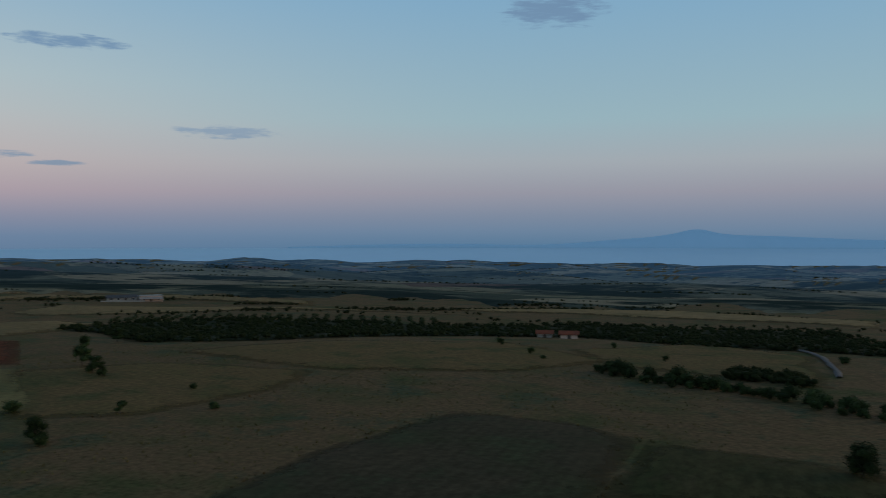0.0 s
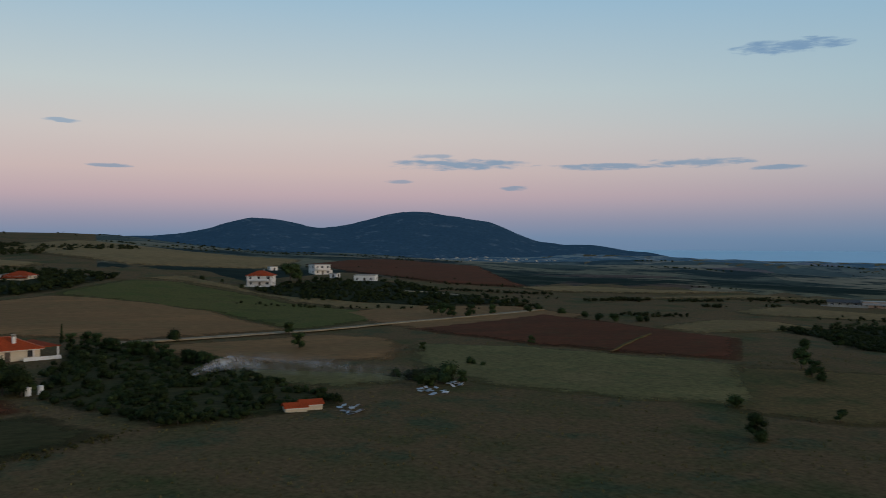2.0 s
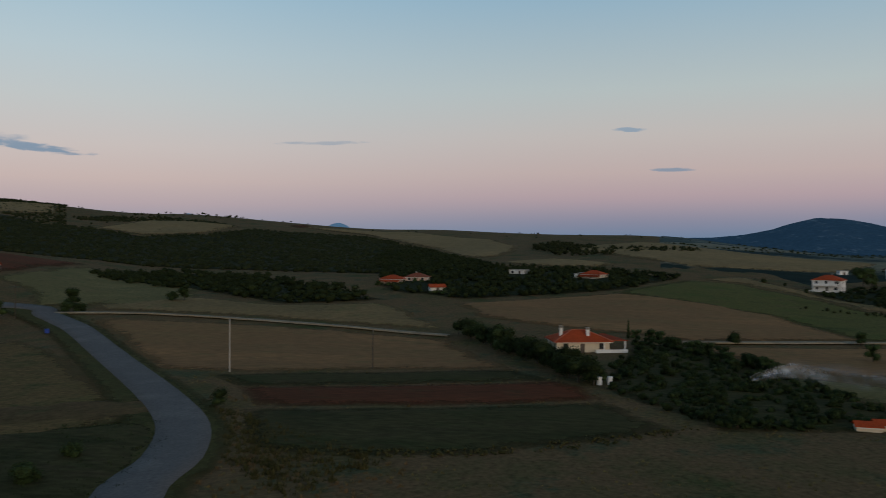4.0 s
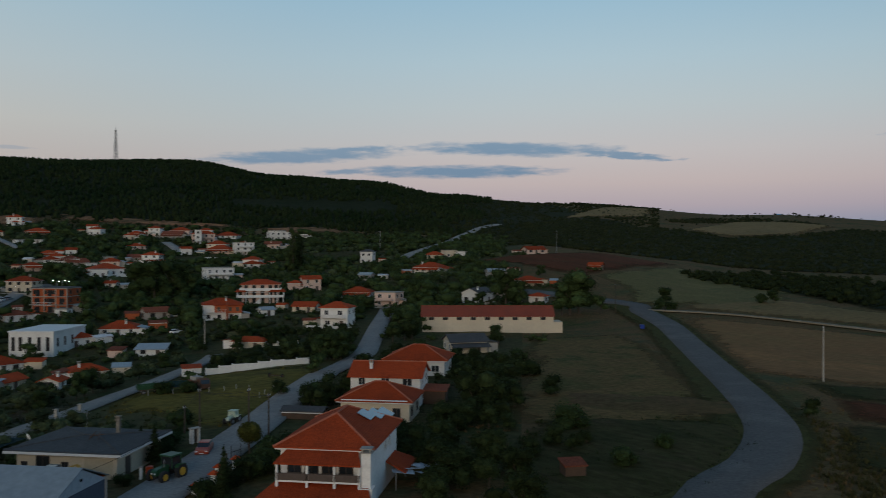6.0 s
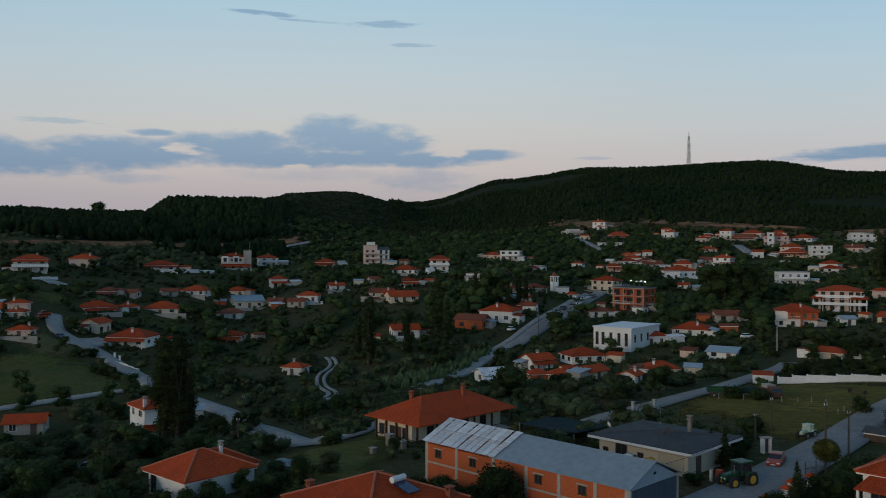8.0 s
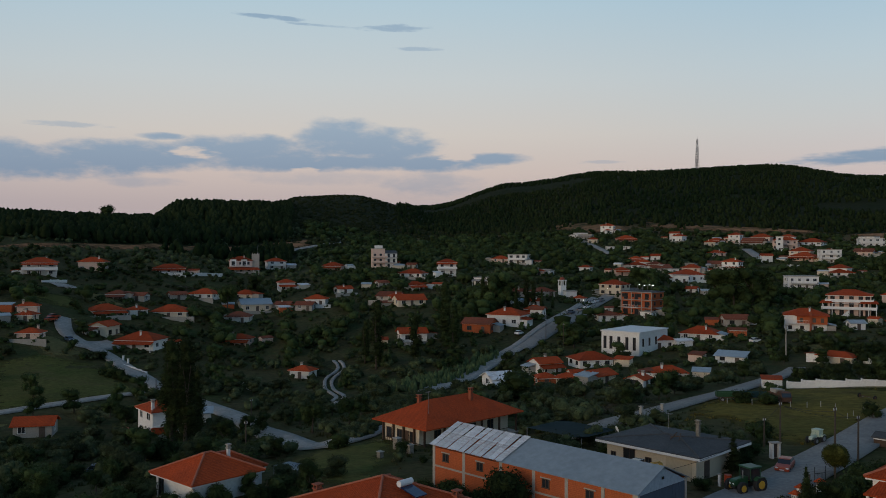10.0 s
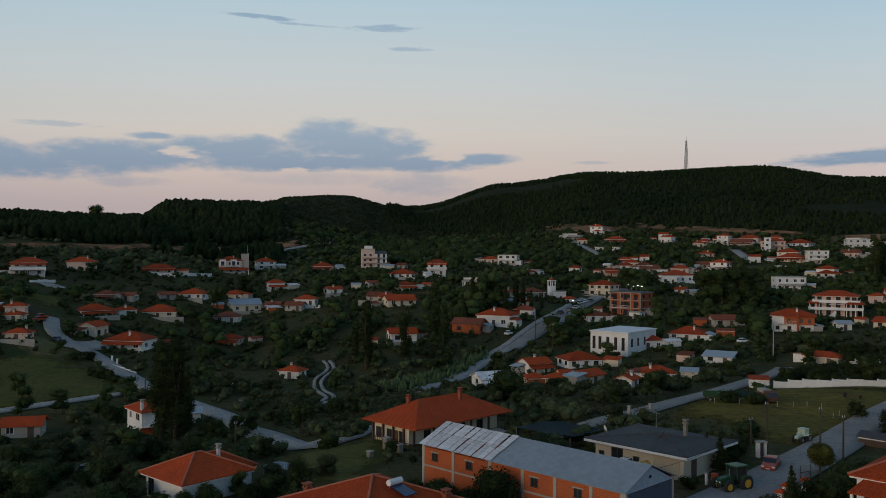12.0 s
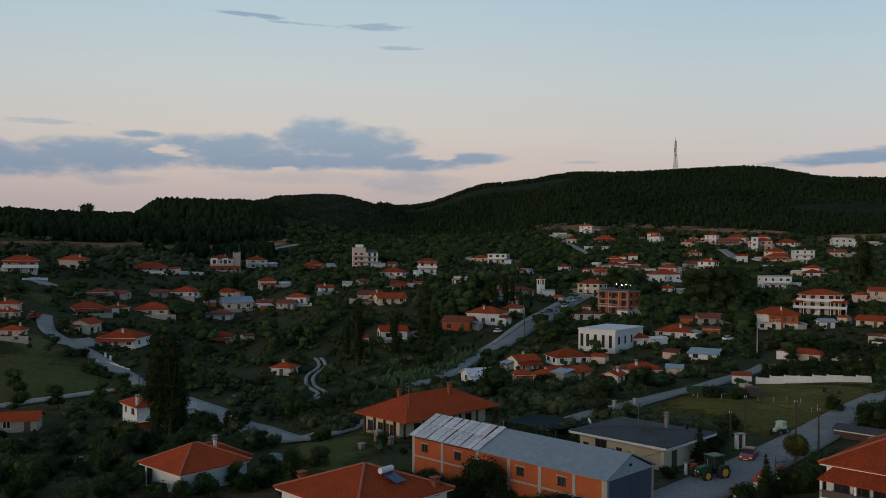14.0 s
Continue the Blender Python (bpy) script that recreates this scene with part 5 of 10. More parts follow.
house(125.4, 608.1, -24, 9.7, 7.6, 2.9, "flat", GREY_WALL, CONCRETE, chim=0)
house(148.3, 633.1, 5, 8.1, 6.3, 2.9, "hip", WHITE)
house(74.7, 260.2, 9, 10.7, 8.4, 3.2, "hip", WHITE)
house(92.6, 268.7, -31, 11.3, 8.8, 2.5, "hip", WHITE)
house(111.6, 290.2, -3, 8.2, 6.4, 2.8, "gable", GREY_WALL, OLD_TILE)
house(188.6, 327.8, -50, 5.6, 4.4, 3.9, "hip", PINKISH)
house(195.2, 326.2, -19, 8.0, 6.3, 5.4, "gable", PINKISH)
house(182.0, 391.5, -13, 13.4, 10.5, 6.1, "flat", WHITE, CONCRETE, chim=0, balc=True)
house(217.7, 423.4, -9, 9.8, 7.6, 2.5, "hip", WHITE)
house(269.1, 496.2, -40, 10.1, 7.9, 3.3, "gable", PINKISH, OLD_TILE)
house(301.0, 546.3, -17, 15.8, 12.3, 5.7, "flat", WHITE, CONCRETE, chim=0)
house(237.3, 475.4, -14, 10.2, 7.9, 6.3, "hip", CREAM, balc=True)
house(227.7, 485.4, -45, 13.6, 10.6, 3.2, "hip", PINKISH)
house(267.9, 559.5, -45, 15.1, 11.8, 2.6, "hip", WHITE)
house(248.2, 552.4, -36, 8.1, 6.3, 7.2, "hip", WHITE)
house(244.4, 585.5, -35, 13.1, 10.2, 3.9, "hip", PINKISH)
house(207.4, 572.5, -48, 9.3, 7.3, 3.2, "hip", WHITE)
house(224.1, 588.3, -49, 8.2, 6.4, 3.2, "hip", PINKISH)
house(185.0, 582.7, -46, 7.9, 6.2, 4.5, "hip", WHITE)
house(146.9, 579.1, -2, 12.3, 9.6, 2.5, "hip", PINKISH)
house(185.6, 512.7, 5, 9.0, 7.0, 2.5, "hip", PINKISH)
house(233.8, 573.8, -34, 13.6, 10.6, 2.5, "gable", PINKISH, OLD_TILE)
house(175.5, 456.9, -3, 8.3, 6.5, 2.6, "hip", WHITE)
house(119.8, 449.4, 3, 7.8, 6.1, 2.8, "hip", WHITE)
house(130.2, 444.6, 9, 10.8, 8.5, 2.5, "gable", GREY_WALL, OLD_TILE)
house(105.5, 424.6, -2, 6.5, 5.1, 3.3, "hip", PINKISH)
house(137.1, 419.4, 7, 13.4, 10.5, 3.6, "hip", WHITE)
house(168.1, 469.2, -32, 9.5, 7.4, 2.5, "gable", GREY_WALL, OLD_TILE)
house(125.4, 375.9, -38, 4.5, 4.0, 2.5, "gable", WHITE)
house(143.1, 269.2, -3, 4.5, 4.0, 2.5, "gable", WHITE, SHEET, chim=0)
house(159.6, 269.6, -50, 8.4, 6.6, 2.5, "gable", CREAM, chim=0)
house(278.2, 401.7, -55, 7.2, 5.6, 6.9, "hip", WHITE, SLATE)
house(334.7, 325.1, -21, 10.6, 8.3, 2.5, "gable", PINKISH, chim=0)

house(50.2, 186.7, 55, 4.5, 4.0, 2.5, "gable", WHITE)
house(61.0, 200.3, -5, 7.6, 5.9, 2.8, "hip", WHITE)
house(86.4, 226.8, -33, 7.4, 4.8, 2.1, "shed", WHITE, SHEET, chim=0)
house(109.4, 214.6, -48, 8.6, 4.6, 2.4, "hip", CREAM, chim=0)
house(76.3, 177.6, -20, 4.0, 3.4, 2.2, "shed", WHITE, TILE, chim=0, windows=False, name="garden_shed", category="shed", label="small white shed with a red roof at the wall's end", rise=0.35, over=0.15)
house(-43.2, 176.2, 12, 4.0, 3.2, 2.2, "shed", WHITE, SHEET, chim=0)
house(36.5, 231.2, 24, 6.8, 5.6, 3.4, "gable", WHITE)
house(49.9, 235.6, 13, 10.0, 7.8, 2.6, "hip", WHITE)
house(33.0, 208.9, 9, 4.5, 4.0, 2.5, "hip", BRICK, chim=0)
house(37.3, 201.7, -22, 4.9, 4.0, 2.5, "hip", CREAM, chim=0)
house(44.4, 200.4, 38, 6.4, 5.0, 2.5, "gable", CREAM)
house(22.5, 211.3, 19, 8.0, 6.2, 2.5, "gable", WHITE, RUSTY_SHEET, chim=0)
house(136.6, 155.8, -23, 8.9, 6.9, 3.0, "gable", CREAM, SLATE, chim=0)
house(147.0, 229.0, -53, 9.0, 7.0, 6.5, "hip", WHITE, balc=True)
house(201.3, 297.5, -46, 11.5, 9.0, 2.5, "hip", WHITE)
house(193.4, 264.9, -64, 8.9, 6.9, 5.5, "flat", PINKISH, CONCRETE, chim=0, balc=True)
house(267.0, 330.1, -67, 13.8, 10.8, 2.9, "hip", WHITE)
house(315.7, 373.9, -15, 7.5, 5.9, 4.3, "flat", CREAM, CONCRETE, chim=0)
house(314.5, 361.4, -61, 5.6, 4.4, 4.2, "flat", WHITE, CONCRETE, chim=0)
house(308.5, 378.3, -51, 9.8, 7.6, 2.5, "hip", CREAM, chim=0)
house(264.0, 280.3, -25, 7.4, 5.8, 2.5, "gable", GREY_WALL, SHEET, chim=0)
house(216.1, 239.3, 13, 9.7, 7.5, 4.1, "gable", WHITE, SLATE)
house(249.6, 245.4, -27, 8.9, 7.0, 2.6, "hip", CREAM)
house(227.2, 218.1, -66, 5.9, 4.6, 3.0, "hip", WHITE)
house(237.2, 343.6, -63, 6.2, 4.8, 2.5, "gable", GREY_WALL, SHEET, chim=0)
house(312.0, 262.3, -62, 6.1, 4.8, 2.5, "gable", PINKISH, chim=0)
house(369.2, 101.8, -95, 9.1, 7.1, 2.5, "hip", PINKISH)
house(381.1, 93.3, -88, 9.9, 7.7, 2.5, "hip", PINKISH, OLD_TILE)
house(340.4, 75.2, -66, 6.0, 4.7, 2.5, "gable", WHITE, chim=0)
house(424.9, 14.5, -116, 10.5, 8.2, 2.5, "hip", CREAM, porch=True)
house(435.4, 53.1, -111, 7.8, 6.0, 2.5, "flat", WHITE, CONCRETE, chim=0)
house(420.2, -92.3, -114, 12.4, 9.7, 5.5, "hip", WHITE, balc=True)
house(490.3, -142.4, -81, 10.2, 8.0, 5.7, "flat", WHITE, CONCRETE, chim=0, balc=True)
house(457.6, -141.7, -135, 4.5, 4.0, 2.5, "flat", WHITE, CONCRETE, chim=0)
house(436.4, -152.6, -121, 11.3, 8.8, 3.4, "flat", WHITE, CONCRETE, chim=0)
house(526.0, -122.6, -78, 4.9, 4.0, 2.7, "flat", WHITE, CONCRETE, chim=0)
house(124.9, 531.6, 12, 4.5, 4.0, 2.5, "flat", WHITE, CONCRETE, chim=0)
house(135.4, 530.6, -26, 4.5, 4.0, 2.5, "flat", WHITE, CONCRETE, chim=0)
house(88.3, 314.4, -44, 4.5, 4.0, 2.5, "flat", WHITE, CONCRETE, chim=0)
house(45.2, 310.9, -20, 6.5, 5.1, 2.5, "hip", WHITE)
house(64.8, 412.2, -21, 6.2, 4.8, 2.5, "flat", GREY_WALL, CONCRETE, chim=0)
house(-50.5, 339.2, -4, 5.6, 4.4, 2.5, "gable", GREY_WALL, OLD_TILE)
house(-41.3, 333.7, -13, 6.7, 5.2, 2.5, "gable", GREY_WALL, OLD_TILE, chim=0)
house(-13.0, 372.4, 27, 4.7, 4.0, 2.5, "gable", GREY_WALL, OLD_TILE, chim=0)
house(-5.4, 335.1, 13, 7.0, 5.5, 2.5, "hip", WHITE)
house(-91.7, 336.5, 33, 6.0, 4.7, 2.5, "gable", GREY_WALL, OLD_TILE, chim=0)
house(291.0, -343.0, 222, 13.5, 8.0, 2.2, "gable", GREY_WALL, SLATE, rise=1.1, chim=0)
house(280.0, -351.0, 222, 10.5, 7.0, 2.8, "flat", PINKISH, CONCRETE, chim=0)
house(61.5, -271.5, 193, 4.8, 3.6, 1.7, "gable", GREY_WALL, OLD_TILE, chim=0)
house(53.0, -269.0, 191, 5.4, 3.8, 1.8, "gable", PINKISH, OLD_TILE, chim=0)
house(147.3, 634.8, -25, 9.5, 7.4, 6.2, "hip", WHITE)
house(122.7, 615.4, 7, 8.9, 6.9, 3.7, "flat", WHITE, CONCRETE, chim=0)
house(224.6, 582.4, -41, 8.1, 6.3, 6.0, "hip", WHITE)
house(236.3, 473.1, -15, 11.2, 8.7, 7.7, "flat", WHITE, CONCRETE, chim=0, balc=True)
house(230.8, 496.1, -37, 11.8, 9.2, 4.7, "hip", CREAM)
house(218.7, 426.6, -47, 8.9, 7.0, 4.4, "hip", WHITE)
house(124.8, 469.7, -27, 6.5, 5.1, 3.5, "hip", WHITE)
house(128.6, 445.7, -4, 7.4, 5.8, 4.0, "hip", WHITE, OLD_TILE)
house(135.7, 437.9, 1, 5.3, 4.1, 2.7, "flat", WHITE, CONCRETE, chim=0)
house(175.1, 458.7, -41, 9.2, 7.1, 5.4, "hip", WHITE, balc=True)
house(149.6, 448.8, -30, 9.5, 7.4, 3.0, "hip", PINKISH)
house(65.6, 350.3, 7, 4.5, 4.0, 3.9, "flat", WHITE, CONCRETE, chim=0)
house(304.6, 556.1, -57, 10.2, 7.9, 5.2, "flat", WHITE, CONCRETE, chim=0)
house(184.2, 589.5, -29, 6.5, 5.0, 5.6, "gable", WHITE)
house(154.4, 465.1, -46, 5.4, 4.2, 2.5, "flat", GREY_WALL, CONCRETE, chim=0)
house(205.2, 485.2, -11, 5.9, 4.6, 4.3, "gable", WHITE)
house(90.0, 436.9, -32, 5.5, 4.3, 2.8, "hip", WHITE)
house(122.8, 571.6, -24, 6.6, 5.1, 3.2, "hip", CREAM)

house(240.9, 540.9, -24, 15.0, 9.0, 6.3, "hip", PINKISH, balc=True)
house(233.0, 531.0, -24, 4.3, 5.0, 9.4, "flat", WHITE, CONCRETE, chim=0)
house(130.8, 409.0, -18, 7.2, 5.5, 3.8, "flat", WHITE, CONCRETE, chim=0, frames=SHUTTER)
house(140.0, 484.3, -16, 5.4, 4.6, 3.4, "gable", WHITE)
house(126.0, 459.5, -15, 7.0, 5.2, 3.2, "hip", WHITE)
house(319.5, 547.6, -30, 10.2, 5.0, 2.8, "flat", WHITE, CONCRETE, chim=0)
house(198.5, 560.1, -20, 6.8, 5.4, 3.4, "hip", CREAM)

# ---- the nearest buildings ----
AXIS = -48.0


def brick_shed():
    base = new("storage_shed")
    w, d, h, rise = 27.6, 8.7, 5.1, 1.85
    z = -1.0
    base.matrix_world = pose(15.0, 91.8, z, 0, 0, AXIS)
    HOUSES.append((15.0, 91.8, 14.0))
    HOUSES.append((8.0, 99.0, 6.0))
    bm = bmesh.new()
    add_box(bm, -w / 2, w / 2, -d / 2, d / 2, -1.2, h)
    part("wall", bm, BRICK, base, "hollow-brick wall without render")
    for x in (-w / 2, -8.95, -3.4, 1.2, 5.45, 9.85, w / 2 - 0.4):
        part("pillar", box(x, x + 0.4, -d / 2 - 0.05, -d / 2 + 0.35, -1.2, h), CONCRETE, base)
    part("belt", box(-w / 2 + 0.4, w / 2, -d / 2 - 0.04, -d / 2 + 0.2, 2.6, 2.8), CONCRETE, base, "thin concrete tie beam")
    part("plinth", box(-w / 2, w / 2, -d / 2 - 0.06, -d / 2 + 0.2, -1.2, 0.1), CONCRETE, base)
    for x in (-11.67, -6.26, 3.0, 8.5):
        ob = add_window(base, Matrix.Translation((x, -d / 2, 3.45)), 0.85, 0.8, BROWN_TRIM)
        part("lintel", box(-0.7, 0.7, -0.06, 0.03, 0.86, 1.0), CONCRETE, ob)
    s = w / 2
    bm = bmesh.new()
    for y0, y1 in ((-d / 2 - 0.3, 0.0), (d / 2 + 0.3, 0.0)):
        z0 = h - 0.05
        pts = [(-s * 0.26, y0, z0), (s + 0.35, y0, z0), (s + 0.35, y1, h + rise), (-s * 0.26, y1, h + rise)]
        up = [bm.verts.new(p) for p in pts]
        dn = [bm.verts.new((p[0], p[1], p[2] - 0.08)) for p in pts]
        bm.faces.new(up)
        bm.faces.new(dn[::-1])
        for i in range(4):
            bm.faces.new((dn[i], dn[(i + 1) % 4], up[(i + 1) % 4], up[i]))
    bmesh.ops.recalc_face_normals(bm, faces=bm.faces)
    part("roof", bm, SHEET_SMOOTH, base, "smooth blue-grey metal roof")
    # loose old corrugated sheets on the far part, each its own piece
    rng = random.Random(5)
    x = -s - 0.3
    slope = math.atan2(rise + 0.05, d / 2 + 0.3)
    run = math.hypot(rise + 0.05, d / 2 + 0.3)
    old = part("old_roof", box(-s - 0.25, -s * 0.26, -0.05, 0.05, h + rise - 0.25, h + rise - 0.1), RUST, base)
    for side in (-1, 1):
        x = -s - 0.3
        while x < -s * 0.26:
            wide = rng.uniform(0.85, 1.1)
            cuts = sorted([0, rng.uniform(0.35, 0.6) * run, run])
            for a, b in zip(cuts, cuts[1:]):
                bm = bmesh.new()
                k = 5
                for i in range(k + 1):
                    xx = -wide / 2 + wide * i / k
                    for yy in (a - 0.08, b + 0.08):
                        bm.verts.new((xx, yy, 0.04 * (i % 2)))
                bm.verts.ensure_lookup_table()
                for i in range(k):
                    bm.faces.new((bm.verts[2 * i], bm.verts[2 * i + 2], bm.verts[2 * i + 3], bm.verts[2 * i + 1]))
                ob = part("sheet", bm, RUSTY_SHEET, old)
                m = Matrix.Translation((x + wide / 2, -side * 0 + (-(d / 2 + 0.3) if side < 0 else (d / 2 + 0.3)), h + rng.uniform(0, 0.03)))
                m = m @ Matrix.Rotation(0 if side < 0 else math.pi, 4, "Z") @ Matrix.Rotation(slope, 4, "X") @ Matrix.Rotation(radians(rng.uniform(-1.6, 1.6)), 4, "Z")
                ob.matrix_local = m
            x += wide + rng.choice((-0.06, -0.04, 0.05, 0.1))
    bm = bmesh.new()
    add_box(bm, -s, -s * 0.26, -d / 2, d / 2, h - 0.3, h - 0.12)
    part("roof_deck", bm, RUST, base)
    bm = bmesh.new()
    v = [bm.verts.new((xx, yy, zz)) for xx in (s, s + 0.12) for yy, zz in ((-d / 2, h - 0.3), (d / 2, h - 0.3), (0, h + rise - 0.15))]
    bm.faces.new(v[:3])
    bm.faces.new(v[3:][::-1])
    for i in range(3):
        bm.faces.new((v[i], v[(i + 1) % 3], v[3 + (i + 1) % 3], v[3 + i]))
    bmesh.ops.recalc_face_normals(bm, faces=bm.faces)
    gable = part("gable", bm, SHEET_PALE, base, "pale metal gable")
    part("vent", box(s + 0.12, s + 0.16, -0.2, 0.2, h + 0.55, h + 0.8), GLASS, gable)
    for y0, y1 in ((-d / 2 + 0.3, -0.03), (0.03, d / 2 - 0.3)):
        door = part("sliding_door", box(s + 0.02, s + 0.14, y0, y1, -0.9, h - 0.35), BLUE_DARK, base, "dark blue-grey sheet door")
        bm = bmesh.new()
        for i in range(1, 7):
            y = y0 + (y1 - y0) * i / 7
            add_box(bm, s + 0.14, s + 0.17, y - 0.03, y + 0.03, -0.85, h - 0.4)
        part("door_rib", bm, BLUE_DARK, door)
    for y in (-d / 2 - 0.02, d / 2 - 0.28):
        part("corner_post", box(s - 0.02, s + 0.2, y, y + 0.3, -1.2, h - 0.05), CONCRETE, base)
    tagged(base, "long bare-brick storage shed with a partly rusted metal roof", "shed")


def solar_heater(parent, m):
    """A panel with a horizontal tank on a frame, set on a roof."""
    ob = part("solar_heater", box(-0.75, 0.75, -1.0, 1.0, 0.10, 0.2), SOLAR, parent, "dark blue solar panel")
    ob.matrix_local = m
    bm = bmesh.new()
    add_tube(bm, (-0.85, 1.25, 0.42), (0.85, 1.25, 0.42), 0.3, 0.3, 14)
    part("tank", bm, TRIM, ob, "white hot-water tank")
    bm = bmesh.new()
    for x in (-0.6, 0.6):
        add_tube(bm, (x, -0.9, -0.1), (x, -0.9, 0.12), 0.03, 0.03, 5)
        add_tube(bm, (x, 1.2, -0.55), (x, 1.2, 0.2), 0.03, 0.03, 5)
    part("frame", bm, STEEL, ob)
    return ob


def aerial(parent, x, y, z, tall=2.2):
    bm = bmesh.new()
    add_tube(bm, (x, y, z), (x, y, z + tall), 0.025, 0.02, 5)
    add_tube(bm, (x - 0.5, y, z + tall - 0.1), (x + 0.5, y, z + tall - 0.1), 0.015, 0.015, 4)
    for i in range(5):
        add_tube(bm, (x - 0.4 + 0.2 * i, y - 0.35, z + tall - 0.1), (x - 0.4 + 0.2 * i, y + 0.35, z + tall - 0.1), 0.012, 0.012, 4)
    return part("aerial", bm, STEEL, parent)


def dish(parent, x, y, z, turn=0):
    bm = bmesh.new()
    rings = []
    for k in range(4):
        r = 0.42 * k / 3
        rings.append([bm.verts.new((r * math.cos(a * math.tau / 12), -0.12 * (1 - (k / 3) ** 2), r * math.sin(a * math.tau / 12))) for a in range(12)] if k else [bm.verts.new((0, -0.12, 0))])
    for k in range(3):
        for i in range(12):
            j = (i + 1) % 12
            bm.faces.new((rings[0][0], rings[1][i], rings[1][j]) if k == 0 else (rings[k][i], rings[k + 1][i], rings[k + 1][j], rings[k][j]))
    ob = part("dish", bm, TRIM, parent, "white satellite dish")
    ob.matrix_local = pose(x, y, z + 0.7, 20, 0, turn)
    part("mast", tube((0, 0.05, -0.7), (0, 0.02, 0), 0.03, 0.03, sides=6), STEEL, ob)
    return ob


brick_shed()

cream_house = house(32.6, 105.0, AXIS, 12.3, 10.4, 3.4, "hip", CREAM, SLATE, rise=0.5, over=1.0, chim=0, near=True, windows=False, label="cream one-storey house with a low dark grey hipped roof", frames=SHUTTER)
for wx, ww, hh in ((-5.2, 0.6, 0.6), (-2.9, 1.5, 1.3), (-0.2, 0.7, 0.7)):
    add_window(cream_house, Matrix.Translation((wx, -5.2, 1.2)), ww, hh, SHUTTER)
part("door", box(6.14, 6.2, -3.4, -2.2, 0.1, 2.3), SHUTTER, cream_house)
part("garage_door", box(2.2, 5.6, -5.28, -5.18, 0.0, 2.5), TRIM_CREAM, cream_house, "cream roller shutter")
chimney(cream_house, 2.0, 2.6, 3.5, 5.2, STONE, 0.42)
for a, b, c, d in ((-7.2, 7.2, -6.28, -6.16), (-7.2, 7.2, 6.16, 6.28), (-7.2, -7.1, -6.16, 6.16), (7.1, 7.2, -6.16, 6.16)):
    part("fascia", box(a, b, c, d, 2.94, 3.22), TRIM, cream_house)
dish(cream_house, -6.6, -2.4, 3.3, -30)
aerial(cream_house, -1.2, 1.0, 4.4, 2.0)
bm = bmesh.new()
for a, b in (((-0.9, 0, 0.2), (0.9, 0.3, 0.55)), ((-0.6, -0.5, 0.0), (-0.2, 0.5, 0.8)), ((0.6, -0.5, 0.0), (0.3, 0.5, 0.75)), ((-0.8, 0.4, 0.0), (0.0, 0.1, 0.9))):
    add_tube(bm, a, b, 0.05, 0.05, 5)
ob = part("roof_frame", bm, BROWN_TRIM, cream_house, "rusty steel rack")
ob.matrix_local = pose(1.4, -1.5, 3.8)

porch_house = house(5.6, 133.2, AXIS + 90, 19.3, 8.2, 3.6, "hip", CREAM, TILE, rise=1.0, over=0.3, chim=0, near=True, windows=False, label="wide villa with a deep red tiled roof and a pillared porch")
part("porch_floor", box(-10.4, 10.4, -6.2, 4.6, -1.0, 0.15), CONCRETE, porch_house)
bm = bmesh.new()
roof_mesh(bm, 20.2, 10.9, 3.55, 2.75, 0.6, "hip")
part("porch_roof", bm, TILE, porch_house).matrix_local = pose(0, -0.6, 0)
for i in range(5):
    part("post", box(-10.0, -9.75, -5.6 + i * 2.3, -5.35 + i * 2.3, 0.1, 3.3), BROWN_TRIM, porch_house)
for i in range(6):
    part("post", box(-10.0 + i * 4.0, -9.75 + i * 4.0, -5.6, -5.35, 0.1, 3.3), BROWN_TRIM, porch_house)
bm = bmesh.new()
add_box(bm, -10.0, -9.9, -5.5, 3.8, 0.85, 0.93)
add_box(bm, -10.0, 10, -5.55, -5.45, 0.85, 0.93)
for i in range(22):
    add_box(bm, -9.98, -9.93, -5.4 + i * 0.42, -5.36 + i * 0.42, 0.15, 0.85)
part("railing", bm, BROWN_TRIM, porch_house)
for y in (-2.6, 0.2, 2.6):
    add_window(porch_house, Matrix.Translation((-9.65, y, 0.9)) @ Matrix.Rotation(radians(-90), 4, "Z"), 1.0, 1.4, BROWN_TRIM)
part("door", box(-9.75, -9.6, -1.8, -0.6, 0.15, 2.4), BROWN_TRIM, porch_house)
for x in (-6, -2.5, 1.5, 5.5):
    add_window(porch_house, Matrix.Translation((x, -4.1, 0.9)), 1.2, 1.4, BROWN_TRIM)
chimney(porch_house, -5.6, 0.4, 4.2, 6.5, BRICKISH, 0.5)
chimney(porch_house, 3.0, -2.2, 4.2, 6.9, BRICKISH, 0.5)
aerial(porch_house, -7.4, -3.6, 4.0, 4.2)

heater_house = house(-2.7, 81.0, AXIS, 11.6, 11.6, 3.9, "hip", WHITE, TILE, rise=2.2, over=0.6, chim=0, near=True, label="white house with a red hipped roof and a solar heater")
chimney(heater_house, 5.6, 4.4, 3.2, 4.5, BRICKISH, 0.6)
chimney(heater_house, -5.2, -3.8, 3.2, 4.5, BRICKISH, 0.6)
solar_heater(heater_house, pose(3.5, 0.8, 5.05, 0, 0, 95) @ Matrix.Rotation(radians(16), 4, "X"))

garden_house = house(-23.1, 97.6, AXIS + 4, 7.6, 8.4, 3.2, "hip", WHITE, TILE, rise=1.9, over=0.6, chim=0, near=True, label="white garden house with a red hipped roof", windows=False)
add_window(garden_house, Matrix.Translation((-2.7, -4.2, 0.6)), 0.9, 2.0, SHUTTER)
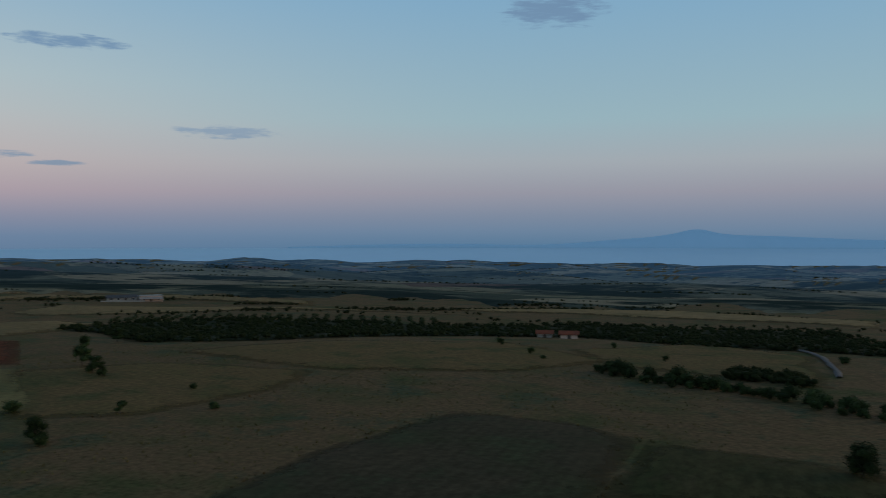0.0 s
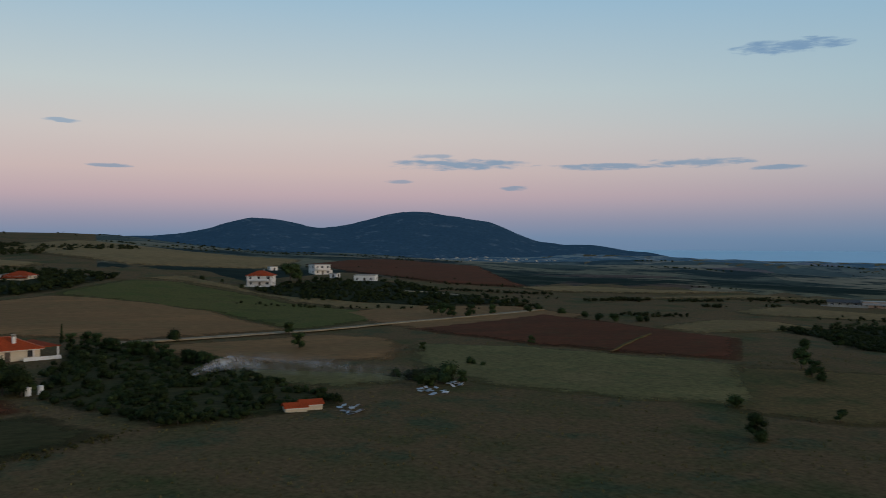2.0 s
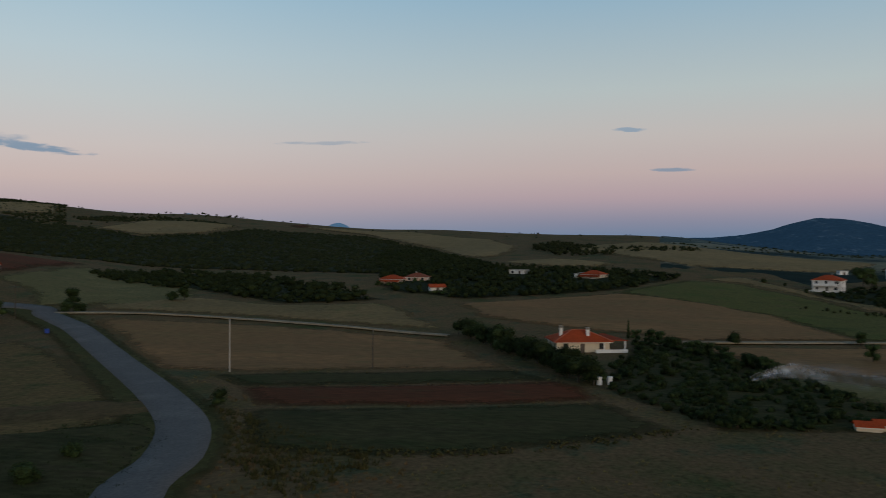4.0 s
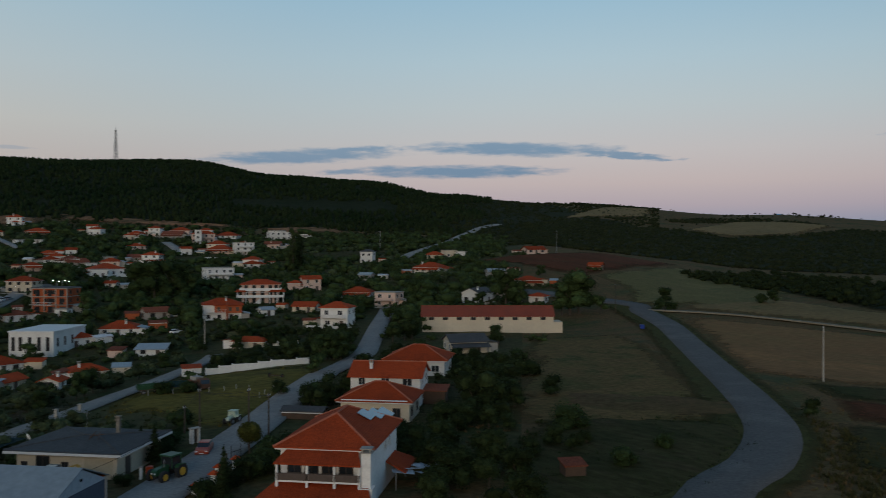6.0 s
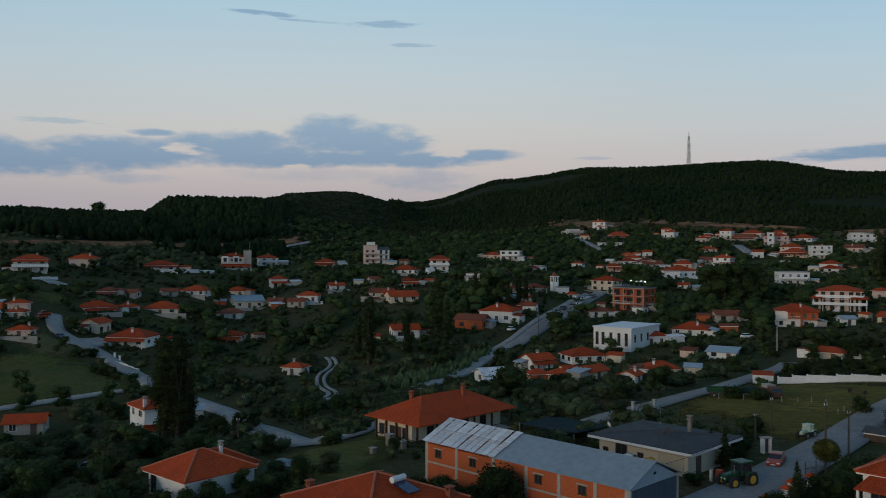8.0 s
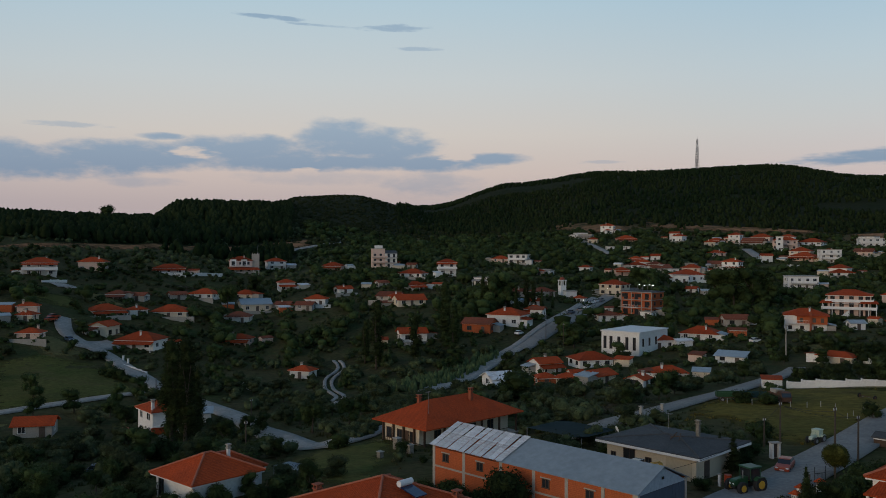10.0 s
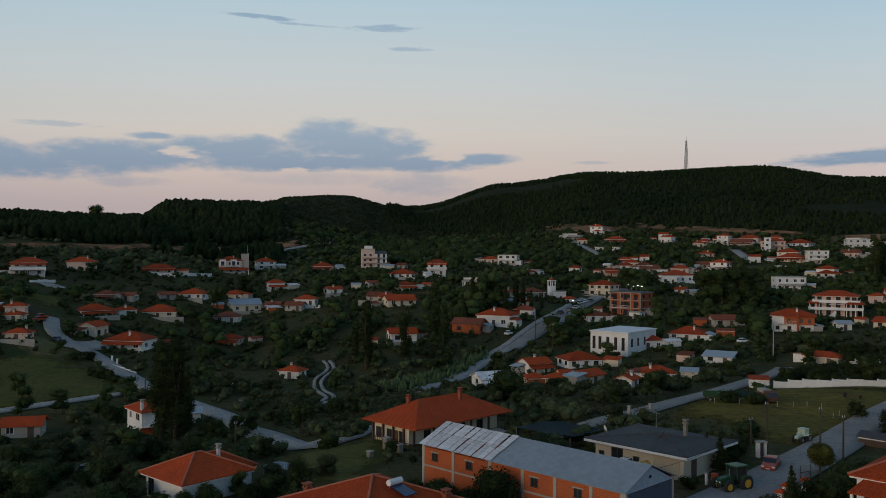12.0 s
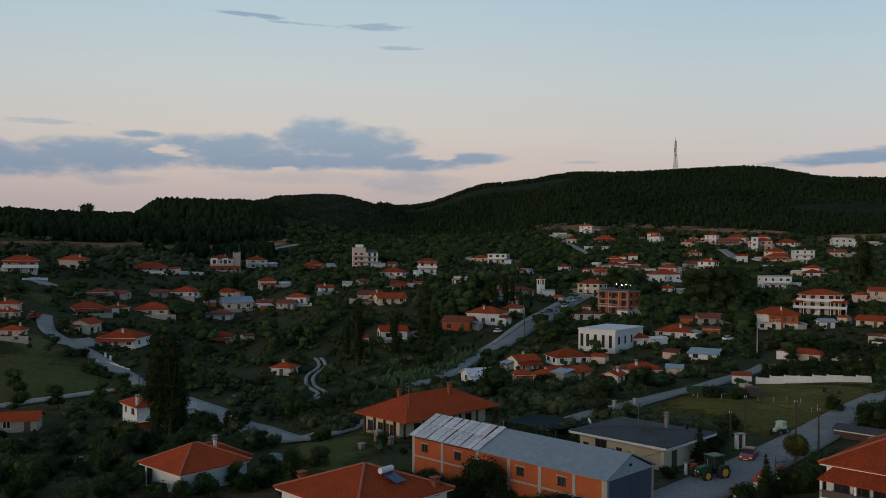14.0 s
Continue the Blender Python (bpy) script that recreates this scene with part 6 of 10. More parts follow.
chimney(garden_house, 0.2, 2.6, 3.3, 5.1, WHITE, 0.32)
house(-22.4, 102.0, AXIS + 4, 5.6, 7.2, 2.9, "hip", WHITE, TILE, rise=1.6, over=0.55, chim=0, near=True, label="low white annexe with a red hipped roof")

white_house = house(50.65, 78.05, AXIS, 9.3, 13.4, 6.2, "hip", WHITE, TILE, rise=2.4, over=0.6, chim=0, near=True, windows=False, label="white two-storey house with red tiled roofs on two levels")
for y, z in ((0.5, 4.3), (2.6, 4.3)):
    add_window(white_house, Matrix.Translation((4.65, y, z)) @ Matrix.Rotation(radians(90), 4, "Z"), 0.7, 1.2, TRIM)
for x in (-3.2, -1.4, 0.4, 2.2):
    add_window(white_house, Matrix.Translation((x, -6.7, 3.4)), 1.3, 1.5, SHUTTER)


def lean_roof(parent, name, x0, x1, y0, y1, z_low, z_high, mat, thick=0.15, label=""):
    """A single pitch from a low front edge (y0) up to a wall (y1), with hipped ends."""
    bm = bmesh.new()
    inset = (y1 - y0) * 0.35
    pts = [(x0, y0, z_low), (x1, y0, z_low), (x1 - inset, y1, z_high), (x0 + inset, y1, z_high)]
    up = [bm.verts.new(p) for p in pts]
    dn = [bm.verts.new((p[0], p[1], p[2] - thick)) for p in pts]
    bm.faces.new(up)
    bm.faces.new(dn[::-1])
    for i in range(4):
        bm.faces.new((dn[i], dn[(i + 1) % 4], up[(i + 1) % 4], up[i]))
    bmesh.ops.recalc_face_normals(bm, faces=bm.faces)
    return part(name, bm, mat, parent, label)


lean_roof(white_house, "balcony_roof", -4.6, 4.3, -9.2, -6.7, 4.9, 6.0, TILE)
lean_roof(white_house, "porch_roof", -6.2, 6.2, -12.2, -6.7, 1.6, 3.2, TILE)
lean_roof(white_house, "side_roof", -2.0, 4.6, -2.4, 0.0, 1.9, 2.9, TILE).matrix_local = pose(4.65, 2.0, 0, 0, 0, 90)
part("balcony", box(-4.4, 4.2, -9.0, -6.7, 3.0, 3.2), TRIM, white_house)
part("parapet", box(-4.4, 4.2, -9.05, -8.93, 3.2, 3.9), SHUTTER, white_house)
for x in (-4.3, -1.2, 1.6, 4.1):
    part("post", box(x - 0.12, x + 0.12, -9.05, -8.8, -0.5, 4.8), WHITE, white_house)
chimney(white_house, 4.7, -8.2, -0.5, 6.0, WHITE, 0.95)
bm = bmesh.new()
add_box(bm, 4.0, 5.4, -9.0, -7.4, -0.5, 2.6)
part("chimney_breast", bm, WHITE, white_house)
for k in range(3):
    p = part("solar_panel", box(-1.2, 1.2, -0.85, 0.85, 0.06, 0.14), SOLAR_SKY_TINT, white_house, "solar panel with the pale sky reflection painted into its colour")
    p.matrix_local = pose(2.2 + 0.55 * k, 1.9 + 2.6 * k, 7.62 - 0.38 * k, 0, 0, 90) @ Matrix.Rotation(radians(27), 4, "X")
for k, (x, y, tilt) in enumerate(((6.6, 0.6, 6), (7.4, 2.2, -8), (8.2, 3.6, 10), (7.2, 4.6, -4), (8.8, 1.6, 5))):
    p = part("roof_sheet", box(-1.2, 1.2, -0.7, 0.7, 0, 0.04), SHEET_PALE, white_house, "loose pale metal sheet")
    p.matrix_local = pose(x, y, 1.9 - 0.08 * k, tilt, 8, 20 + 25 * k)
for x, y in ((6.0, -0.2), (6.0, 5.2), (9.6, 0.4), (9.6, 5.0)):
    part("post", tube((x, y, -0.6), (x, y, 1.9), 0.06, 0.06, sides=6), STEEL, white_house)

row = house(75.9, 106.1, AXIS, 10.4, 8.6, 3.5, "hip", CREAM, TILE, rise=2.0, over=0.7, chim=0, near=True, label="cream house with a red hipped roof and a white gutter")
part("gutter", box(-5.0, 5.0, -4.95, -4.8, 3.35, 3.5), TRIM, row)
house(84.4, 115.4, AXIS, 11.6, 7.6, 4.9, "gable", WHITE, TILE, rise=1.9, over=0.5, chim=1, near=True, label="white house with a long red gabled roof")
house(107.9, 137.4, AXIS, 12.0, 9.6, 3.5, "hip", WHITE, TILE, rise=2.3, over=0.7, chim=0, near=True, label="white house with a broad red hipped roof", balc=False)
house(89.5, 110.2, AXIS, 4.6, 3.4, 2.3, "shed", BROWN_TRIM, OLD_TILE, rise=0.5, over=0.3, chim=0, windows=False, name="lean_to", category="shed", label="brown lean-to with a rusty red roof")
house(66.8, 113.4, AXIS, 6.4, 2.8, 1.4, "gable", BROWN_TRIM, SLATE, rise=0.5, over=0.25, chim=0, windows=False, name="garden_shed", category="shed", label="low garden shed with a grey roof beside the street")
house(72.9, 64.6, AXIS + 20, 2.4, 2.0, 1.7, "shed", BROWN_TRIM, OLD_TILE, rise=0.4, over=0.2, chim=0, windows=False, name="garden_shed", category="shed", label="tiny brown hut with a rusty red roof among bushes")

# long barn with a row of small square openings under the eaves
barn = house(172.6, 186.9, -39, 38.6, 9.4, 5.1, "gable", CREAM, TILE_DARK, rise=2.6, over=0.4, chim=0, near=True, windows=False, name="barn", category="barn", label="long cream barn with a red roof and small square openings")
for i in range(9):
    f = add_window(barn, Matrix.Translation((-16.6 + i * 4.1, -4.7, 3.95)), 1.4, 0.7, SHUTTER)
part("annexe", box(19.3, 22.0, -4.2, 3.0, -1.5, 3.2), CREAM, barn)

villa = house(206.0, 10.6, -87 + 14, 12.6, 9.4, 2.9, "hip", CREAM, TILE, rise=2.1, over=0.8, chim=0, near=True, label="cream country villa with a red hipped roof and a terrace")
chimney(villa, -4.5, -1.0, 3.6, 5.5, WHITE, 0.7)
chimney(villa, 1.6, -2.6, 3.6, 5.2, WHITE, 0.7)
lean_roof(villa, "terrace_roof", 3.0, 10.6, -5.0, 4.2, 2.9, 3.6, TILE)
part("terrace_wall", box(2.6, 10.2, -6.4, -6.1, -1.0, 0.9), WHITE, villa)
for x in (5.0, 10.0):
    part("post", box(x - 0.18, x + 0.18, -4.9, -4.55, -1.0, 2.8), WHITE, villa)
box_house = house(68.3, 257.9, 48.8, 19.3, 12.4, 6.6, "flat", WHITE, TRIM, rise=0.35, chim=0, windows=False, label="white box-shaped two-storey building with a flat roof and tall windows")
for y in (-4.6, -2.2, 0.4, 3.0, 5.0):
    add_window(box_house, Matrix.Translation((-9.65, y, 1.6)) @ Matrix.Rotation(radians(-90), 4, "Z"), 0.8, 3.6, SHUTTER)
for x in (-7.2, -3.0, 1.4, 6.0):
    add_window(box_house, Matrix.Translation((x, -6.2, 2.6)), 0.9, 2.2, SHUTTER)


def gable_dormer(parent, x, y, z, w, h, deep):
    """A small gabled bay with a window, its face at y."""
    bay = part("dormer", box(x - w / 2, x + w / 2, y, y + deep, z, z + h), WHITE, parent)
    bm = bmesh.new()
    roof_mesh(bm, deep + 0.2, w, 0, w * 0.32, 0.25, "gable", 0.12)
    roof = part("dormer_roof", bm, TILE, bay)
    roof.matrix_local = Matrix.Translation((x, y + deep / 2, z + h)) @ Matrix.Rotation(radians(90), 4, "Z")
    add_window(bay, Matrix.Translation((x, y, z + 0.3)), w * 0.45, h * 0.6, BROWN_TRIM).parent = parent
    return bay


def tower_house(x, y, turn):
    """A tall house with gabled bays, a red porch roof and a square tower."""
    base = house(x, y, turn, 11.0, 9.0, 6.2, "hip", PINKISH, TILE, rise=2.0, over=0.5, chim=1, label="pinkish house with gabled white bays and a square tower")
    for px in (-3.6, 1.6):
        gable_dormer(base, px, -5.3, 3.4, 3.0, 3.2, 2.2)
    balcony(base, -1.6, 4.8, -4.5, 3.1, 1.6)
    lean_roof(base, "porch_roof", -7.4, 9.4, -8.6, -4.6, 1.7, 2.7, TILE)
    for px in (-6.6, -2.4, 1.8, 6.0, 8.6):
        part("porch_post", box(px - 0.16, px + 0.16, -8.3, -8.0, -1.5, 1.7), WHITE, base)
    tower = part("tower", box(5.2, 8.9, -4.0, 0.2, -1.5, 9.2), GREY_WALL, base, "square pinkish-grey tower")
    for px in (5.3, 6.5, 7.7, 8.5):
        part("merlon", box(px, px + 0.4, -4.0, -3.6, 9.2, 9.7), GREY_WALL, tower)
    part("flagpole", tube((8.2, -1.0, 9.2), (8.2, -1.0, 13.6), 0.09, 0.06, sides=6), STEEL, tower)
    return base


def stepped_block(x, y, turn):
    """An unfinished block of flats in two stepped volumes, with slabs, balconies and a slanting roof."""
    base = house(x, y, turn, 6.4, 8.0, 10.2, "flat", PINKISH, CONCRETE, rise=0.25, chim=0, windows=False, label="unfinished stepped block of flats in pinkish and white render")
    part("lower_wing", box(3.2, 9.4, -4.6, 3.4, -1.5, 8.0), WHITE, base)
    bm = bmesh.new()
    v = [bm.verts.new(c) for c in ((3.0, -4.9, 8.0), (9.7, -4.9, 8.0), (9.7, 3.6, 9.4), (3.0, 3.6, 9.4), (3.0, -4.9, 7.85), (9.7, -4.9, 7.85), (9.7, 3.6, 7.95), (3.0, 3.6, 7.95))]
    for f in ((0, 1, 2, 3), (7, 6, 5, 4), (4, 5, 1, 0), (5, 6, 2, 1), (6, 7, 3, 2), (7, 4, 0, 3)):
        bm.faces.new([v[i] for i in f])
    part("wing_roof", bm, SLATE, base)
    for k in range(3):
        slab = part("floor_slab", box(-3.5, 9.7, -5.9, -3.9, 2.6 * k + 0.4, 2.6 * k + 0.6), CONCRETE, base)
        part("parapet", box(-3.5, 4.4, -5.9, -5.78, 2.6 * k + 0.6, 2.6 * k + 1.45), PINKISH, slab)
        for px in (-1.9, 1.0, 5.0, 7.8):
            # Dark slab on the closed wall paints the shade within a doorway.
            part("opening", box(px - 0.6, px + 0.6, -4.66 if px > 3 else -4.06, -4.5 if px > 3 else -3.9, 2.6 * k + 0.7, 2.6 * k + 2.5), GLASS, base, "dark panel for the shade inside an open doorway")
    part("stair_head", box(-1.5, 2.4, 0.0, 3.4, 10.2, 12.0), WHITE, base)
    return base


def balcony_house(x, y, turn):
    """A broad house of three floors with a white balcony all round and roofs on two levels."""
    base = house(x, y, turn, 14.0, 10.0, 7.8, "hip", PINKISH, TILE, rise=1.7, over=0.9, chim=2, windows=False, label="pinkish house with white balconies all round and red roofs")
    for z, out in ((2.5, 2.0), (5.1, 0.9)):
        slab = part("balcony", box(-7 - out, 7 + out, -5 - out, 5 + out * 0.4, z, z + 0.18), TRIM, base)
        part("parapet", box(-7 - out, 7 + out, -5 - out, -4.88 - out, z + 0.18, z + 1.0), TRIM, slab)
        for sx in (-1, 1):
            a, b = sorted((sx * (7 + out), sx * (6.88 + out)))
            part("parapet", box(a, b, -4.88 - out, 5 + out * 0.4, z + 0.18, z + 1.0), TRIM, slab)
    lean_roof(base, "side_roof", -9.6, -5.2, -7.4, -4.8, 4.9, 5.7, TILE)
    lean_roof(base, "side_roof", 3.4, 9.8, -7.6, -4.8, 4.9, 5.8, TILE)
    for px in (-8.6, -5.4, 3.6, 6.4, 8.8):
        part("post", box(px - 0.14, px + 0.14, -6.9, -6.62, -1.5, 4.9), WHITE, base)
    for z in (0.2, 2.8, 5.3):
        for px in (-5.4, -2.4, 0.8, 3.8, 6.0):
            add_window(base, Matrix.Translation((px, -5.0, z)), 1.3, 2.0, BROWN_TRIM)
    for k in range(9):
        part("stair_step", box(-2.6 + 0.32 * k, -2.28 + 0.32 * k, -8.4, -7.0, -1.2, 0.15 + 0.28 * k), TRIM, base)
    for px in (-4.2, -1.0, 1.6):
        part("awning", box(px - 1.2, px + 1.2, -7.0, -5.2, 4.5, 4.58), TRIM, base, "pale cloth awning")
    return base


def half_brick_house(x, y, turn):
    """A white house whose upper front is a projecting bay of bare brick."""
    base = house(x, y, turn, 12.6, 9.4, 5.6, "hip", WHITE, TILE, rise=1.9, over=0.6, chim=1, sides=(1, 3), label="white house with a bare-brick upper bay and a red hipped roof")
    bay = part("brick_bay", box(-2.6, 6.5, -5.9, -4.5, 2.6, 5.3), BRICK, base, "bare-brick bay")
    for px in (-1.2, 2.6, 5.0):
        part("opening", box(px - 0.5, px + 0.5, -5.96, -5.8, 3.2, 4.6), SHUTTER, bay)
    part("chimney_flue", box(1.2, 1.9, -6.3, -5.9, -1.2, 6.4), BRICKISH, base)
    for px in (-4.6, -1.0, 3.0):
        add_window(base, Matrix.Translation((px, -4.7, 0.8)), 1.0, 1.1, SHUTTER)
    bm = bmesh.new()
    roof_mesh(bm, 9.6, 2.2, 5.35, 0.5, 0.3, "shed")
    part("bay_roof", bm, TILE, base).matrix_local = pose(2.0, -5.3, 0)
    return base


def veranda_house(x, y, turn, w, d, h, deep, label, lower=0.0):
    """A house with a broad covered veranda across the front, on posts, and a white retaining wall."""
    base = house(x, y, turn, w, d, h, "hip", WHITE, TILE, rise=0.2 * d, over=0.9, chim=1, label=label)
    z = h - 0.35
    lean_roof(base, "veranda_roof", -w / 2 - 0.8, w / 2 + 0.8, -d / 2 - deep, -d / 2 + 0.1, z - 0.7, z + 0.05, TILE)
    n = max(3, int(w / 2.6))
    for i in range(n + 1):
        px = -w / 2 + w * i / n
        part("post", box(px - 0.12, px + 0.12, -d / 2 - deep + 0.3, -d / 2 - deep + 0.55, -1.5, z - 0.7), WHITE, base)
    slab = part("terrace", box(-w / 2 - 0.6, w / 2 + 0.6, -d / 2 - deep - 0.3, -d / 2, lower - 0.3, lower), TRIM, base)
    part("parapet", box(-w / 2 - 0.6, w / 2 + 0.6, -d / 2 - deep - 0.3, -d / 2 - deep - 0.18, lower, lower + 0.8), TRIM, slab)
    return base


tower_house(-84.5, 424.0, 11)
stepped_block(-17.5, 441.6, 8)
balcony_house(159.3, 303.9, -30)
half_brick_house(129.5, 275.5, -24)
veranda_house(-143.4, 334.2, 20, 11.4, 8.0, 5.6, 2.2, "white two-storey house with a veranda under a red roof", 2.7)
veranda_house(-108.9, 386.7, 14, 13.0, 8.6, 3.0, 2.6, "low white house with a broad red-roofed veranda")
veranda_house(16.8, 404.4, -3, 8.4, 7.0, 6.4, 1.8, "tall white house with a veranda and a red hipped roof", 3.3)
poplar_house = house(-47.4, 163.6, 38, 6.4, 7.2, 5.6, "hip", WHITE, TILE, rise=1.5, over=0.5, chim=0, near=True, label="white two-storey house with a red roof beside a tall poplar", sides=(0, 3))
chimney(poplar_house, -2.9, -2.9, 4.8, 7.2, WHITE, 0.5)
balcony(poplar_house, -3.0, 2.6, -3.6, 2.9, 1.4)
lean_roof(poplar_house, "porch_roof", -4.2, 0.6, -5.6, -3.6, 1.7, 2.5, TILE)
brick_block = house(89.0, 325.5, -46, 13.5, 9.0, 8.8, "flat", BRICK, SLATE, rise=0.3, chim=0, frames=SHUTTER, label="unfinished brick building with concrete floors and a flat roof")
for k in range(4):
    part("floor_slab", box(-7.1, 7.1, -5.7, 4.6, 2.93 * k - 0.1, 2.93 * k + 0.12), CONCRETE, brick_block)
# Doorways are dark slabs on the wall, their inner shade painted on.
for k in range(3):
    for x in (-4.4, 0.2, 4.6):
        part("opening", box(x - 0.8, x + 0.8, -4.62, -4.5, 2.93 * k + 0.15, 2.93 * k + 2.3), GLASS, brick_block, "dark panel for the shade inside an open doorway")
for x in (-6.75, -2.2, 2.2, 6.45):
    part("column", box(x, x + 0.35, -4.6, -4.3, -1, 8.8), CONCRETE, brick_block)
for k, (x, y) in enumerate(((130.9, -34.2), (131.6, -36.9))):
    house(x, y, -105 + 12, 3.4, 2.2, 0.9 + 0.2 * k, "gable", CREAM, TILE, rise=0.5, over=0.25, chim=0, windows=False, name="hut", category="hut", label="low cream hut with a red roof at the orchard's edge")


def bell_tower(x, y):
    base = new("bell_tower")
    base.matrix_world = pose(x, y, float(land(x, y)), 0, 0, 20) @ Matrix.Diagonal((0.7, 0.7, 0.78, 1))
    HOUSES.append((x, y, 3))
    part("shaft", box(-1.8, 1.8, -1.8, 1.8, -1.5, 5.5), WHITE, base)
    for sx in (-1, 1):
        for sy in (-1, 1):
            part("pier", box(sx * 1.55 - 0.28, sx * 1.55 + 0.28, sy * 1.55 - 0.28, sy * 1.55 + 0.28, 5.5, 8.2), WHITE, base)
    part("cornice", box(-2.1, 2.1, -2.1, 2.1, 8.2, 8.6), TRIM, base)
    bm = bmesh.new()
    bmesh.ops.create_uvsphere(bm, u_segments=14, v_segments=8, radius=1.7)
    for v in bm.verts:
        v.co.z = max(v.co.z, 0) * 0.9 + 8.6
    part("dome", bm, TILE_DARK, base, "dull red dome")
    bm = bmesh.new()
    add_tube(bm, (0, 0, 10.0), (0, 0, 11.3), 0.06, 0.05, 5)
    add_box(bm, -0.35, 0.35, -0.04, 0.04, 10.8, 10.9)
    part("cross", bm, STEEL, base)
    tagged(base, "white church bell tower with a small red dome", "tower")


bell_tower(63.3, 356)


def garden_wall(points, tall, label):
    """A stepped masonry wall in panels with a coping."""
    base = new("garden_wall")
    x0, y0 = points[0]
    z0 = float(land(x0, y0))
    base.location = (x0, y0, z0)
    rng = random.Random(3)
    for (ax, ay), (bx, by) in zip(points, points[1:]):
        n = max(1, int(math.hypot(bx - ax, by - ay) / 2.8))
        turn = math.atan2(by - ay, bx - ax)
        length = math.hypot(bx - ax, by - ay) / n
        for i in range(n):
            u = (i + 0.5) / n
            px, py = ax + (bx - ax) * u, ay + (by - ay) * u
            top = tall + rng.choice((-0.12, 0.0, 0.12))
            bm = bmesh.new()
            add_box(bm, -length / 2, length / 2, -0.1, 0.1, -0.8, top)
            add_box(bm, -length / 2 - 0.15, -length / 2 + 0.15, -0.15, 0.15, -0.8, top + 0.15)
            p = part("panel", bm, WHITE, base)
            p.matrix_local = Matrix.Translation((px - x0, py - y0, float(land(px, py)) - z0)) @ Matrix.Rotation(turn, 4, "Z")
    return tagged(base, label, "wall")


garden_wall([(78.6, 175.3), (99.8, 167.5)], 1.6, "white stepped garden wall round a plot")
garden_wall([(113.7, 209.8), (118.6, 204.6)], 1.5, "short white wall beside a village house")
garden_wall([(-81.0, 243.2), (-72.2, 235.2)], 0.9, "low white wall along the village road")
garden_wall([(-48.5, 235.0), (-40.5, 217.0)], 1.1, "low white garden wall beside the lane")
for ends, tall in ((((207.4, 465.7), (220.8, 454.1)), 1.3), (((-109.6, 377.6), (-99.2, 377.9)), 1.4), (((-97.8, 381.2), (-87.2, 395.2)), 1.5), (((-136.2, 318.5), (-130.4, 326.9)), 1.1), (((209.1, 431.1), (215.3, 428.1)), 1.2), (((27.0, 380.6), (36.0, 380.3)), 1.6), (((63.3, 406.7), (69.8, 412.4)), 1.6)):
    garden_wall(list(ends), tall, "pale terrace wall before a village house")


# small outbuildings beside the village houses
def outbuildings():
    rng = random.Random(113)
    homes = [(x, y, r) for x, y, r in HOUSES if math.hypot(x, y) > 185 and y > 120]
    lines = [(np.array([tuple(v) for v in line]), width) for line, width in ROADS]
    for x, y, r in homes:
        if rng.random() < 0.5:
            continue
        d = math.hypot(x, y)
        side, back = rng.choice((-1, 1)) * (r + rng.uniform(3, 6)), rng.uniform(-3, 4)
        px, py = x + y / d * side + x / d * back, y - x / d * side + y / d * back
        if any(np.min(np.hypot(q[:, 0] - px, q[:, 1] - py)) < width / 2 + 4 for q, width in lines):
            continue
        if any(math.hypot(px - hx, py - hy) < hr + 3 for hx, hy, hr in HOUSES):
            continue
        wall, tone = rng.choice(((WHITE, "white"), (GREY_WALL, "grey"), (PINKISH, "pinkish"), (CREAM, "cream"), (BRICK, "bare-brick")))
        top, cover = rng.choice(((OLD_TILE, "weathered tiled"), (TILE, "red tiled"), (SHEET, "grey metal"), (RUSTY_SHEET, "rusty metal")))
        house(px, py, math.degrees(math.atan2(-px, py)) + rng.uniform(-30, 30), rng.uniform(3, 5.5), rng.uniform(2.4, 3.6), rng.uniform(1.9, 2.5), rng.choice(("shed", "gable")), wall, top, rise=0.6, over=0.25, chim=0, windows=False, name="outbuilding", category="outbuilding", label=f"small {tone} outbuilding with a {cover} roof beside a house")


outbuildings()

# ---- trees and bushes ----
TREES = {}


def leaf_crown(rng, lobes, count, size, flat=0.7):
    """Leaf sprays, as small bent blades strewn through a crown's lobes; each lobe is (centre, radii)."""
    verts, faces = [], []
    weights = [r[0] * r[1] * r[2] for _, r in lobes]
    for _ in range(count):
        c, r = rng.choices(lobes, weights)[0]
        while True:
            p = Vector((rng.uniform(-1, 1), rng.uniform(-1, 1), rng.uniform(-1, 1)))
            if 0.25 < p.length < 1:
                break
        p = p.normalized() * (0.62 + 0.45 * rng.random())
        q = Vector(c) + Vector((p.x * r[0], p.y * r[1], p.z * r[2]))
        e = Euler((rng.uniform(-0.9, 0.9), rng.uniform(-0.9, 0.9), rng.uniform(0, 6.28)))
        s = size * rng.uniform(0.6, 1.35)
        b = len(verts)
        for u, v, k in ((-1.1, -flat, 0), (1.1, -flat * 0.7, 0.15), (0.1, flat * 1.2, 0.2)):
            o = Vector((u * s, v * s, k * s))
            o.rotate(e)
            verts.append(q + o)
        faces.append((b, b + 1, b + 2))
    return verts, faces


def inner_mass(lobes, rng, shrink=0.68):
    """The dense, uneven heart of the crown."""
    bm = bmesh.new()
    for c, r in lobes:
        made = bmesh.ops.create_icosphere(bm, subdivisions=2, radius=1.0)["verts"]
        for v in made:
            k = shrink * (1 + rng.uniform(-0.25, 0.18))
            v.co = Vector((c[0] + v.co.x * r[0] * k, c[1] + v.co.y * r[1] * k, c[2] + v.co.z * r[2] * k))
    return bm


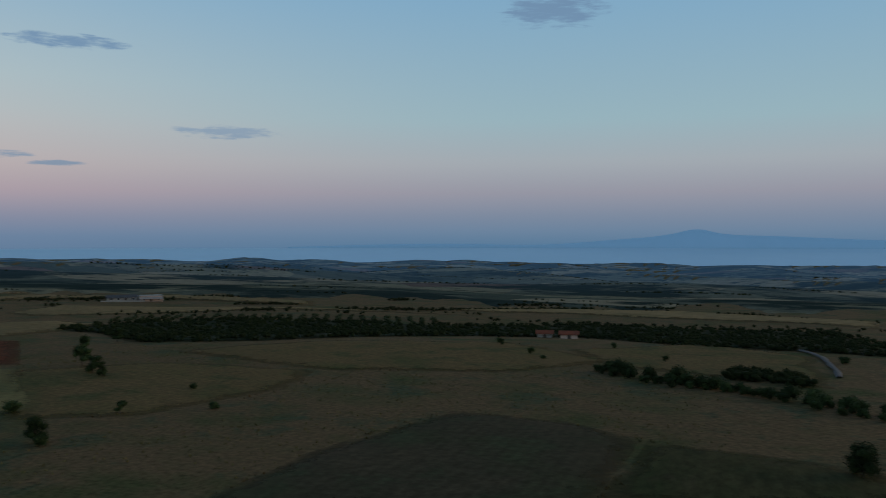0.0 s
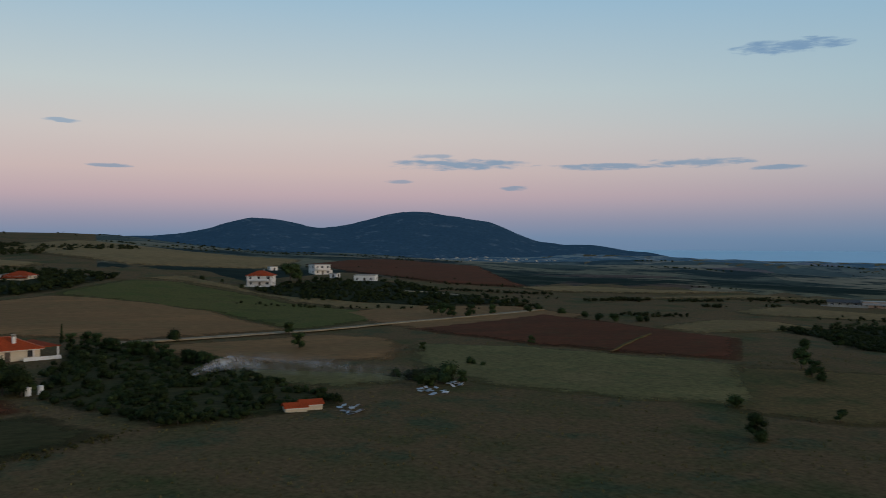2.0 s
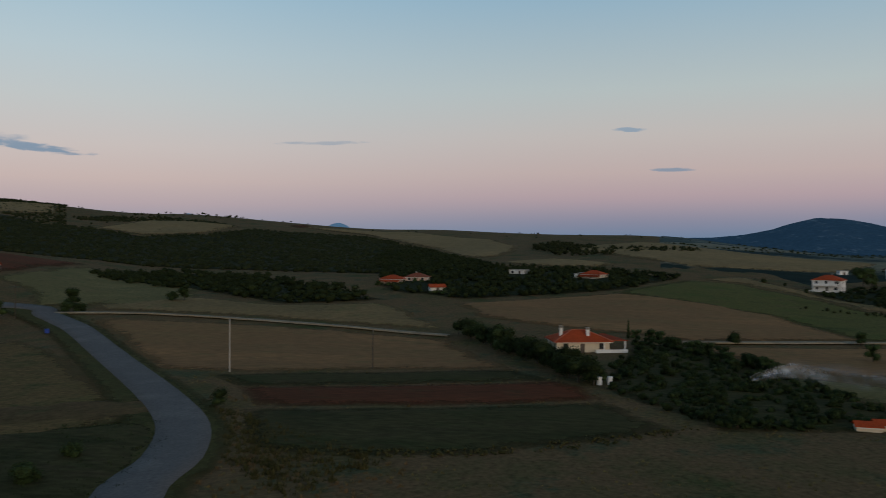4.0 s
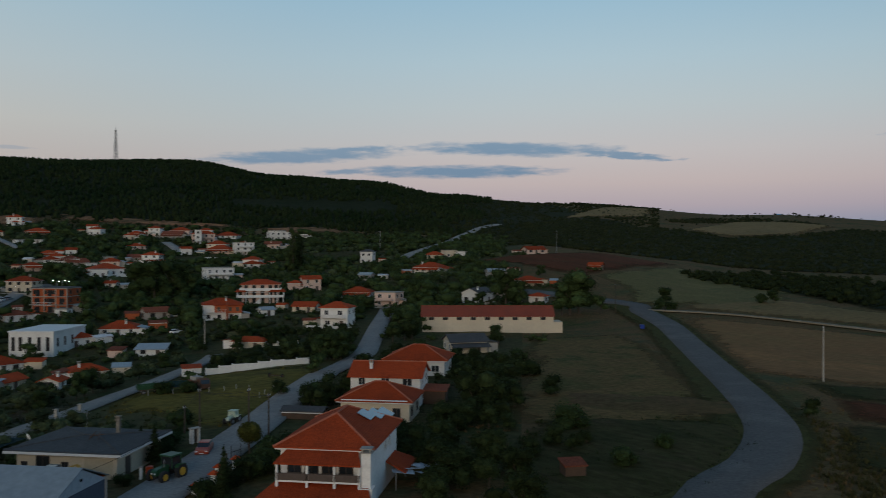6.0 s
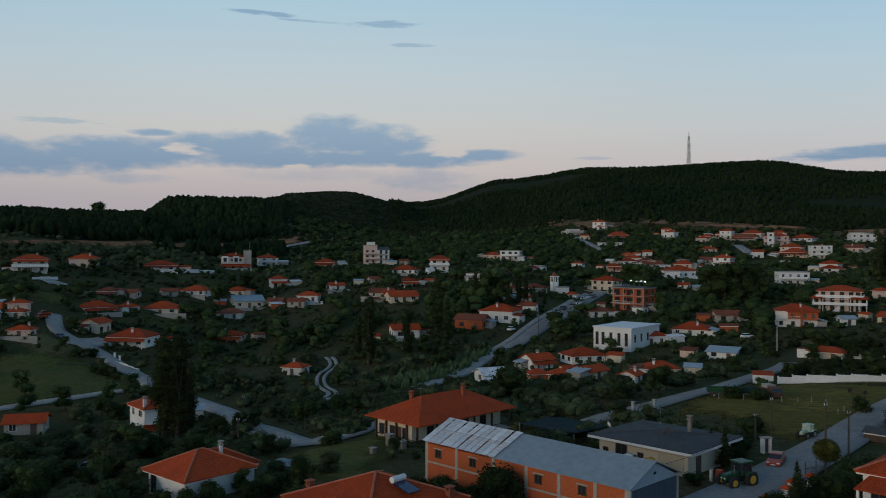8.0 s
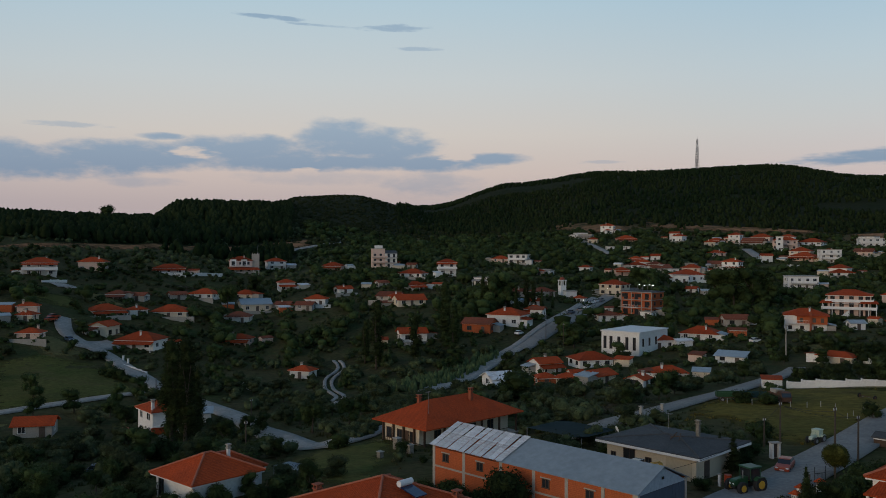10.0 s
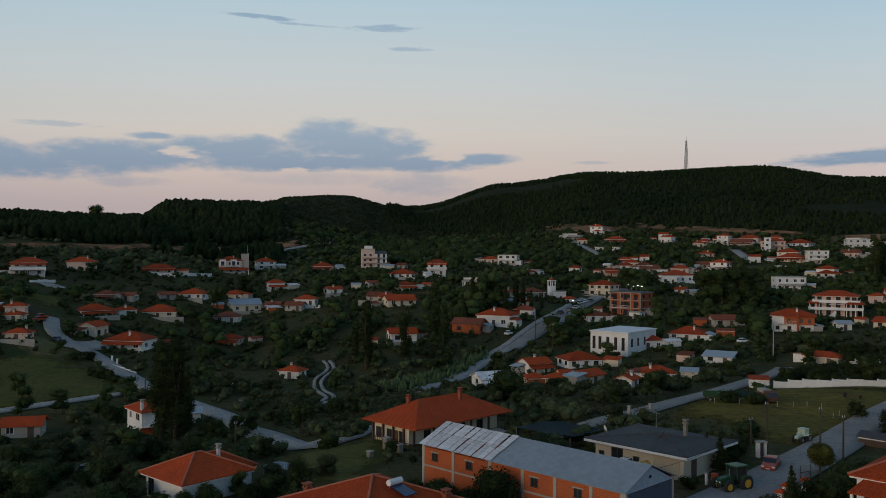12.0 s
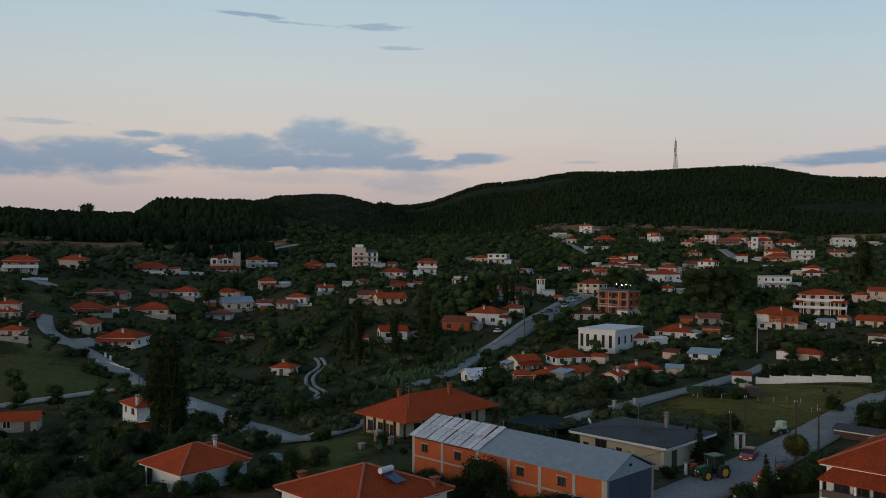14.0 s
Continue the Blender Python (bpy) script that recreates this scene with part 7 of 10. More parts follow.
def trunk_mesh(rng, height, r, limbs, reach, bare):
    bm = bmesh.new()
    lean = Vector((rng.uniform(-0.08, 0.08), rng.uniform(-0.08, 0.08), 1))
    top = lean * height * bare
    add_tube(bm, (0, 0, -0.5), top, r, r * 0.6, 7)
    for i in range(limbs):
        a = math.tau * i / limbs + rng.uniform(-0.4, 0.4)
        start = lean * height * bare * rng.uniform(0.7, 1.0)
        add_tube(bm, start, start + Vector((math.cos(a) * reach, math.sin(a) * reach, height * rng.uniform(0.2, 0.4))), r * 0.45, r * 0.12, 5)
    return mesh_of("trunk", bm, BARK)


def make_tree(kind, seed, coarse=False):
    rng = random.Random(seed * 31 + 5)
    u = rng.uniform
    if kind == "olive_tree":
        lobes = [((u(-1.1, 1.1), u(-1.1, 1.1), u(1.0, 2.6)), (u(0.9, 1.4), u(0.9, 1.4), u(0.7, 1.0))) for _ in range(7)]
        trunk, leaf, count, size = trunk_mesh(rng, 3.4, 0.17, 4, 0.8, 0.3), OLIVE_LEAF, 1250, 0.115
    elif kind == "fruit_tree":
        lobes = [((u(-0.8, 0.8), u(-0.8, 0.8), u(0.9, 2.2)), (u(0.7, 1.1), u(0.7, 1.1), u(0.6, 0.9))) for _ in range(6)]
        trunk, leaf, count, size = trunk_mesh(rng, 3.0, 0.13, 4, 0.6, 0.3), DARK_LEAF, 900, 0.11
    elif kind == "broadleaf_tree":
        lobes = [((u(-1.6, 1.6), u(-1.6, 1.6), u(1.6, 5.4)), (u(1.1, 1.8), u(1.1, 1.8), u(0.9, 1.4))) for _ in range(10)]
        trunk, leaf, count, size = trunk_mesh(rng, 6.5, 0.22, 5, 1.3, 0.4), BROAD_LEAF, 1900, 0.145
    elif kind == "poplar":
        lobes = [((u(-0.5, 0.5), u(-0.5, 0.5), 2.2 + 1.25 * i), (1.5 - 0.1 * abs(i - 3), 1.5 - 0.1 * abs(i - 3), 1.3)) for i in range(9)]
        trunk, leaf, count, size = trunk_mesh(rng, 13, 0.28, 5, 0.8, 0.5), DARK_LEAF, 2600, 0.16
    elif kind == "clipped_tree":
        lobes = [((0, 0, 2.9), (1.45, 1.45, 1.5))] + [((u(-0.5, 0.5), u(-0.5, 0.5), 2.9 + u(-0.5, 0.5)), (1.15, 1.15, 1.15)) for _ in range(4)]
        trunk, leaf, count, size = trunk_mesh(rng, 3.0, 0.11, 4, 0.5, 0.5), CLIPPED_LEAF, 3600, 0.1
    elif kind == "cypress":
        lobes = [((0, 0, 0.9 + 0.75 * i), (0.95 - 0.09 * i, 0.95 - 0.09 * i, 0.8)) for i in range(8)]
        trunk, leaf, count, size = trunk_mesh(rng, 6.5, 0.14, 0, 0.5, 0.5), DARK_LEAF, 900, 0.12
    elif kind == "conifer":
        lobes = [((u(-0.15, 0.15), u(-0.15, 0.15), 1.2 + 0.85 * i), (2.0 - 0.24 * i, 2.0 - 0.24 * i, 0.6)) for i in range(8)]
        trunk, leaf, count, size = trunk_mesh(rng, 8, 0.18, 0, 0.5, 0.8), DARK_LEAF, 1700, 0.14
    else:
        lobes = [((u(-0.6, 0.6), u(-0.6, 0.6), u(0.4, 1.1)), (u(0.6, 1.0), u(0.6, 1.0), u(0.5, 0.8))) for _ in range(5)]
        trunk, leaf, count, size = trunk_mesh(rng, 1.4, 0.07, 4, 0.5, 0.4), BROAD_LEAF, 620, 0.095
    count, size = (count, size * 0.9) if coarse else (count * 5 // 2, size * 0.72)
    verts, faces = leaf_crown(rng, lobes, count, size)
    bm = inner_mass(lobes, rng, 0.86 if kind == "clipped_tree" else 0.68)
    heart = bpy.data.meshes.new("heart")
    bm.to_mesh(heart)
    bm.free()
    off = len(verts)
    verts = verts + [v.co.copy() for v in heart.vertices]
    faces = faces + [tuple(off + i for i in p.vertices) for p in heart.polygons]
    bpy.data.meshes.remove(heart)
    return trunk, flat_mesh("crown", verts, faces, leaf)


TREE_WORDS = {
    "olive_tree": "grey-green olive tree", "broadleaf_tree": "dark green broadleaf tree", "fruit_tree": "round dark green fruit tree", "poplar": "tall narrow dark poplar tree",
    "clipped_tree": "round clipped yellow-green tree", "cypress": "slim dark green cypress tree", "conifer": "dense dark green conifer", "bush": "low dark green bush"}
SPOTS = []


def tree(kind, x, y, size=1.0, where="", stretch=1.0):
    coarse = math.hypot(x, y) > (165 if kind == "poplar" else 125)
    variants = TREES.setdefault((kind, coarse), [])
    if len(variants) < 3:
        variants.append(make_tree(kind, len(variants) + 1, coarse))
    rng = random.Random(int(abs(x) * 17 + abs(y) * 29))
    trunk, crown = variants[rng.randrange(len(variants))]
    base = new(kind)
    base.matrix_world = pose(x, y, float(land(x, y)), 0, 0, rng.uniform(0, 360)) @ Matrix.Diagonal((size, size, size * stretch * rng.uniform(0.9, 1.12), 1))
    part("trunk", trunk, None, base)
    part("crown", crown, None, base)
    SPOTS.append((x, y, size))
    return tagged(base, TREE_WORDS[kind] + " " + (where or {"poplar": "rising over the gardens"}.get(kind, "standing in the grass")), "bush" if kind == "bush" else "tree", group=where)


def clump_stock(kind, count):
    """Small uneven clumps, as vertex and face arrays, for woods that nobody could count."""
    stock = []
    for s in range(count):
        rng = random.Random(s * 7 + 1)
        verts, faces = [], []
        if kind in ("pine", "reed"):
            sides = 6
            rings = ((0.14, 0.17), (0.40, 0.29), (0.70, 0.21), (0.90, 0.10)) if kind == "pine" else ((0.0, 0.2), (0.6, 0.16))
            for z, r in rings:
                turn = rng.uniform(0, 1)
                for i in range(sides):
                    a = math.tau * (i + turn + rng.uniform(-0.25, 0.25)) / sides
                    k = r * rng.uniform(0.7, 1.3)
                    verts.append((k * math.cos(a), k * math.sin(a), z + rng.uniform(-0.07, 0.07)))
            verts.append((rng.uniform(-0.05, 0.05), rng.uniform(-0.05, 0.05), 1.0))
            for k in range(len(rings) - 1):
                for i in range(sides):
                    a, b = k * sides + i, k * sides + (i + 1) % sides
                    faces += [(a, b, b + sides), (a, b + sides, a + sides)]
            top = (len(rings) - 1) * sides
            faces += [(top + i, top + (i + 1) % sides, top + sides) for i in range(sides)]
        else:
            bm = bmesh.new()
            fine = kind != "tiny"
            lobes = [((rng.uniform(-0.24, 0.24), rng.uniform(-0.24, 0.24), rng.uniform(0.32, 0.60)), rng.uniform(0.24, 0.38)) for _ in range({"leafy": 5, "round": 3}.get(kind, 2))]
            if not fine:
                lobes = [((0, 0, 0.36), 0.44)]
            for c, r in lobes:
                shift = rng.uniform(0, 50)
                for q in bmesh.ops.create_icosphere(bm, subdivisions=1, radius=r)["verts"]:
                    bulge = 1 + 0.7 * noise.noise(q.co * (2.4 / r) * 0.42 + Vector((shift, 0, 0))) + rng.uniform(-0.12, 0.12)
                    q.co = Vector(c) + Vector((q.co.x, q.co.y, q.co.z * 0.92)) * bulge * (0.74 if fine else 1.0)
            bm.verts.index_update()
            verts = [tuple(q.co) for q in bm.verts]
            faces = [tuple(q.index for q in f.verts) for f in bm.faces]
            bm.free()
            for _ in range({"leafy": 330, "round": 90, "low": 46, "tiny": 10}[kind]):
                c, r = rng.choice(lobes)
                out = Vector((rng.gauss(0, 1), rng.gauss(0, 1), rng.gauss(0.3, 0.9))).normalized() * r * rng.uniform(0.7, 1.18)
                b, size = len(verts), {"leafy": 0.042, "round": 0.066}.get(kind, 0.085)
                for _ in range(3):
                    verts.append(tuple(Vector(c) + out + Vector((rng.uniform(-1, 1), rng.uniform(-1, 1), rng.uniform(-1, 1))) * size))
                faces.append((b, b + 1, b + 2))
        stock.append((np.array(verts), np.array(faces)))
    return stock


def tuft_stock(count):
    """Tufts of grass: a few upright blades."""
    stock = []
    for s in range(count):
        rng = random.Random(s * 11 + 3)
        verts, faces = [], []
        for _ in range(9):
            x, y, a, lean = rng.uniform(-0.5, 0.5), rng.uniform(-0.5, 0.5), rng.uniform(0, 3.14), rng.uniform(-0.3, 0.3)
            b, w = len(verts), rng.uniform(0.08, 0.2)
            verts += [(x - w * math.cos(a), y - w * math.sin(a), 0.0), (x + w * math.cos(a), y + w * math.sin(a), 0.0), (x + lean, y + rng.uniform(-0.3, 0.3), rng.uniform(0.5, 1.0))]
            faces.append((b, b + 1, b + 2))
        stock.append((np.array(verts), np.array(faces)))
    return stock


STOCK = {"tuft": tuft_stock(6), **{k: clump_stock(k, 8) for k in ("pine", "reed", "leafy", "round", "low", "tiny")}}


def wood(name, label, mat, kind, spots, sizes, category="trees"):
    """One object of many small trees at the given places."""
    rng = np.random.default_rng(len(spots))
    vs, fs, off = [], [], 0
    z = land(spots[:, 0], spots[:, 1])
    for (x, y), zz, s in zip(spots, z, sizes):
        v, f = STOCK[kind][int(rng.integers(len(STOCK[kind])))]
        a = rng.uniform(0, 6.28)
        wide = s * rng.uniform(0.85, 1.2) * (1.0 if kind in ("pine", "reed") else 1.1)
        c, d = math.cos(a) * wide, math.sin(a) * wide
        vs.append(np.stack([v[:, 0] * c - v[:, 1] * d + x, v[:, 0] * d + v[:, 1] * c + y, v[:, 2] * s + zz - 0.1 * s], -1))
        fs.append(f + off)
        off += len(v)
    me = bpy.data.meshes.new(name)
    v, f = np.concatenate(vs), np.concatenate(fs)
    me.vertices.add(len(v))
    me.vertices.foreach_set("co", v.astype(np.float32).ravel())
    me.loops.add(len(f) * 3)
    me.loops.foreach_set("vertex_index", f.astype(np.int32).ravel())
    me.polygons.add(len(f))
    me.polygons.foreach_set("loop_start", np.arange(0, len(f) * 3, 3, dtype=np.int32))
    me.materials.append(mat)
    me.update(calc_edges=True)
    return tagged(new(name, me), label, category, kind="stuff")


def inside(x, y, poly):
    hit = np.zeros(np.shape(x), bool)
    for (x0, y0), (x1, y1) in zip(poly, poly[1:] + poly[:1]):
        cross = (y0 > y) != (y1 > y)
        hit ^= cross & (x < (x1 - x0) * (y - y0) / ((y1 - y0) if y1 != y0 else 1e-9) + x0)
    return hit


def strewn(poly, spacing, seed, keep=1.0):
    """Random places inside an outline, about spacing metres apart."""
    rng = np.random.default_rng(seed)
    xs, ys = zip(*poly)
    n = int((max(xs) - min(xs)) * (max(ys) - min(ys)) / spacing ** 2)
    p = np.stack([rng.uniform(min(xs), max(xs), n), rng.uniform(min(ys), max(ys), n)], -1)
    return p[inside(p[:, 0], p[:, 1], poly) & (rng.random(n) < keep)]


def clear_of_things(p, gap=3.0, front=9.0):
    """Keeps places that are off roads and houses, and not right before a house as seen from the village road's hill."""
    ok = np.ones(len(p), bool)
    for x, y, r in HOUSES:
        d = math.hypot(x, y)
        ux, uy = x / d, y / d
        along = (p[:, 0] - x) * ux + (p[:, 1] - y) * uy
        across = (p[:, 0] - x) * uy - (p[:, 1] - y) * ux
        ok &= ~((np.abs(across) < r + 1.5) & (along > -r - front) & (along < r + gap))
    for line, width in ROADS:
        q = np.array([tuple(v) for v in line])
        for a in range(0, len(q), 1):
            ok &= np.hypot(p[:, 0] - q[a, 0], p[:, 1] - q[a, 1]) > width / 2 + 2.2
    return p[ok]

# ---- single trees ----
tree("poplar", -41.5, 148.3, 1.35)
tree("poplar", -38.1, 144.6, 1.43)
tree("poplar", -39.8, 158.6, 1.09)
tree("poplar", -10.2, 245.9, 1.45)
tree("poplar", -14.0, 256.9, 1.05)
tree("poplar", 1.1, 246.8, 1.16)
tree("poplar", 13.0, 259.3, 1.22)
tree("poplar", 11.1, 268.1, 1.51)
tree("poplar", 33.9, 322.1, 1.02)
tree("cypress", 37.7, 306.4, 1.72)
tree("cypress", 41.8, 310.4, 1.20)
tree("cypress", 48.6, 316.6, 1.32)
tree("cypress", 53.8, 322.9, 0.94)
tree("broadleaf_tree", 30.8, 317.3, 2.11)
tree("broadleaf_tree", 35.1, 316.9, 1.79)
tree("broadleaf_tree", 12.8, 94.4, 0.67)
tree("bush", -10.9, 125.8, 1.48)
tree("bush", 21.1, 180.1, 4.22)
tree("conifer", 38.6, 105.3, 0.52)
tree("broadleaf_tree", 47.1, 160.0, 0.77)
tree("broadleaf_tree", 50.7, 263.5, 1.38)
tree("broadleaf_tree", 60.0, 241.5, 0.95)
tree("broadleaf_tree", 124.9, 340.4, 2.58)
tree("broadleaf_tree", 127.6, 331.9, 2.42)
tree("broadleaf_tree", 134.4, 331.4, 2.73)
tree("broadleaf_tree", 139.9, 330.7, 2.01)
tree("broadleaf_tree", 95.8, 314.5, 1.17)
tree("poplar", 220.1, 385.3, 1.80)
tree("poplar", 228.5, 392.7, 1.61)
tree("broadleaf_tree", 103.6, 385.1, 1.62)
tree("broadleaf_tree", 106.9, 377.9, 1.60)
tree("broadleaf_tree", -71.6, 333.8, 1.56)
tree("broadleaf_tree", -66.7, 367.1, 1.33)
tree("broadleaf_tree", -126.8, 355.2, 0.96)
tree("broadleaf_tree", -118.6, 372.7, 1.19)
tree("bush", -88.6, 246.5, 1.41)
tree("broadleaf_tree", -101.2, 266.0, 0.87)
tree("broadleaf_tree", -85.4, 195.4, 0.87)
tree("broadleaf_tree", -30.9, 142.3, 0.75)
tree("broadleaf_tree", -27.7, 156.7, 0.74)
tree("broadleaf_tree", -19.1, 121.2, 0.51)
tree("broadleaf_tree", -11.3, 95.7, 0.61)
tree("olive_tree", -14.8, 101.9, 0.79)
tree("olive_tree", -9.5, 104.6, 0.80)
tree("olive_tree", -28.9, 94.2, 0.76)
tree("broadleaf_tree", -18.5, 96.2, 0.41)
tree("broadleaf_tree", -41.7, 98.1, 0.67)
tree("broadleaf_tree", -37.1, 101.5, 0.51)
tree("bush", -61.2, 155.6, 1.62)
tree("broadleaf_tree", -56.4, 170.3, 0.70)
tree("broadleaf_tree", 218.6, 194.9, 2.27)
tree("broadleaf_tree", 216.8, 197.0, 1.83)
tree("broadleaf_tree", 222.6, 194.3, 2.02)
tree("broadleaf_tree", 214.7, 222.3, 2.09)
tree("broadleaf_tree", 217.8, 218.6, 1.40)
tree("broadleaf_tree", 197.3, 251.9, 1.71)
tree("broadleaf_tree", 143.7, 186.5, 1.14)
tree("broadleaf_tree", 149.0, 199.6, 1.25)
tree("broadleaf_tree", 156.1, 195.3, 0.76)
tree("broadleaf_tree", 165.7, 226.6, 0.99)
tree("broadleaf_tree", 212.4, 234.1, 0.89)
tree("broadleaf_tree", 153.1, 162.7, 0.77)
tree("fruit_tree", 71.7, 120.1, 1.46)
tree("fruit_tree", 79.3, 127.4, 1.36)
tree("broadleaf_tree", 105.0, 162.1, 0.78)
tree("bush", 91.4, 80.9, 2.23)
tree("fruit_tree", 87.9, 97.5, 2.42)
tree("fruit_tree", 92.6, 99.4, 2.01)
tree("fruit_tree", 80.9, 92.7, 1.36)
tree("fruit_tree", 105.1, 108.5, 1.67)
tree("fruit_tree", 70.1, 83.7, 1.21)
tree("fruit_tree", 61.7, 76.6, 1.58)
tree("fruit_tree", 67.7, 72.7, 1.60)
tree("fruit_tree", 60.1, 69.8, 1.48)
tree("fruit_tree", 67.1, 67.6, 1.34)
tree("fruit_tree", 81.8, 76.2, 1.03)
tree("fruit_tree", 81.8, 72.4, 0.91)
tree("fruit_tree", 85.6, 73.5, 0.73)
tree("fruit_tree", 75.9, 73.4, 0.98)
tree("bush", 81.2, 63.4, 1.57)
tree("bush", 91.7, 65.7, 1.29)
tree("bush", 122.0, 119.6, 1.95)
tree("bush", 137.2, 138.1, 1.48)
tree("conifer", 38.5, 82.0, 0.49)
tree("conifer", 41.4, 85.2, 0.34)
tree("fruit_tree", 45.5, 87.8, 0.91)
tree("fruit_tree", 43.2, 86.7, 0.89)
tree("bush", 36.9, 83.3, 1.38)
tree("fruit_tree", 73.6, 133.1, 1.08)
tree("broadleaf_tree", 92.2, 152.1, 0.81)
tree("broadleaf_tree", 226.7, 188.6, 1.19)
tree("broadleaf_tree", 266.8, 255.1, 0.82)
tree("broadleaf_tree", 285.7, 158.3, 0.92)
tree("bush", 285.3, 163.0, 2.25)
tree("fruit_tree", 125.6, 63.8, 1.14)
tree("broadleaf_tree", 256.3, 183.3, 1.11)
tree("bush", 244.2, 177.6, 2.29)
tree("bush", 245.9, 173.4, 1.94)
tree("olive_tree", 326.5, 105.9, 1.08)
tree("olive_tree", 323.3, 115.2, 0.89)
tree("bush", 96.0, 86.4, 1.23)
tree("bush", 94.8, 83.1, 1.53)
tree("broadleaf_tree", 239.4, -60.6, 0.65)
tree("broadleaf_tree", 205.6, -54.6, 0.64)
tree("broadleaf_tree", 191.1, -81.6, 0.33)
tree("broadleaf_tree", 191.3, -112.5, 0.40)
tree("bush", 228.8, -27.6, 1.75)
tree("broadleaf_tree", 142.4, -69.1, 0.41)
tree("bush", 146.1, -67.0, 2.26)
tree("bush", 149.3, -66.1, 1.55)
tree("bush", 149.9, -63.5, 1.55)
tree("bush", 151.5, -62.2, 1.37)
tree("bush", 143.9, -62.1, 1.67)
tree("bush", 155.8, -61.0, 1.08)
tree("bush", 164.4, -81.7, 1.05)
tree("bush", 161.5, -82.8, 0.69)
tree("broadleaf_tree", 434.6, -110.4, 1.72)
tree("broadleaf_tree", 441.0, -115.8, 1.47)
tree("cypress", 228.0, -1.2, 0.69)
tree("broadleaf_tree", 277.6, -125.9, 0.92)
tree("broadleaf_tree", 271.0, -127.0, 0.84)
tree("broadleaf_tree", 269.7, -133.2, 0.70)
tree("broadleaf_tree", 284.3, -125.6, 0.69)
tree("broadleaf_tree", 274.0, -144.5, 0.62)
tree("bush", 281.5, -164.2, 1.79)
tree("bush", 284.7, -170.7, 1.63)
tree("bush", 268.6, -171.0, 1.48)
tree("bush", 253.6, -170.9, 1.34)
tree("bush", 242.0, -168.3, 1.61)
tree("bush", 237.9, -172.4, 1.61)
tree("bush", 234.2, -179.8, 1.38)
tree("bush", 234.3, -183.0, 1.14)
tree("broadleaf_tree", 149.1, -163.0, 0.60)
tree("broadleaf_tree", 122.1, -135.7, 0.59)
tree("broadleaf_tree", 132.1, -143.6, 0.75)
tree("broadleaf_tree", 117.5, -133.0, 0.46)
tree("broadleaf_tree", 158.0, -184.6, 0.59)
tree("broadleaf_tree", 61.6, -219.3, 0.41)
tree("broadleaf_tree", 48.8, -200.9, 0.37)
tree("bush", 44.3, -194.7, 0.76)
tree("broadleaf_tree", 17.1, -199.9, 0.30)
tree("bush", 33.2, -231.9, 0.89)
tree("broadleaf_tree", 86.9, -86.5, 0.57)
tree("bush", 85.5, -85.7, 0.92)
tree("broadleaf_tree", 89.7, -105.5, 0.36)
tree("bush", 92.3, -127.3, 0.72)
tree("bush", 78.6, -114.0, 0.74)
tree("bush", 105.4, -100.4, 1.33)
tree("broadleaf_tree", -12.5, -105.6, 0.52)
tree("bush", -6.0, -153.1, 1.16)
tree("bush", -10.8, -146.8, 1.06)
tree("bush", -17.1, -142.6, 0.87)
tree("bush", -19.5, -140.2, 0.86)
tree("bush", -14.2, -143.9, 0.82)
tree("bush", -21.7, -215.7, 1.07)
tree("bush", 6.1, -161.7, 1.35)
tree("bush", 27.8, -175.8, 0.81)
tree("bush", 25.1, -173.1, 0.93)
tree("bush", 21.4, -171.1, 1.18)
tree("bush", 18.1, -165.9, 1.01)
tree("bush", 15.5, -165.7, 1.01)
tree("bush", 12.6, -162.4, 0.99)
tree("bush", 9.6, -162.1, 0.86)
tree("bush", 1.7, -160.8, 0.73)
tree("bush", -1.1, -156.8, 0.95)
tree("fruit_tree", 232.0, 45.0, 1.31, "in a dense row by the villa", 1.10)
tree("fruit_tree", 231.4, 42.7, 1.51, "in a dense row by the villa", 1.10)
tree("fruit_tree", 229.7, 41.7, 1.53, "in a dense row by the villa", 1.10)
tree("fruit_tree", 227.0, 40.4, 1.43, "in a dense row by the villa", 1.10)
tree("fruit_tree", 224.9, 40.4, 1.62, "in a dense row by the villa", 1.10)
tree("fruit_tree", 221.4, 38.6, 1.29, "in a dense row by the villa", 1.10)
tree("fruit_tree", 220.6, 39.5, 1.55, "in a dense row by the villa", 1.10)
tree("fruit_tree", 219.1, 36.7, 1.63, "in a dense row by the villa", 1.10)
tree("fruit_tree", 215.2, 35.3, 1.59, "in a dense row by the villa", 1.10)
tree("fruit_tree", 214.7, 34.5, 1.28, "in a dense row by the villa", 1.10)
tree("fruit_tree", 211.5, 32.7, 1.38, "in a dense row by the villa", 1.10)
tree("fruit_tree", 211.2, 31.6, 1.70, "in a dense row by the villa", 1.10)
tree("fruit_tree", 209.6, 30.1, 1.43, "in a dense row by the villa", 1.10)
tree("fruit_tree", 206.5, 29.0, 1.46, "in a dense row by the villa", 1.10)
tree("fruit_tree", 205.4, 28.1, 1.55, "in a dense row by the villa", 1.10)
tree("fruit_tree", 201.1, 28.5, 1.72, "in a dense row by the villa", 1.10)
tree("fruit_tree", 199.5, 25.7, 1.28, "in a dense row by the villa", 1.10)
tree("fruit_tree", 199.1, 24.8, 1.28, "in a dense row by the villa", 1.10)
tree("fruit_tree", 197.1, 26.5, 1.46, "in a dense row by the villa", 1.10)
tree("fruit_tree", 194.8, 24.7, 1.28, "in a dense row by the villa", 1.10)
tree("fruit_tree", 193.5, 22.3, 1.56, "in a dense row by the villa", 1.10)
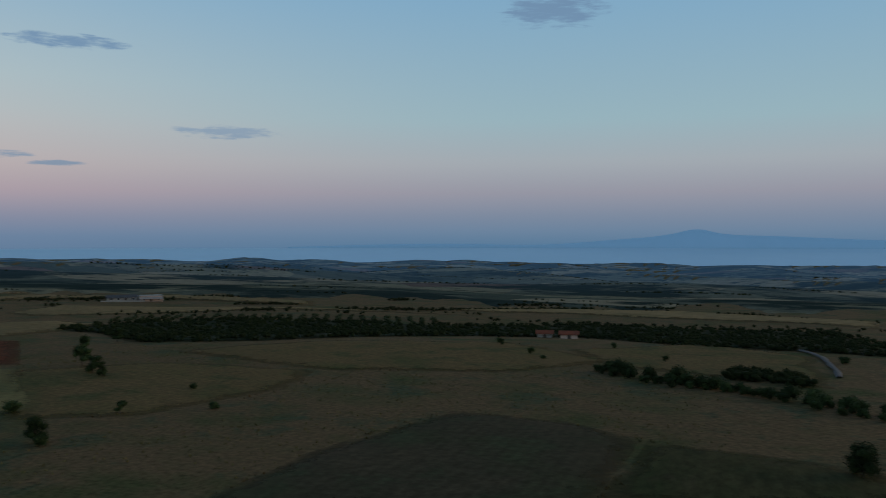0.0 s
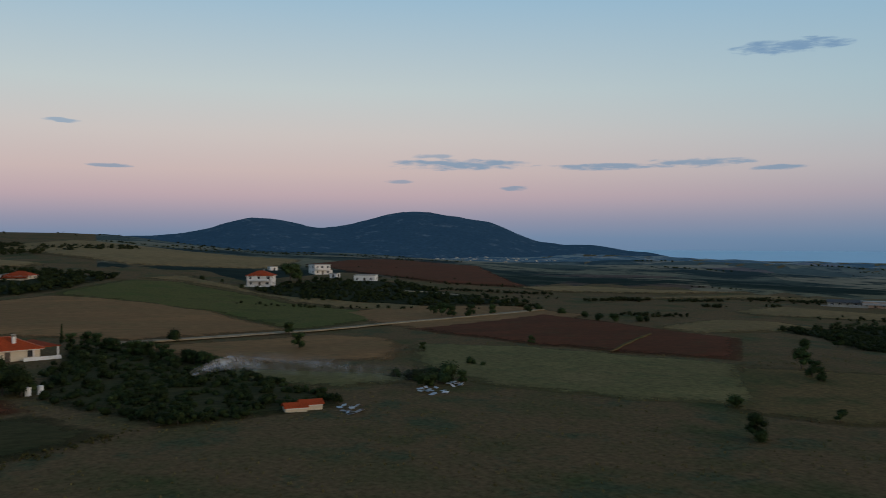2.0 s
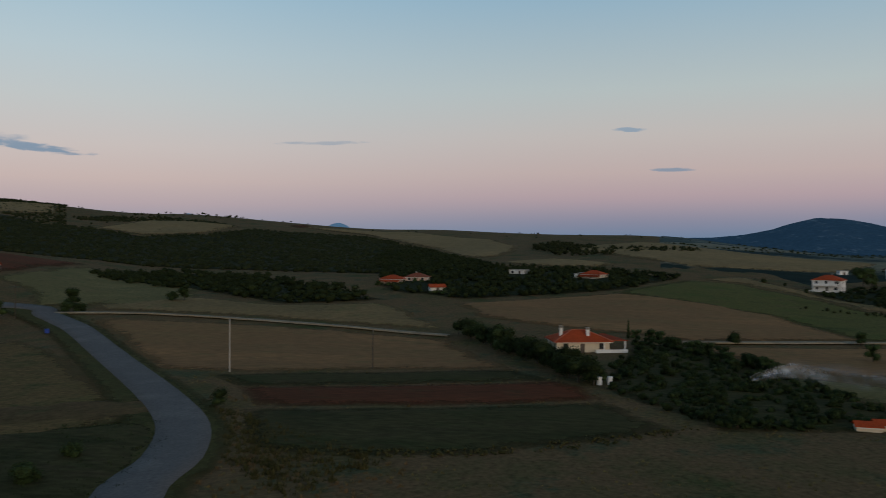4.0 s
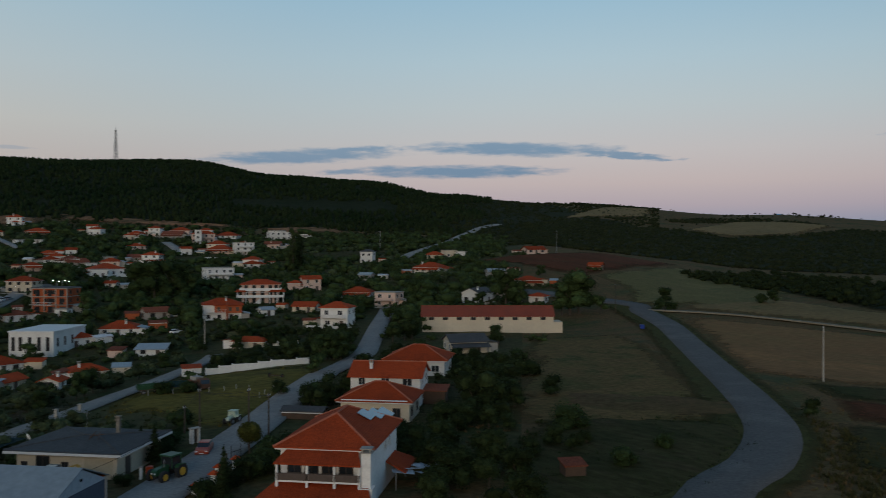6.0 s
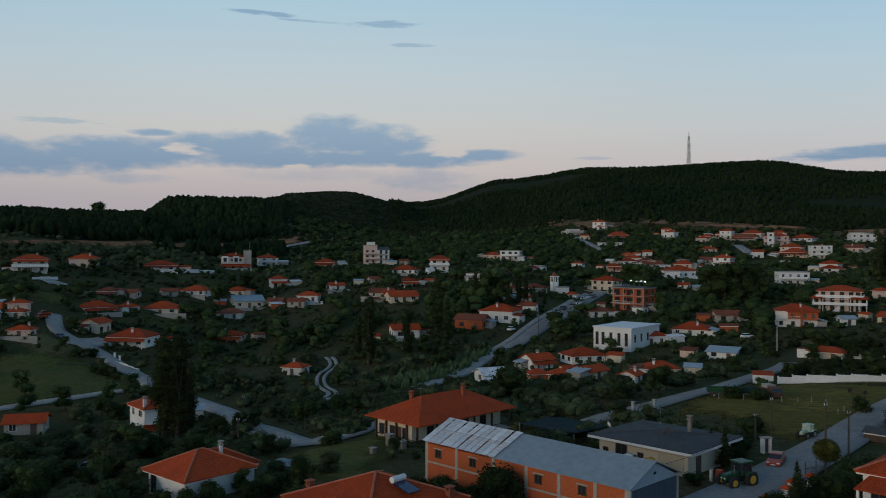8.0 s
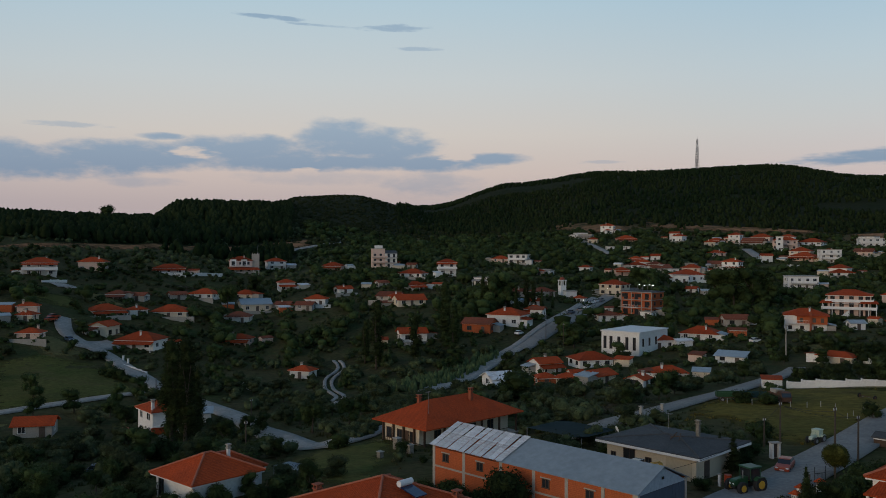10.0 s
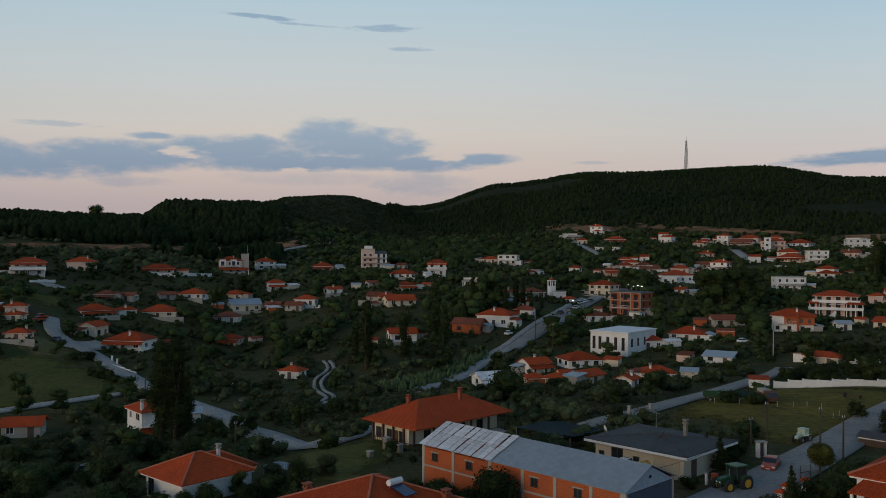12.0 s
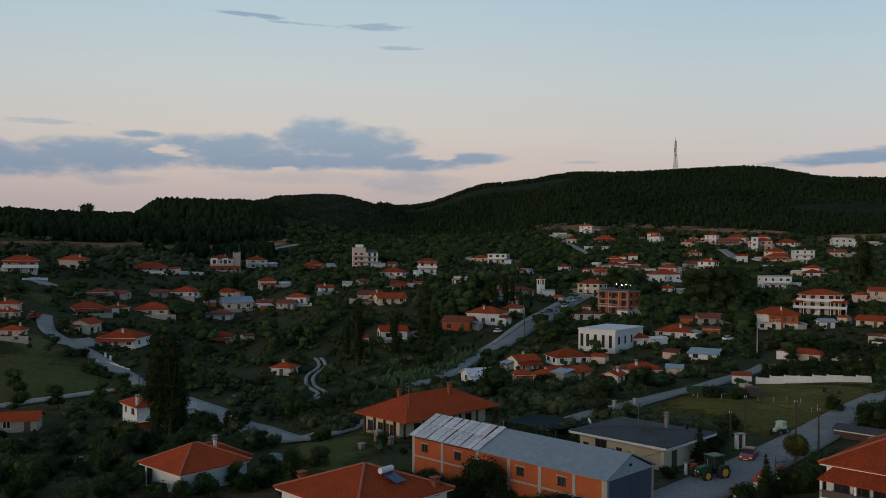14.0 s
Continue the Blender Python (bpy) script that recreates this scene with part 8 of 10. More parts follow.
tree("fruit_tree", 192.7, 21.0, 1.53, "in a dense row by the villa", 1.10)
tree("fruit_tree", 189.7, 20.3, 1.38, "in a dense row by the villa", 1.10)
tree("fruit_tree", 189.0, 22.0, 1.29, "in a dense row by the villa", 1.10)
tree("fruit_tree", 186.7, 20.9, 1.36, "in a dense row by the villa", 1.10)
tree("fruit_tree", 184.4, 17.3, 1.43, "in a dense row by the villa", 1.10)
tree("fruit_tree", 183.2, 18.1, 1.65, "in a dense row by the villa", 1.10)
tree("fruit_tree", 180.0, 16.5, 1.70, "in a dense row by the villa", 1.10)
tree("fruit_tree", 179.5, 16.0, 1.45, "in a dense row by the villa", 1.10)
tree("fruit_tree", 179.3, 15.5, 1.24, "in a dense row by the villa", 1.10)
tree("fruit_tree", 177.3, 14.0, 1.46, "in a dense row by the villa", 1.10)
tree("fruit_tree", 174.1, 13.5, 1.41, "in a dense row by the villa", 1.10)
tree("fruit_tree", 172.2, 13.3, 1.29, "in a dense row by the villa", 1.10)
tree("fruit_tree", 172.8, 10.7, 1.65, "in a dense row by the villa", 1.10)
tree("fruit_tree", 171.4, 11.4, 1.62, "in a dense row by the villa", 1.10)
tree("fruit_tree", 168.3, 11.3, 1.46, "in a dense row by the villa", 1.10)
tree("fruit_tree", 166.8, 11.2, 1.45, "in a dense row by the villa", 1.10)
tree("fruit_tree", 165.7, 10.2, 1.43, "in a dense row by the villa", 1.10)
tree("fruit_tree", 165.6, 7.4, 1.69, "in a dense row by the villa", 1.10)
tree("fruit_tree", 162.9, 6.3, 1.76, "in a dense row by the villa", 1.10)
tree("fruit_tree", 161.2, 8.3, 1.76, "in a dense row by the villa", 1.10)
tree("fruit_tree", 161.5, 4.8, 1.26, "in a dense row by the villa", 1.10)
tree("fruit_tree", 158.8, 5.3, 1.56, "in a dense row by the villa", 1.10)
tree("fruit_tree", 160.1, 4.5, 1.31, "in a dense row by the villa", 1.10)
tree("broadleaf_tree", 223.4, -3.1, 0.51, "in the hedge round the orchard", 1.00)
tree("broadleaf_tree", 220.1, -6.3, 0.59, "in the hedge round the orchard", 1.00)
tree("broadleaf_tree", 215.6, -8.5, 0.60, "in the hedge round the orchard", 1.00)
tree("broadleaf_tree", 211.4, -10.8, 0.57, "in the hedge round the orchard", 1.00)
tree("broadleaf_tree", 207.9, -12.2, 0.64, "in the hedge round the orchard", 1.00)
tree("broadleaf_tree", 203.1, -14.8, 0.51, "in the hedge round the orchard", 1.00)
tree("broadleaf_tree", 200.1, -15.5, 0.61, "in the hedge round the orchard", 1.00)
tree("broadleaf_tree", 196.9, -18.5, 0.64, "in the hedge round the orchard", 1.00)
tree("broadleaf_tree", 192.3, -20.7, 0.63, "in the hedge round the orchard", 1.00)
tree("broadleaf_tree", 190.3, -22.3, 0.50, "in the hedge round the orchard", 1.00)
tree("broadleaf_tree", 186.1, -24.6, 0.54, "in the hedge round the orchard", 1.00)
tree("broadleaf_tree", 183.9, -26.4, 0.67, "in the hedge round the orchard", 1.00)
tree("broadleaf_tree", 181.2, -28.4, 0.57, "in the hedge round the orchard", 1.00)
tree("broadleaf_tree", 177.6, -30.2, 0.57, "in the hedge round the orchard", 1.00)

PLANTATION = [(209, -214), (212, -252), (181, -283), (146, -293), (102, -307), (59, -346), (10, -340), (-30, -340), (-50, -235), (-5, -242), (18, -246), (50, -278), (84, -255), (109, -219), (128, -194), (154, -185), (187, -212)]
YOUNG_ROWS = [(226, -237), (216, -278), (156, -314), (109, -330), (106, -312), (146, -295), (181, -285), (210, -252)]
ORCHARD = [(180, 2), (218, -3), (222, -16), (184, -30), (141, -43), (131, -42), (125, -14), (155, 3)]
HEDGE_SCRUB = [(372, 256), (440, 246), (415, 194), (309, 87), (288, 121), (334, 178), (353, 240)]
SCRUB_HILL = [(438, 465), (611, 602), (683, 631), (756, 520), (726, 445), (786, 412), (913, 419), (937, 291), (740, 167), (562, 102), (421, 117), (473, 221), (483, 328), (396, 352)]
EAST_WOOD = [(683, 199), (748, 176), (583, 107), (490, 72), (466, 9), (435, -26), (373, 2), (321, 60), (341, 99)]
HOUSE_WOOD = [(483, -64), (403, -77), (439, -127), (436, -165), (316, -185), (318, -139), (355, -95), (426, -70)]
REEDS = [(-7, 201), (11, 238), (24, 262), (27, 255), (15, 227), (1, 193)]
SKYLINE_WOOD = [(769, 86), (832, 63), (687, 13), (733, -52), (702, -68), (609, 12), (607, 46)]

# ---- woods, scrub and gardens (uncountable) ----
def wedge(b0, b1, d0, d1, step=4):
    """An outline between two bearings and two distances."""
    inner = [(d0 * math.sin(radians(b)), d0 * math.cos(radians(b))) for b in np.arange(b0, b1 + 0.1, step)]
    outer = [(d1 * math.sin(radians(b)), d1 * math.cos(radians(b))) for b in np.arange(b0, b1 + 0.1, step)]
    return inner + outer[::-1]


def sized(p, lo, hi, seed=1):
    return np.random.default_rng(seed).uniform(lo, hi, len(p))


def kept_off_fields(p):
    ok = np.ones(len(p), bool)
    for mat, poly in FIELDS:
        if mat != "scrub_floor":
            ok &= ~inside(p[:, 0], p[:, 1], list(poly))
    return p[ok]


def patchy(p, scale, level, seed=0):
    """Keeps the places where a slow noise is high, so that gaps stay open."""
    return p[[noise.noise((x * scale, y * scale, seed)) > level for x, y in p]]


p = kept_off_fields(strewn(wedge(-36, -8, 455, 800), 4.0, 1))
wood("pine_wood", "dense dark green pine wood on the ridge", PINE_WOOD, "pine", p, sized(p, 5.5, 9))
p = patchy(strewn(wedge(-1, 46, 700, 1420), 6.4, 2), 0.006, -0.42)
p = p[[math.degrees(math.atan2(x, y)) < 40 + 9 * noise.noise((x * 0.006, y * 0.006, 5)) + 0.004 * (math.hypot(x, y) - 900) for x, y in p]]
wood("pine_wood", "dark wooded hill under the radio mast", PINE_WOOD, "pine", p, sized(p, 3.6, 6.4))
p = patchy(strewn(wedge(38, 54, 700, 1450), 8.0, 4), 0.008, -0.3)
wood("scrub", "dark scrub running out along the hill's flank", SCRUB_LEAF, "tiny", p, sized(p, 2.5, 4.5), "scrub")
p = strewn(wedge(-10, 10, 540, 1060), 6.5, 3)
wood("scrub", "low dark scrub on the saddle", SCRUB_LEAF, "tiny", p, sized(p, 2, 4), "scrub")
# gardens: single trees near by, joined woods further off
near = clear_of_things(kept_off_fields(strewn(wedge(-30, 34, 112, 262), 4.9, 11)), 1.5, 8)
for x, y in patchy(near, 0.03, -0.28)[:190]:
    s = random.Random(int(x * 7 + y * 3)).uniform(0.65, 1.15)
    tree("fruit_tree" if x > 0.44 * y else "olive_tree", x, y, s, "in a village garden")
near = patchy(near, 0.03, -0.28)[190:]
west = near[:, 0] < 0.44 * near[:, 1]
wood("garden_trees", "bushy olive trees filling the gardens", OLIVE_LEAF, "leafy", near[west], sized(near[west], 2.2, 4.0))
wood("garden_trees", "dark bushy trees filling the gardens", DARK_LEAF_WOOD, "leafy", near[~west], sized(near[~west], 2.2, 4.0))
far = clear_of_things(kept_off_fields(strewn(wedge(-32, 46, 255, 640), 4.2, 12)), 1.5, 8)
far = patchy(far, 0.02, -0.5)
dark = far[::3]
far = np.concatenate([far[1::3], far[2::3]])
def beyond(p, reach):
    """The places nearer than that distance, and those past it."""
    d = np.hypot(p[:, 0], p[:, 1])
    return p[d < reach], p[d >= reach]


far, upper = beyond(far, 400)
wood("garden_trees", "grey-green olive and fruit trees between the houses", OLIVE_LEAF, "low", far, sized(far, 1.6, 3.4))
wood("garden_trees", "grey-green fruit trees between the upper houses", OLIVE_LEAF, "tiny", upper, sized(upper, 1.8, 3.6))
dark, upper = beyond(dark, 360)
wood("garden_trees", "dark leafy fruit trees between the houses", BROAD_LEAF, "round", dark, sized(dark, 2.0, 4.2))
wood("garden_trees", "dark leafy trees between the upper houses", BROAD_LEAF, "low", upper, sized(upper, 2.0, 4.2))
tall = clear_of_things(kept_off_fields(strewn(wedge(-32, 46, 270, 660), 9.2, 13)), 2.5, 26)
tall = tall[(np.hypot(tall[:, 0], tall[:, 1]) < 345) | (tall[:, 0] > -0.12 * tall[:, 1])]
wood("garden_trees", "taller dark trees between the houses", BROAD_LEAF, "round", tall, sized(tall, 5, 8.5))
tall = clear_of_things(kept_off_fields(strewn(wedge(-30, 45, 120, 272), 13, 14)), 3, 30)
for x, y in tall[:70]:
    size = random.Random(int(x * 5 + y)).uniform(0.55, 0.95)
    if x > 0.44 * y:
        tree("fruit_tree", x, y, size * 1.9, "between village houses")
    else:
        tree("broadleaf_tree", x, y, size, "between village houses")
p = clear_of_things(kept_off_fields(strewn(wedge(-36, 50, 560, 800), 7.5, 15)), 2, 12)
wood("scrub", "dark scrub at the foot of the hills", SCRUB_LEAF, "tiny", p, sized(p, 2, 4), "scrub")

# Dark sheets below the planting cover the paler ground in its gaps.
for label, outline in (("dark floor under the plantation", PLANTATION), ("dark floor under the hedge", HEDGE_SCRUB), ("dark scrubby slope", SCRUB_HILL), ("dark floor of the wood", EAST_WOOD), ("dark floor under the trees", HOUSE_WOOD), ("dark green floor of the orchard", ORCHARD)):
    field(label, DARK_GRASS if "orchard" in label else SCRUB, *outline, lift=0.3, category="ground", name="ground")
p = strewn(PLANTATION, 2.7, 21)
wood("tree_plantation", "dark low tree plantation in the hollow", DARK_LEAF_WOOD, "low", p, sized(p, 1.7, 2.7))
x, y = np.meshgrid(np.arange(100, 232, 5.2), np.arange(-335, -230, 2.6))
p = np.stack([x.ravel() - 0.45 * (y.ravel() + 280), y.ravel()], -1)
p = p[inside(p[:, 0], p[:, 1], YOUNG_ROWS)]
wood("young_trees", "rows of young grey-green trees beside the plantation", OLIVE_LEAF, "low", p, sized(p, 1.7, 2.5))
p = clear_of_things(strewn(ORCHARD, 2.5, 22), 1, 3)
for x, y in p[:95]:
    tree("fruit_tree", x, y, random.Random(int(x * 3 + y * 5)).uniform(0.48, 0.74), "in the orchard below the villa")
wood("orchard", "dark green orchard trees below the villa", BROAD_LEAF, "leafy", p[95:], sized(p[95:], 1.3, 2.2))
p = clear_of_things(strewn(HEDGE_SCRUB, 4.5, 23), 1, 4)
wood("hedge", "thick dark hedge of trees along the field", DARK_LEAF_WOOD, "low", p, sized(p, 2.5, 5.5), "hedge")
p = strewn(SCRUB_HILL, 5.0, 24)
wood("scrub", "dark bushy scrub covering the slope", SCRUB_LEAF, "tiny", p, sized(p, 2.2, 4.0), "scrub")
p = clear_of_things(strewn(EAST_WOOD, 4.6, 25), 2, 26)
wood("wood", "dark wood round the far houses", DARK_LEAF_WOOD, "low", p, sized(p, 2.5, 5))
p = clear_of_things(strewn(HOUSE_WOOD, 4.6, 26), 2, 14)
wood("wood", "dark trees round the white houses", DARK_LEAF_WOOD, "low", p, sized(p, 2, 4.2))
p = strewn(SKYLINE_WOOD, 7, 27)
wood("wood", "dark wood on the far slope", SCRUB_LEAF, "low", p, sized(p, 3, 6))
p = strewn(REEDS, 1.5, 28)
wood("reeds", "tall pale green reeds along the stream", REED, "reed", p, sized(p, 2, 3.2), "reeds")
# bushes along the skyline and loose hedges over the plain
rng = np.random.default_rng(31)
spots = []
for k in range(24):
    b, d = rng.uniform(98, 188), rng.uniform(330, 640)
    length, turn = rng.uniform(20, 90) * (0.6 + d / 900), rng.uniform(-0.5, 0.5)
    cx, cy = d * math.sin(radians(b)), d * math.cos(radians(b))
    ux, uy = math.cos(radians(b) + turn), -math.sin(radians(b) + turn)
    for u in np.arange(-length / 2, length / 2, 3.0 + d / 350):
        spots.append((cx + ux * u + rng.normal(0, 1.5), cy + uy * u + rng.normal(0, 1.5)))
HEDGEROWS = ((314, -259, 315, -291, 4), (325, -319, 322, -356, 4), (323, -227, 318, -248, 4), (284, -252, 284, -263, 3), (288, -292, 288, -299, 4), (310, -343, 308, -360, 4), (278, -354, 276, -362, 4), (322, -217, 322, -253, 5),
             (399, -147, 393, -169, 4), (393, -169, 364, -226, 4), (308, -165, 302, -181, 4), (323, -314, 302, -350, 4), (277, -378, 257, -394, 3), (328, -238, 312, -241, 4))
MORE_HEDGEROWS = ((254, -189, 245, -210, 4), (228, -348, 203, -364, 3), (203, -318, 194, -325, 3), (185, -432, 177, -444, 3), (173, -347, 74, -440, 2.5), (125, -438, 96, -460, 6), (60, -462, 35, -473, 5), (13, -430, -8, -433, 4))
for ax, ay, bx, by, tall in HEDGEROWS + MORE_HEDGEROWS:
    for u in np.arange(0, 1, 0.8 / max(1.2, math.hypot(bx - ax, by - ay))):
        spots.append((ax + (bx - ax) * u + rng.normal(0, 0.9), ay + (by - ay) * u + rng.normal(0, 0.9)))
p = clear_of_things(np.array(spots), 3, 20)
wood("hedge", "dark hedgerows and thickets scattered over the plain", SCRUB_LEAF, "low", p, sized(p, 1.2, 2.6), "hedge")
# hedges, tree belts and copses on the far plain
spots = []
for k in range(120):
    b, d = rng.uniform(96, 186), rng.uniform(680, 2300)
    length, turn = rng.uniform(30, 150) * (0.5 + d / 1200), rng.normal(0, 0.25)
    cx, cy = d * math.sin(radians(b)), d * math.cos(radians(b))
    ux, uy = math.cos(radians(b) + turn), -math.sin(radians(b) + turn)
    thick = rng.uniform(0.6, 4)
    for u in np.arange(-length / 2, length / 2, 2.4 + d / 800):
        spots.append((cx + ux * u + rng.normal(0, thick), cy + uy * u + rng.normal(0, thick)))
p = np.array(spots)
wood("hedge", "dark tree belts between the far fields", SCRUB_LEAF, "tiny", p, sized(p, 1.6, 3.4), "hedge")
b, d = rng.uniform(44, 100, 60), rng.uniform(900, 1380, 60)
p = np.stack([d * np.sin(np.radians(b)), d * np.cos(np.radians(b))], -1)
wood("scrub", "scattered bushes along the far ridge", SCRUB_LEAF, "low", p, sized(p, 2, 4), "scrub")

# the overgrown gardens beside the white house and below the village
p = clear_of_things(kept_off_fields(strewn(wedge(34, 49, 82, 190), 4.2, 41)), 1.5, 5)
for x, y in p[:60]:
    tree("fruit_tree", x, y, random.Random(int(x * 5 + y)).uniform(0.8, 1.5), "in an overgrown garden")
wood("garden_trees", "dark overgrown garden bushes", DARK_LEAF_WOOD, "leafy", p[60:], sized(p[60:], 1.6, 3.6))
p = clear_of_things(kept_off_fields(strewn(wedge(-30, -6, 84, 150), 6.2, 42)), 1.5, 7)
for x, y in p[:50]:
    tree("bush", x, y, random.Random(int(x * 5 + y)).uniform(0.8, 1.9), "in the valley garden")
p = clear_of_things(kept_off_fields(strewn(wedge(-4, 40, 70, 135), 5.5, 43)), 1.0, 4)
for x, y in p[:50]:
    tree("bush", x, y, random.Random(int(x * 5 + y)).uniform(0.5, 1.2), "beside the village street")

# uncut margins along the borders of the nearer fields
rng = np.random.default_rng(71)
spots = []
for mat, outline in FIELDS:
    for (ax, ay), (bx, by) in zip(outline, outline[1:] + outline[:1]):
        n = int(math.hypot(bx - ax, by - ay) / 0.8)
        for i in range(n):
            x, y = ax + (bx - ax) * i / n + rng.normal(0, 0.7), ay + (by - ay) * i / n + rng.normal(0, 0.7)
            if 70 < math.hypot(x, y) < 300 and rng.random() < 0.5 and x > 0.8 * abs(y) - 200:
                spots.append((x, y))
p = patchy(clear_of_things(np.array(spots), 0.5, 0.5), 0.05, 0.12)
wood("field_margins", "ragged weeds along the borders of the fields", PASTURE, "tuft", p, sized(p, 0.15, 0.5), "weeds")
p = strewn([(56, 157), (78, 177), (100, 162), (91, 147), (58, 115), (52, 116), (50, 137), (42, 133)], 1.5, 55)
wood("meadow_grass", "uncut yellowed grass in the village meadow", VILLAGE_GRASS, "tuft", p, sized(p, 0.3, 0.75), "grass")
# hedges and shrubs close before the village houses
rng = np.random.default_rng(91)
spots = []
for x, y, r in HOUSES:
    d = math.hypot(x, y)
    if d < 150 or y < 60:
        continue
    for k in range(rng.integers(5, 11)):
        across, along = rng.uniform(-1.5, 1.5) * r, rng.uniform(1.2, 5.5)
        spots.append((x - x / d * (r + along) + y / d * across, y - y / d * (r + along) - x / d * across))
p = np.array(spots)
q = p[rng.random(len(p)) < 0.5]
wood("garden_hedges", "green shrubs and hedges before the village houses", OLIVE_LEAF, "low", p, sized(p, 1.0, 2.6), "hedges")
wood("garden_hedges", "dark shrubs and vines before the village houses", BROAD_LEAF, "low", q + rng.normal(0, 1.2, q.shape), sized(q, 1.4, 3.4), "hedges")
# weeds and tufts on the verges, and a far village under the mountain
p = patchy(clear_of_things(kept_off_fields(strewn(wedge(40, 78, 78, 150), 1.6, 51)), 1, 1), 0.08, -0.05)
wood("verge_weeds", "dry weeds and tufts beside the road", PASTURE, "tuft", p, sized(p, 0.25, 0.65), "weeds")
p = clear_of_things(strewn([(122, 64), (130, 70), (112, 44), (100, 28), (82, 34), (98, 50)], 1.0, 56), 1, 1)
wood("roadside_weeds", "grey-green weeds and shrubs on the road's bend", WEED, "tuft", p, sized(p, 0.4, 1.0), "weeds")
p = patchy(strewn([(99, 48), (102, 48), (107, 20), (116, 4), (127, -10), (124, -11), (110, 6), (102, 22)], 0.9, 57), 0.12, -0.3)
wood("field_weeds", "rank weeds along the edge of the dark crop", WEED, "low", p, sized(p, 0.3, 0.8), "weeds")
p = patchy(clear_of_things(kept_off_fields(strewn(wedge(-28, 36, 74, 170), 2.0, 52)), 0.5, 1), 0.06, -0.1)
q = strewn([(97, 91), (109, 76), (115, 67), (104, 59), (90, 54), (72, 50), (60, 57), (68, 74)], 1.15, 58)
wood("garden_weeds", "rank dark weeds over a neglected plot", BROAD_LEAF, "tuft", q, sized(q, 0.35, 0.95), "weeds")
wood("garden_weeds", "green weeds and low shrubs in the gardens", REED_DARK, "tuft", p, sized(p, 0.3, 1.0), "weeds")
p = patchy(strewn(wedge(60, 182, 74, 230), 2.2, 53), 0.04, -0.15)
wood("pasture_tufts", "dry tufts and thistles scattered over the pasture", KHAKI, "tuft", p, sized(p, 0.15, 0.42), "weeds")
rng = np.random.default_rng(61)
verts, faces = [], []
for k in range(95):
    b, d = rng.normal(118.0, 3.2), rng.uniform(2150, 3250)
    x, y, s = d * math.sin(radians(b)), d * math.cos(radians(b)), rng.uniform(1.6, 4.2)
    z = float(land(x, y)) + 1
    o = len(verts)
    for dz in (-4, s * 0.9):
        verts += [(x - s, y - s, z + dz), (x + s, y - s, z + dz), (x + s, y + s, z + dz), (x - s, y + s, z + dz)]
    verts.append((x, y, z + s * 1.35))
    faces += [(o + i, o + (i + 1) % 4, o + 4 + (i + 1) % 4, o + 4 + i) for i in range(4)] + [(o + 4 + i, o + 4 + (i + 1) % 4, o + 8) for i in range(4)]
tagged(new("far_village", flat_mesh("far_village", verts, faces, GREY_WALL)), "pale far village at the mountain's foot", "village", kind="stuff")

for x, y, size in ((70.4, 115.9, 1.3), (74.5, 118.3, 1.5), (80.2, 122.3, 1.4), (132.9, 180.5, 1.9), (138.1, 182.0, 2.1), (142.0, 184.0, 1.8), (150.7, 159.0, 1.4), (152.5, 200.8, 1.7), (108.0, 101.1, 1.5), (96.9, 98.3, 1.4)):
    tree("fruit_tree", x, y, size, "beside the village street")
# single plants round the nearest houses
tree("fruit_tree", 10.2, 87.0, 1.7, "against the brick shed's wall")
tree("conifer", 38.6, 100.6, 0.62, "beside the cream house")
for x, y, s, kind in ((49.9, 98.4, 1.0, "clipped_tree"), (39.8, 84.3, 0.6, "conifer"), (47.5, 90.4, 1.7, "bush"), (50.5, 92.4, 1.8, "bush"), (53.4, 95.6, 1.5, "bush"), (44.6, 87.8, 1.4, "bush"), (56.5, 97.0, 1.5, "bush"), (74.4, 123.5, 2.0, "bush"), (77.0, 127.0, 1.8, "bush"), (41.8, 106.9, 1.6, "bush"), (43.6, 108.8, 1.4, "bush"), (40.0, 104.6, 1.3, "bush"), (59.4, 150.2, 1.5, "bush"), (63.6, 148.5, 1.7, "bush"), (49.5, 120.0, 1.4, "bush"), (52.5, 124.0, 1.3, "bush"), (4.0, 90.0, 1.2, "bush"), (7.0, 86.5, 1.0, "bush"), (15.5, 82.6, 1.3, "bush"), (18.5, 79.8, 1.1, "bush"), (-20.5, 92.5, 1.3, "bush"), (-16.5, 93.5, 1.5, "bush"), (-14.0, 95.0, 1.5, "bush"), (-22.8, 91.0, 1.1, "bush"), (-25.5, 91.8, 1.0, "bush")):
    tree(kind, x, y, s, "near the brick shed and street")
# the hedge and the lone bush across the south pasture
rng = random.Random(83)
for i in range(30):
    u = i / 29
    x, y = 29 - 50 * u + rng.uniform(-1.5, 1.5), -180 + 36 * u + rng.uniform(-1.5, 1.5)
    tree("bush", x, y, rng.uniform(0.8, 1.9), "in the hedge across the pasture")
tree("fruit_tree", -12.6, -104.6, 1.35, "standing alone in the field")
p = strewn([(3.5, -177), (3.2, -190), (-13.4, -186), (-11.8, -170)], 1.6, 84)
wood("hedge", "dense dark block of hedge in the pasture", DARK_LEAF_WOOD, "round", p, sized(p, 1.6, 2.8), "hedge")
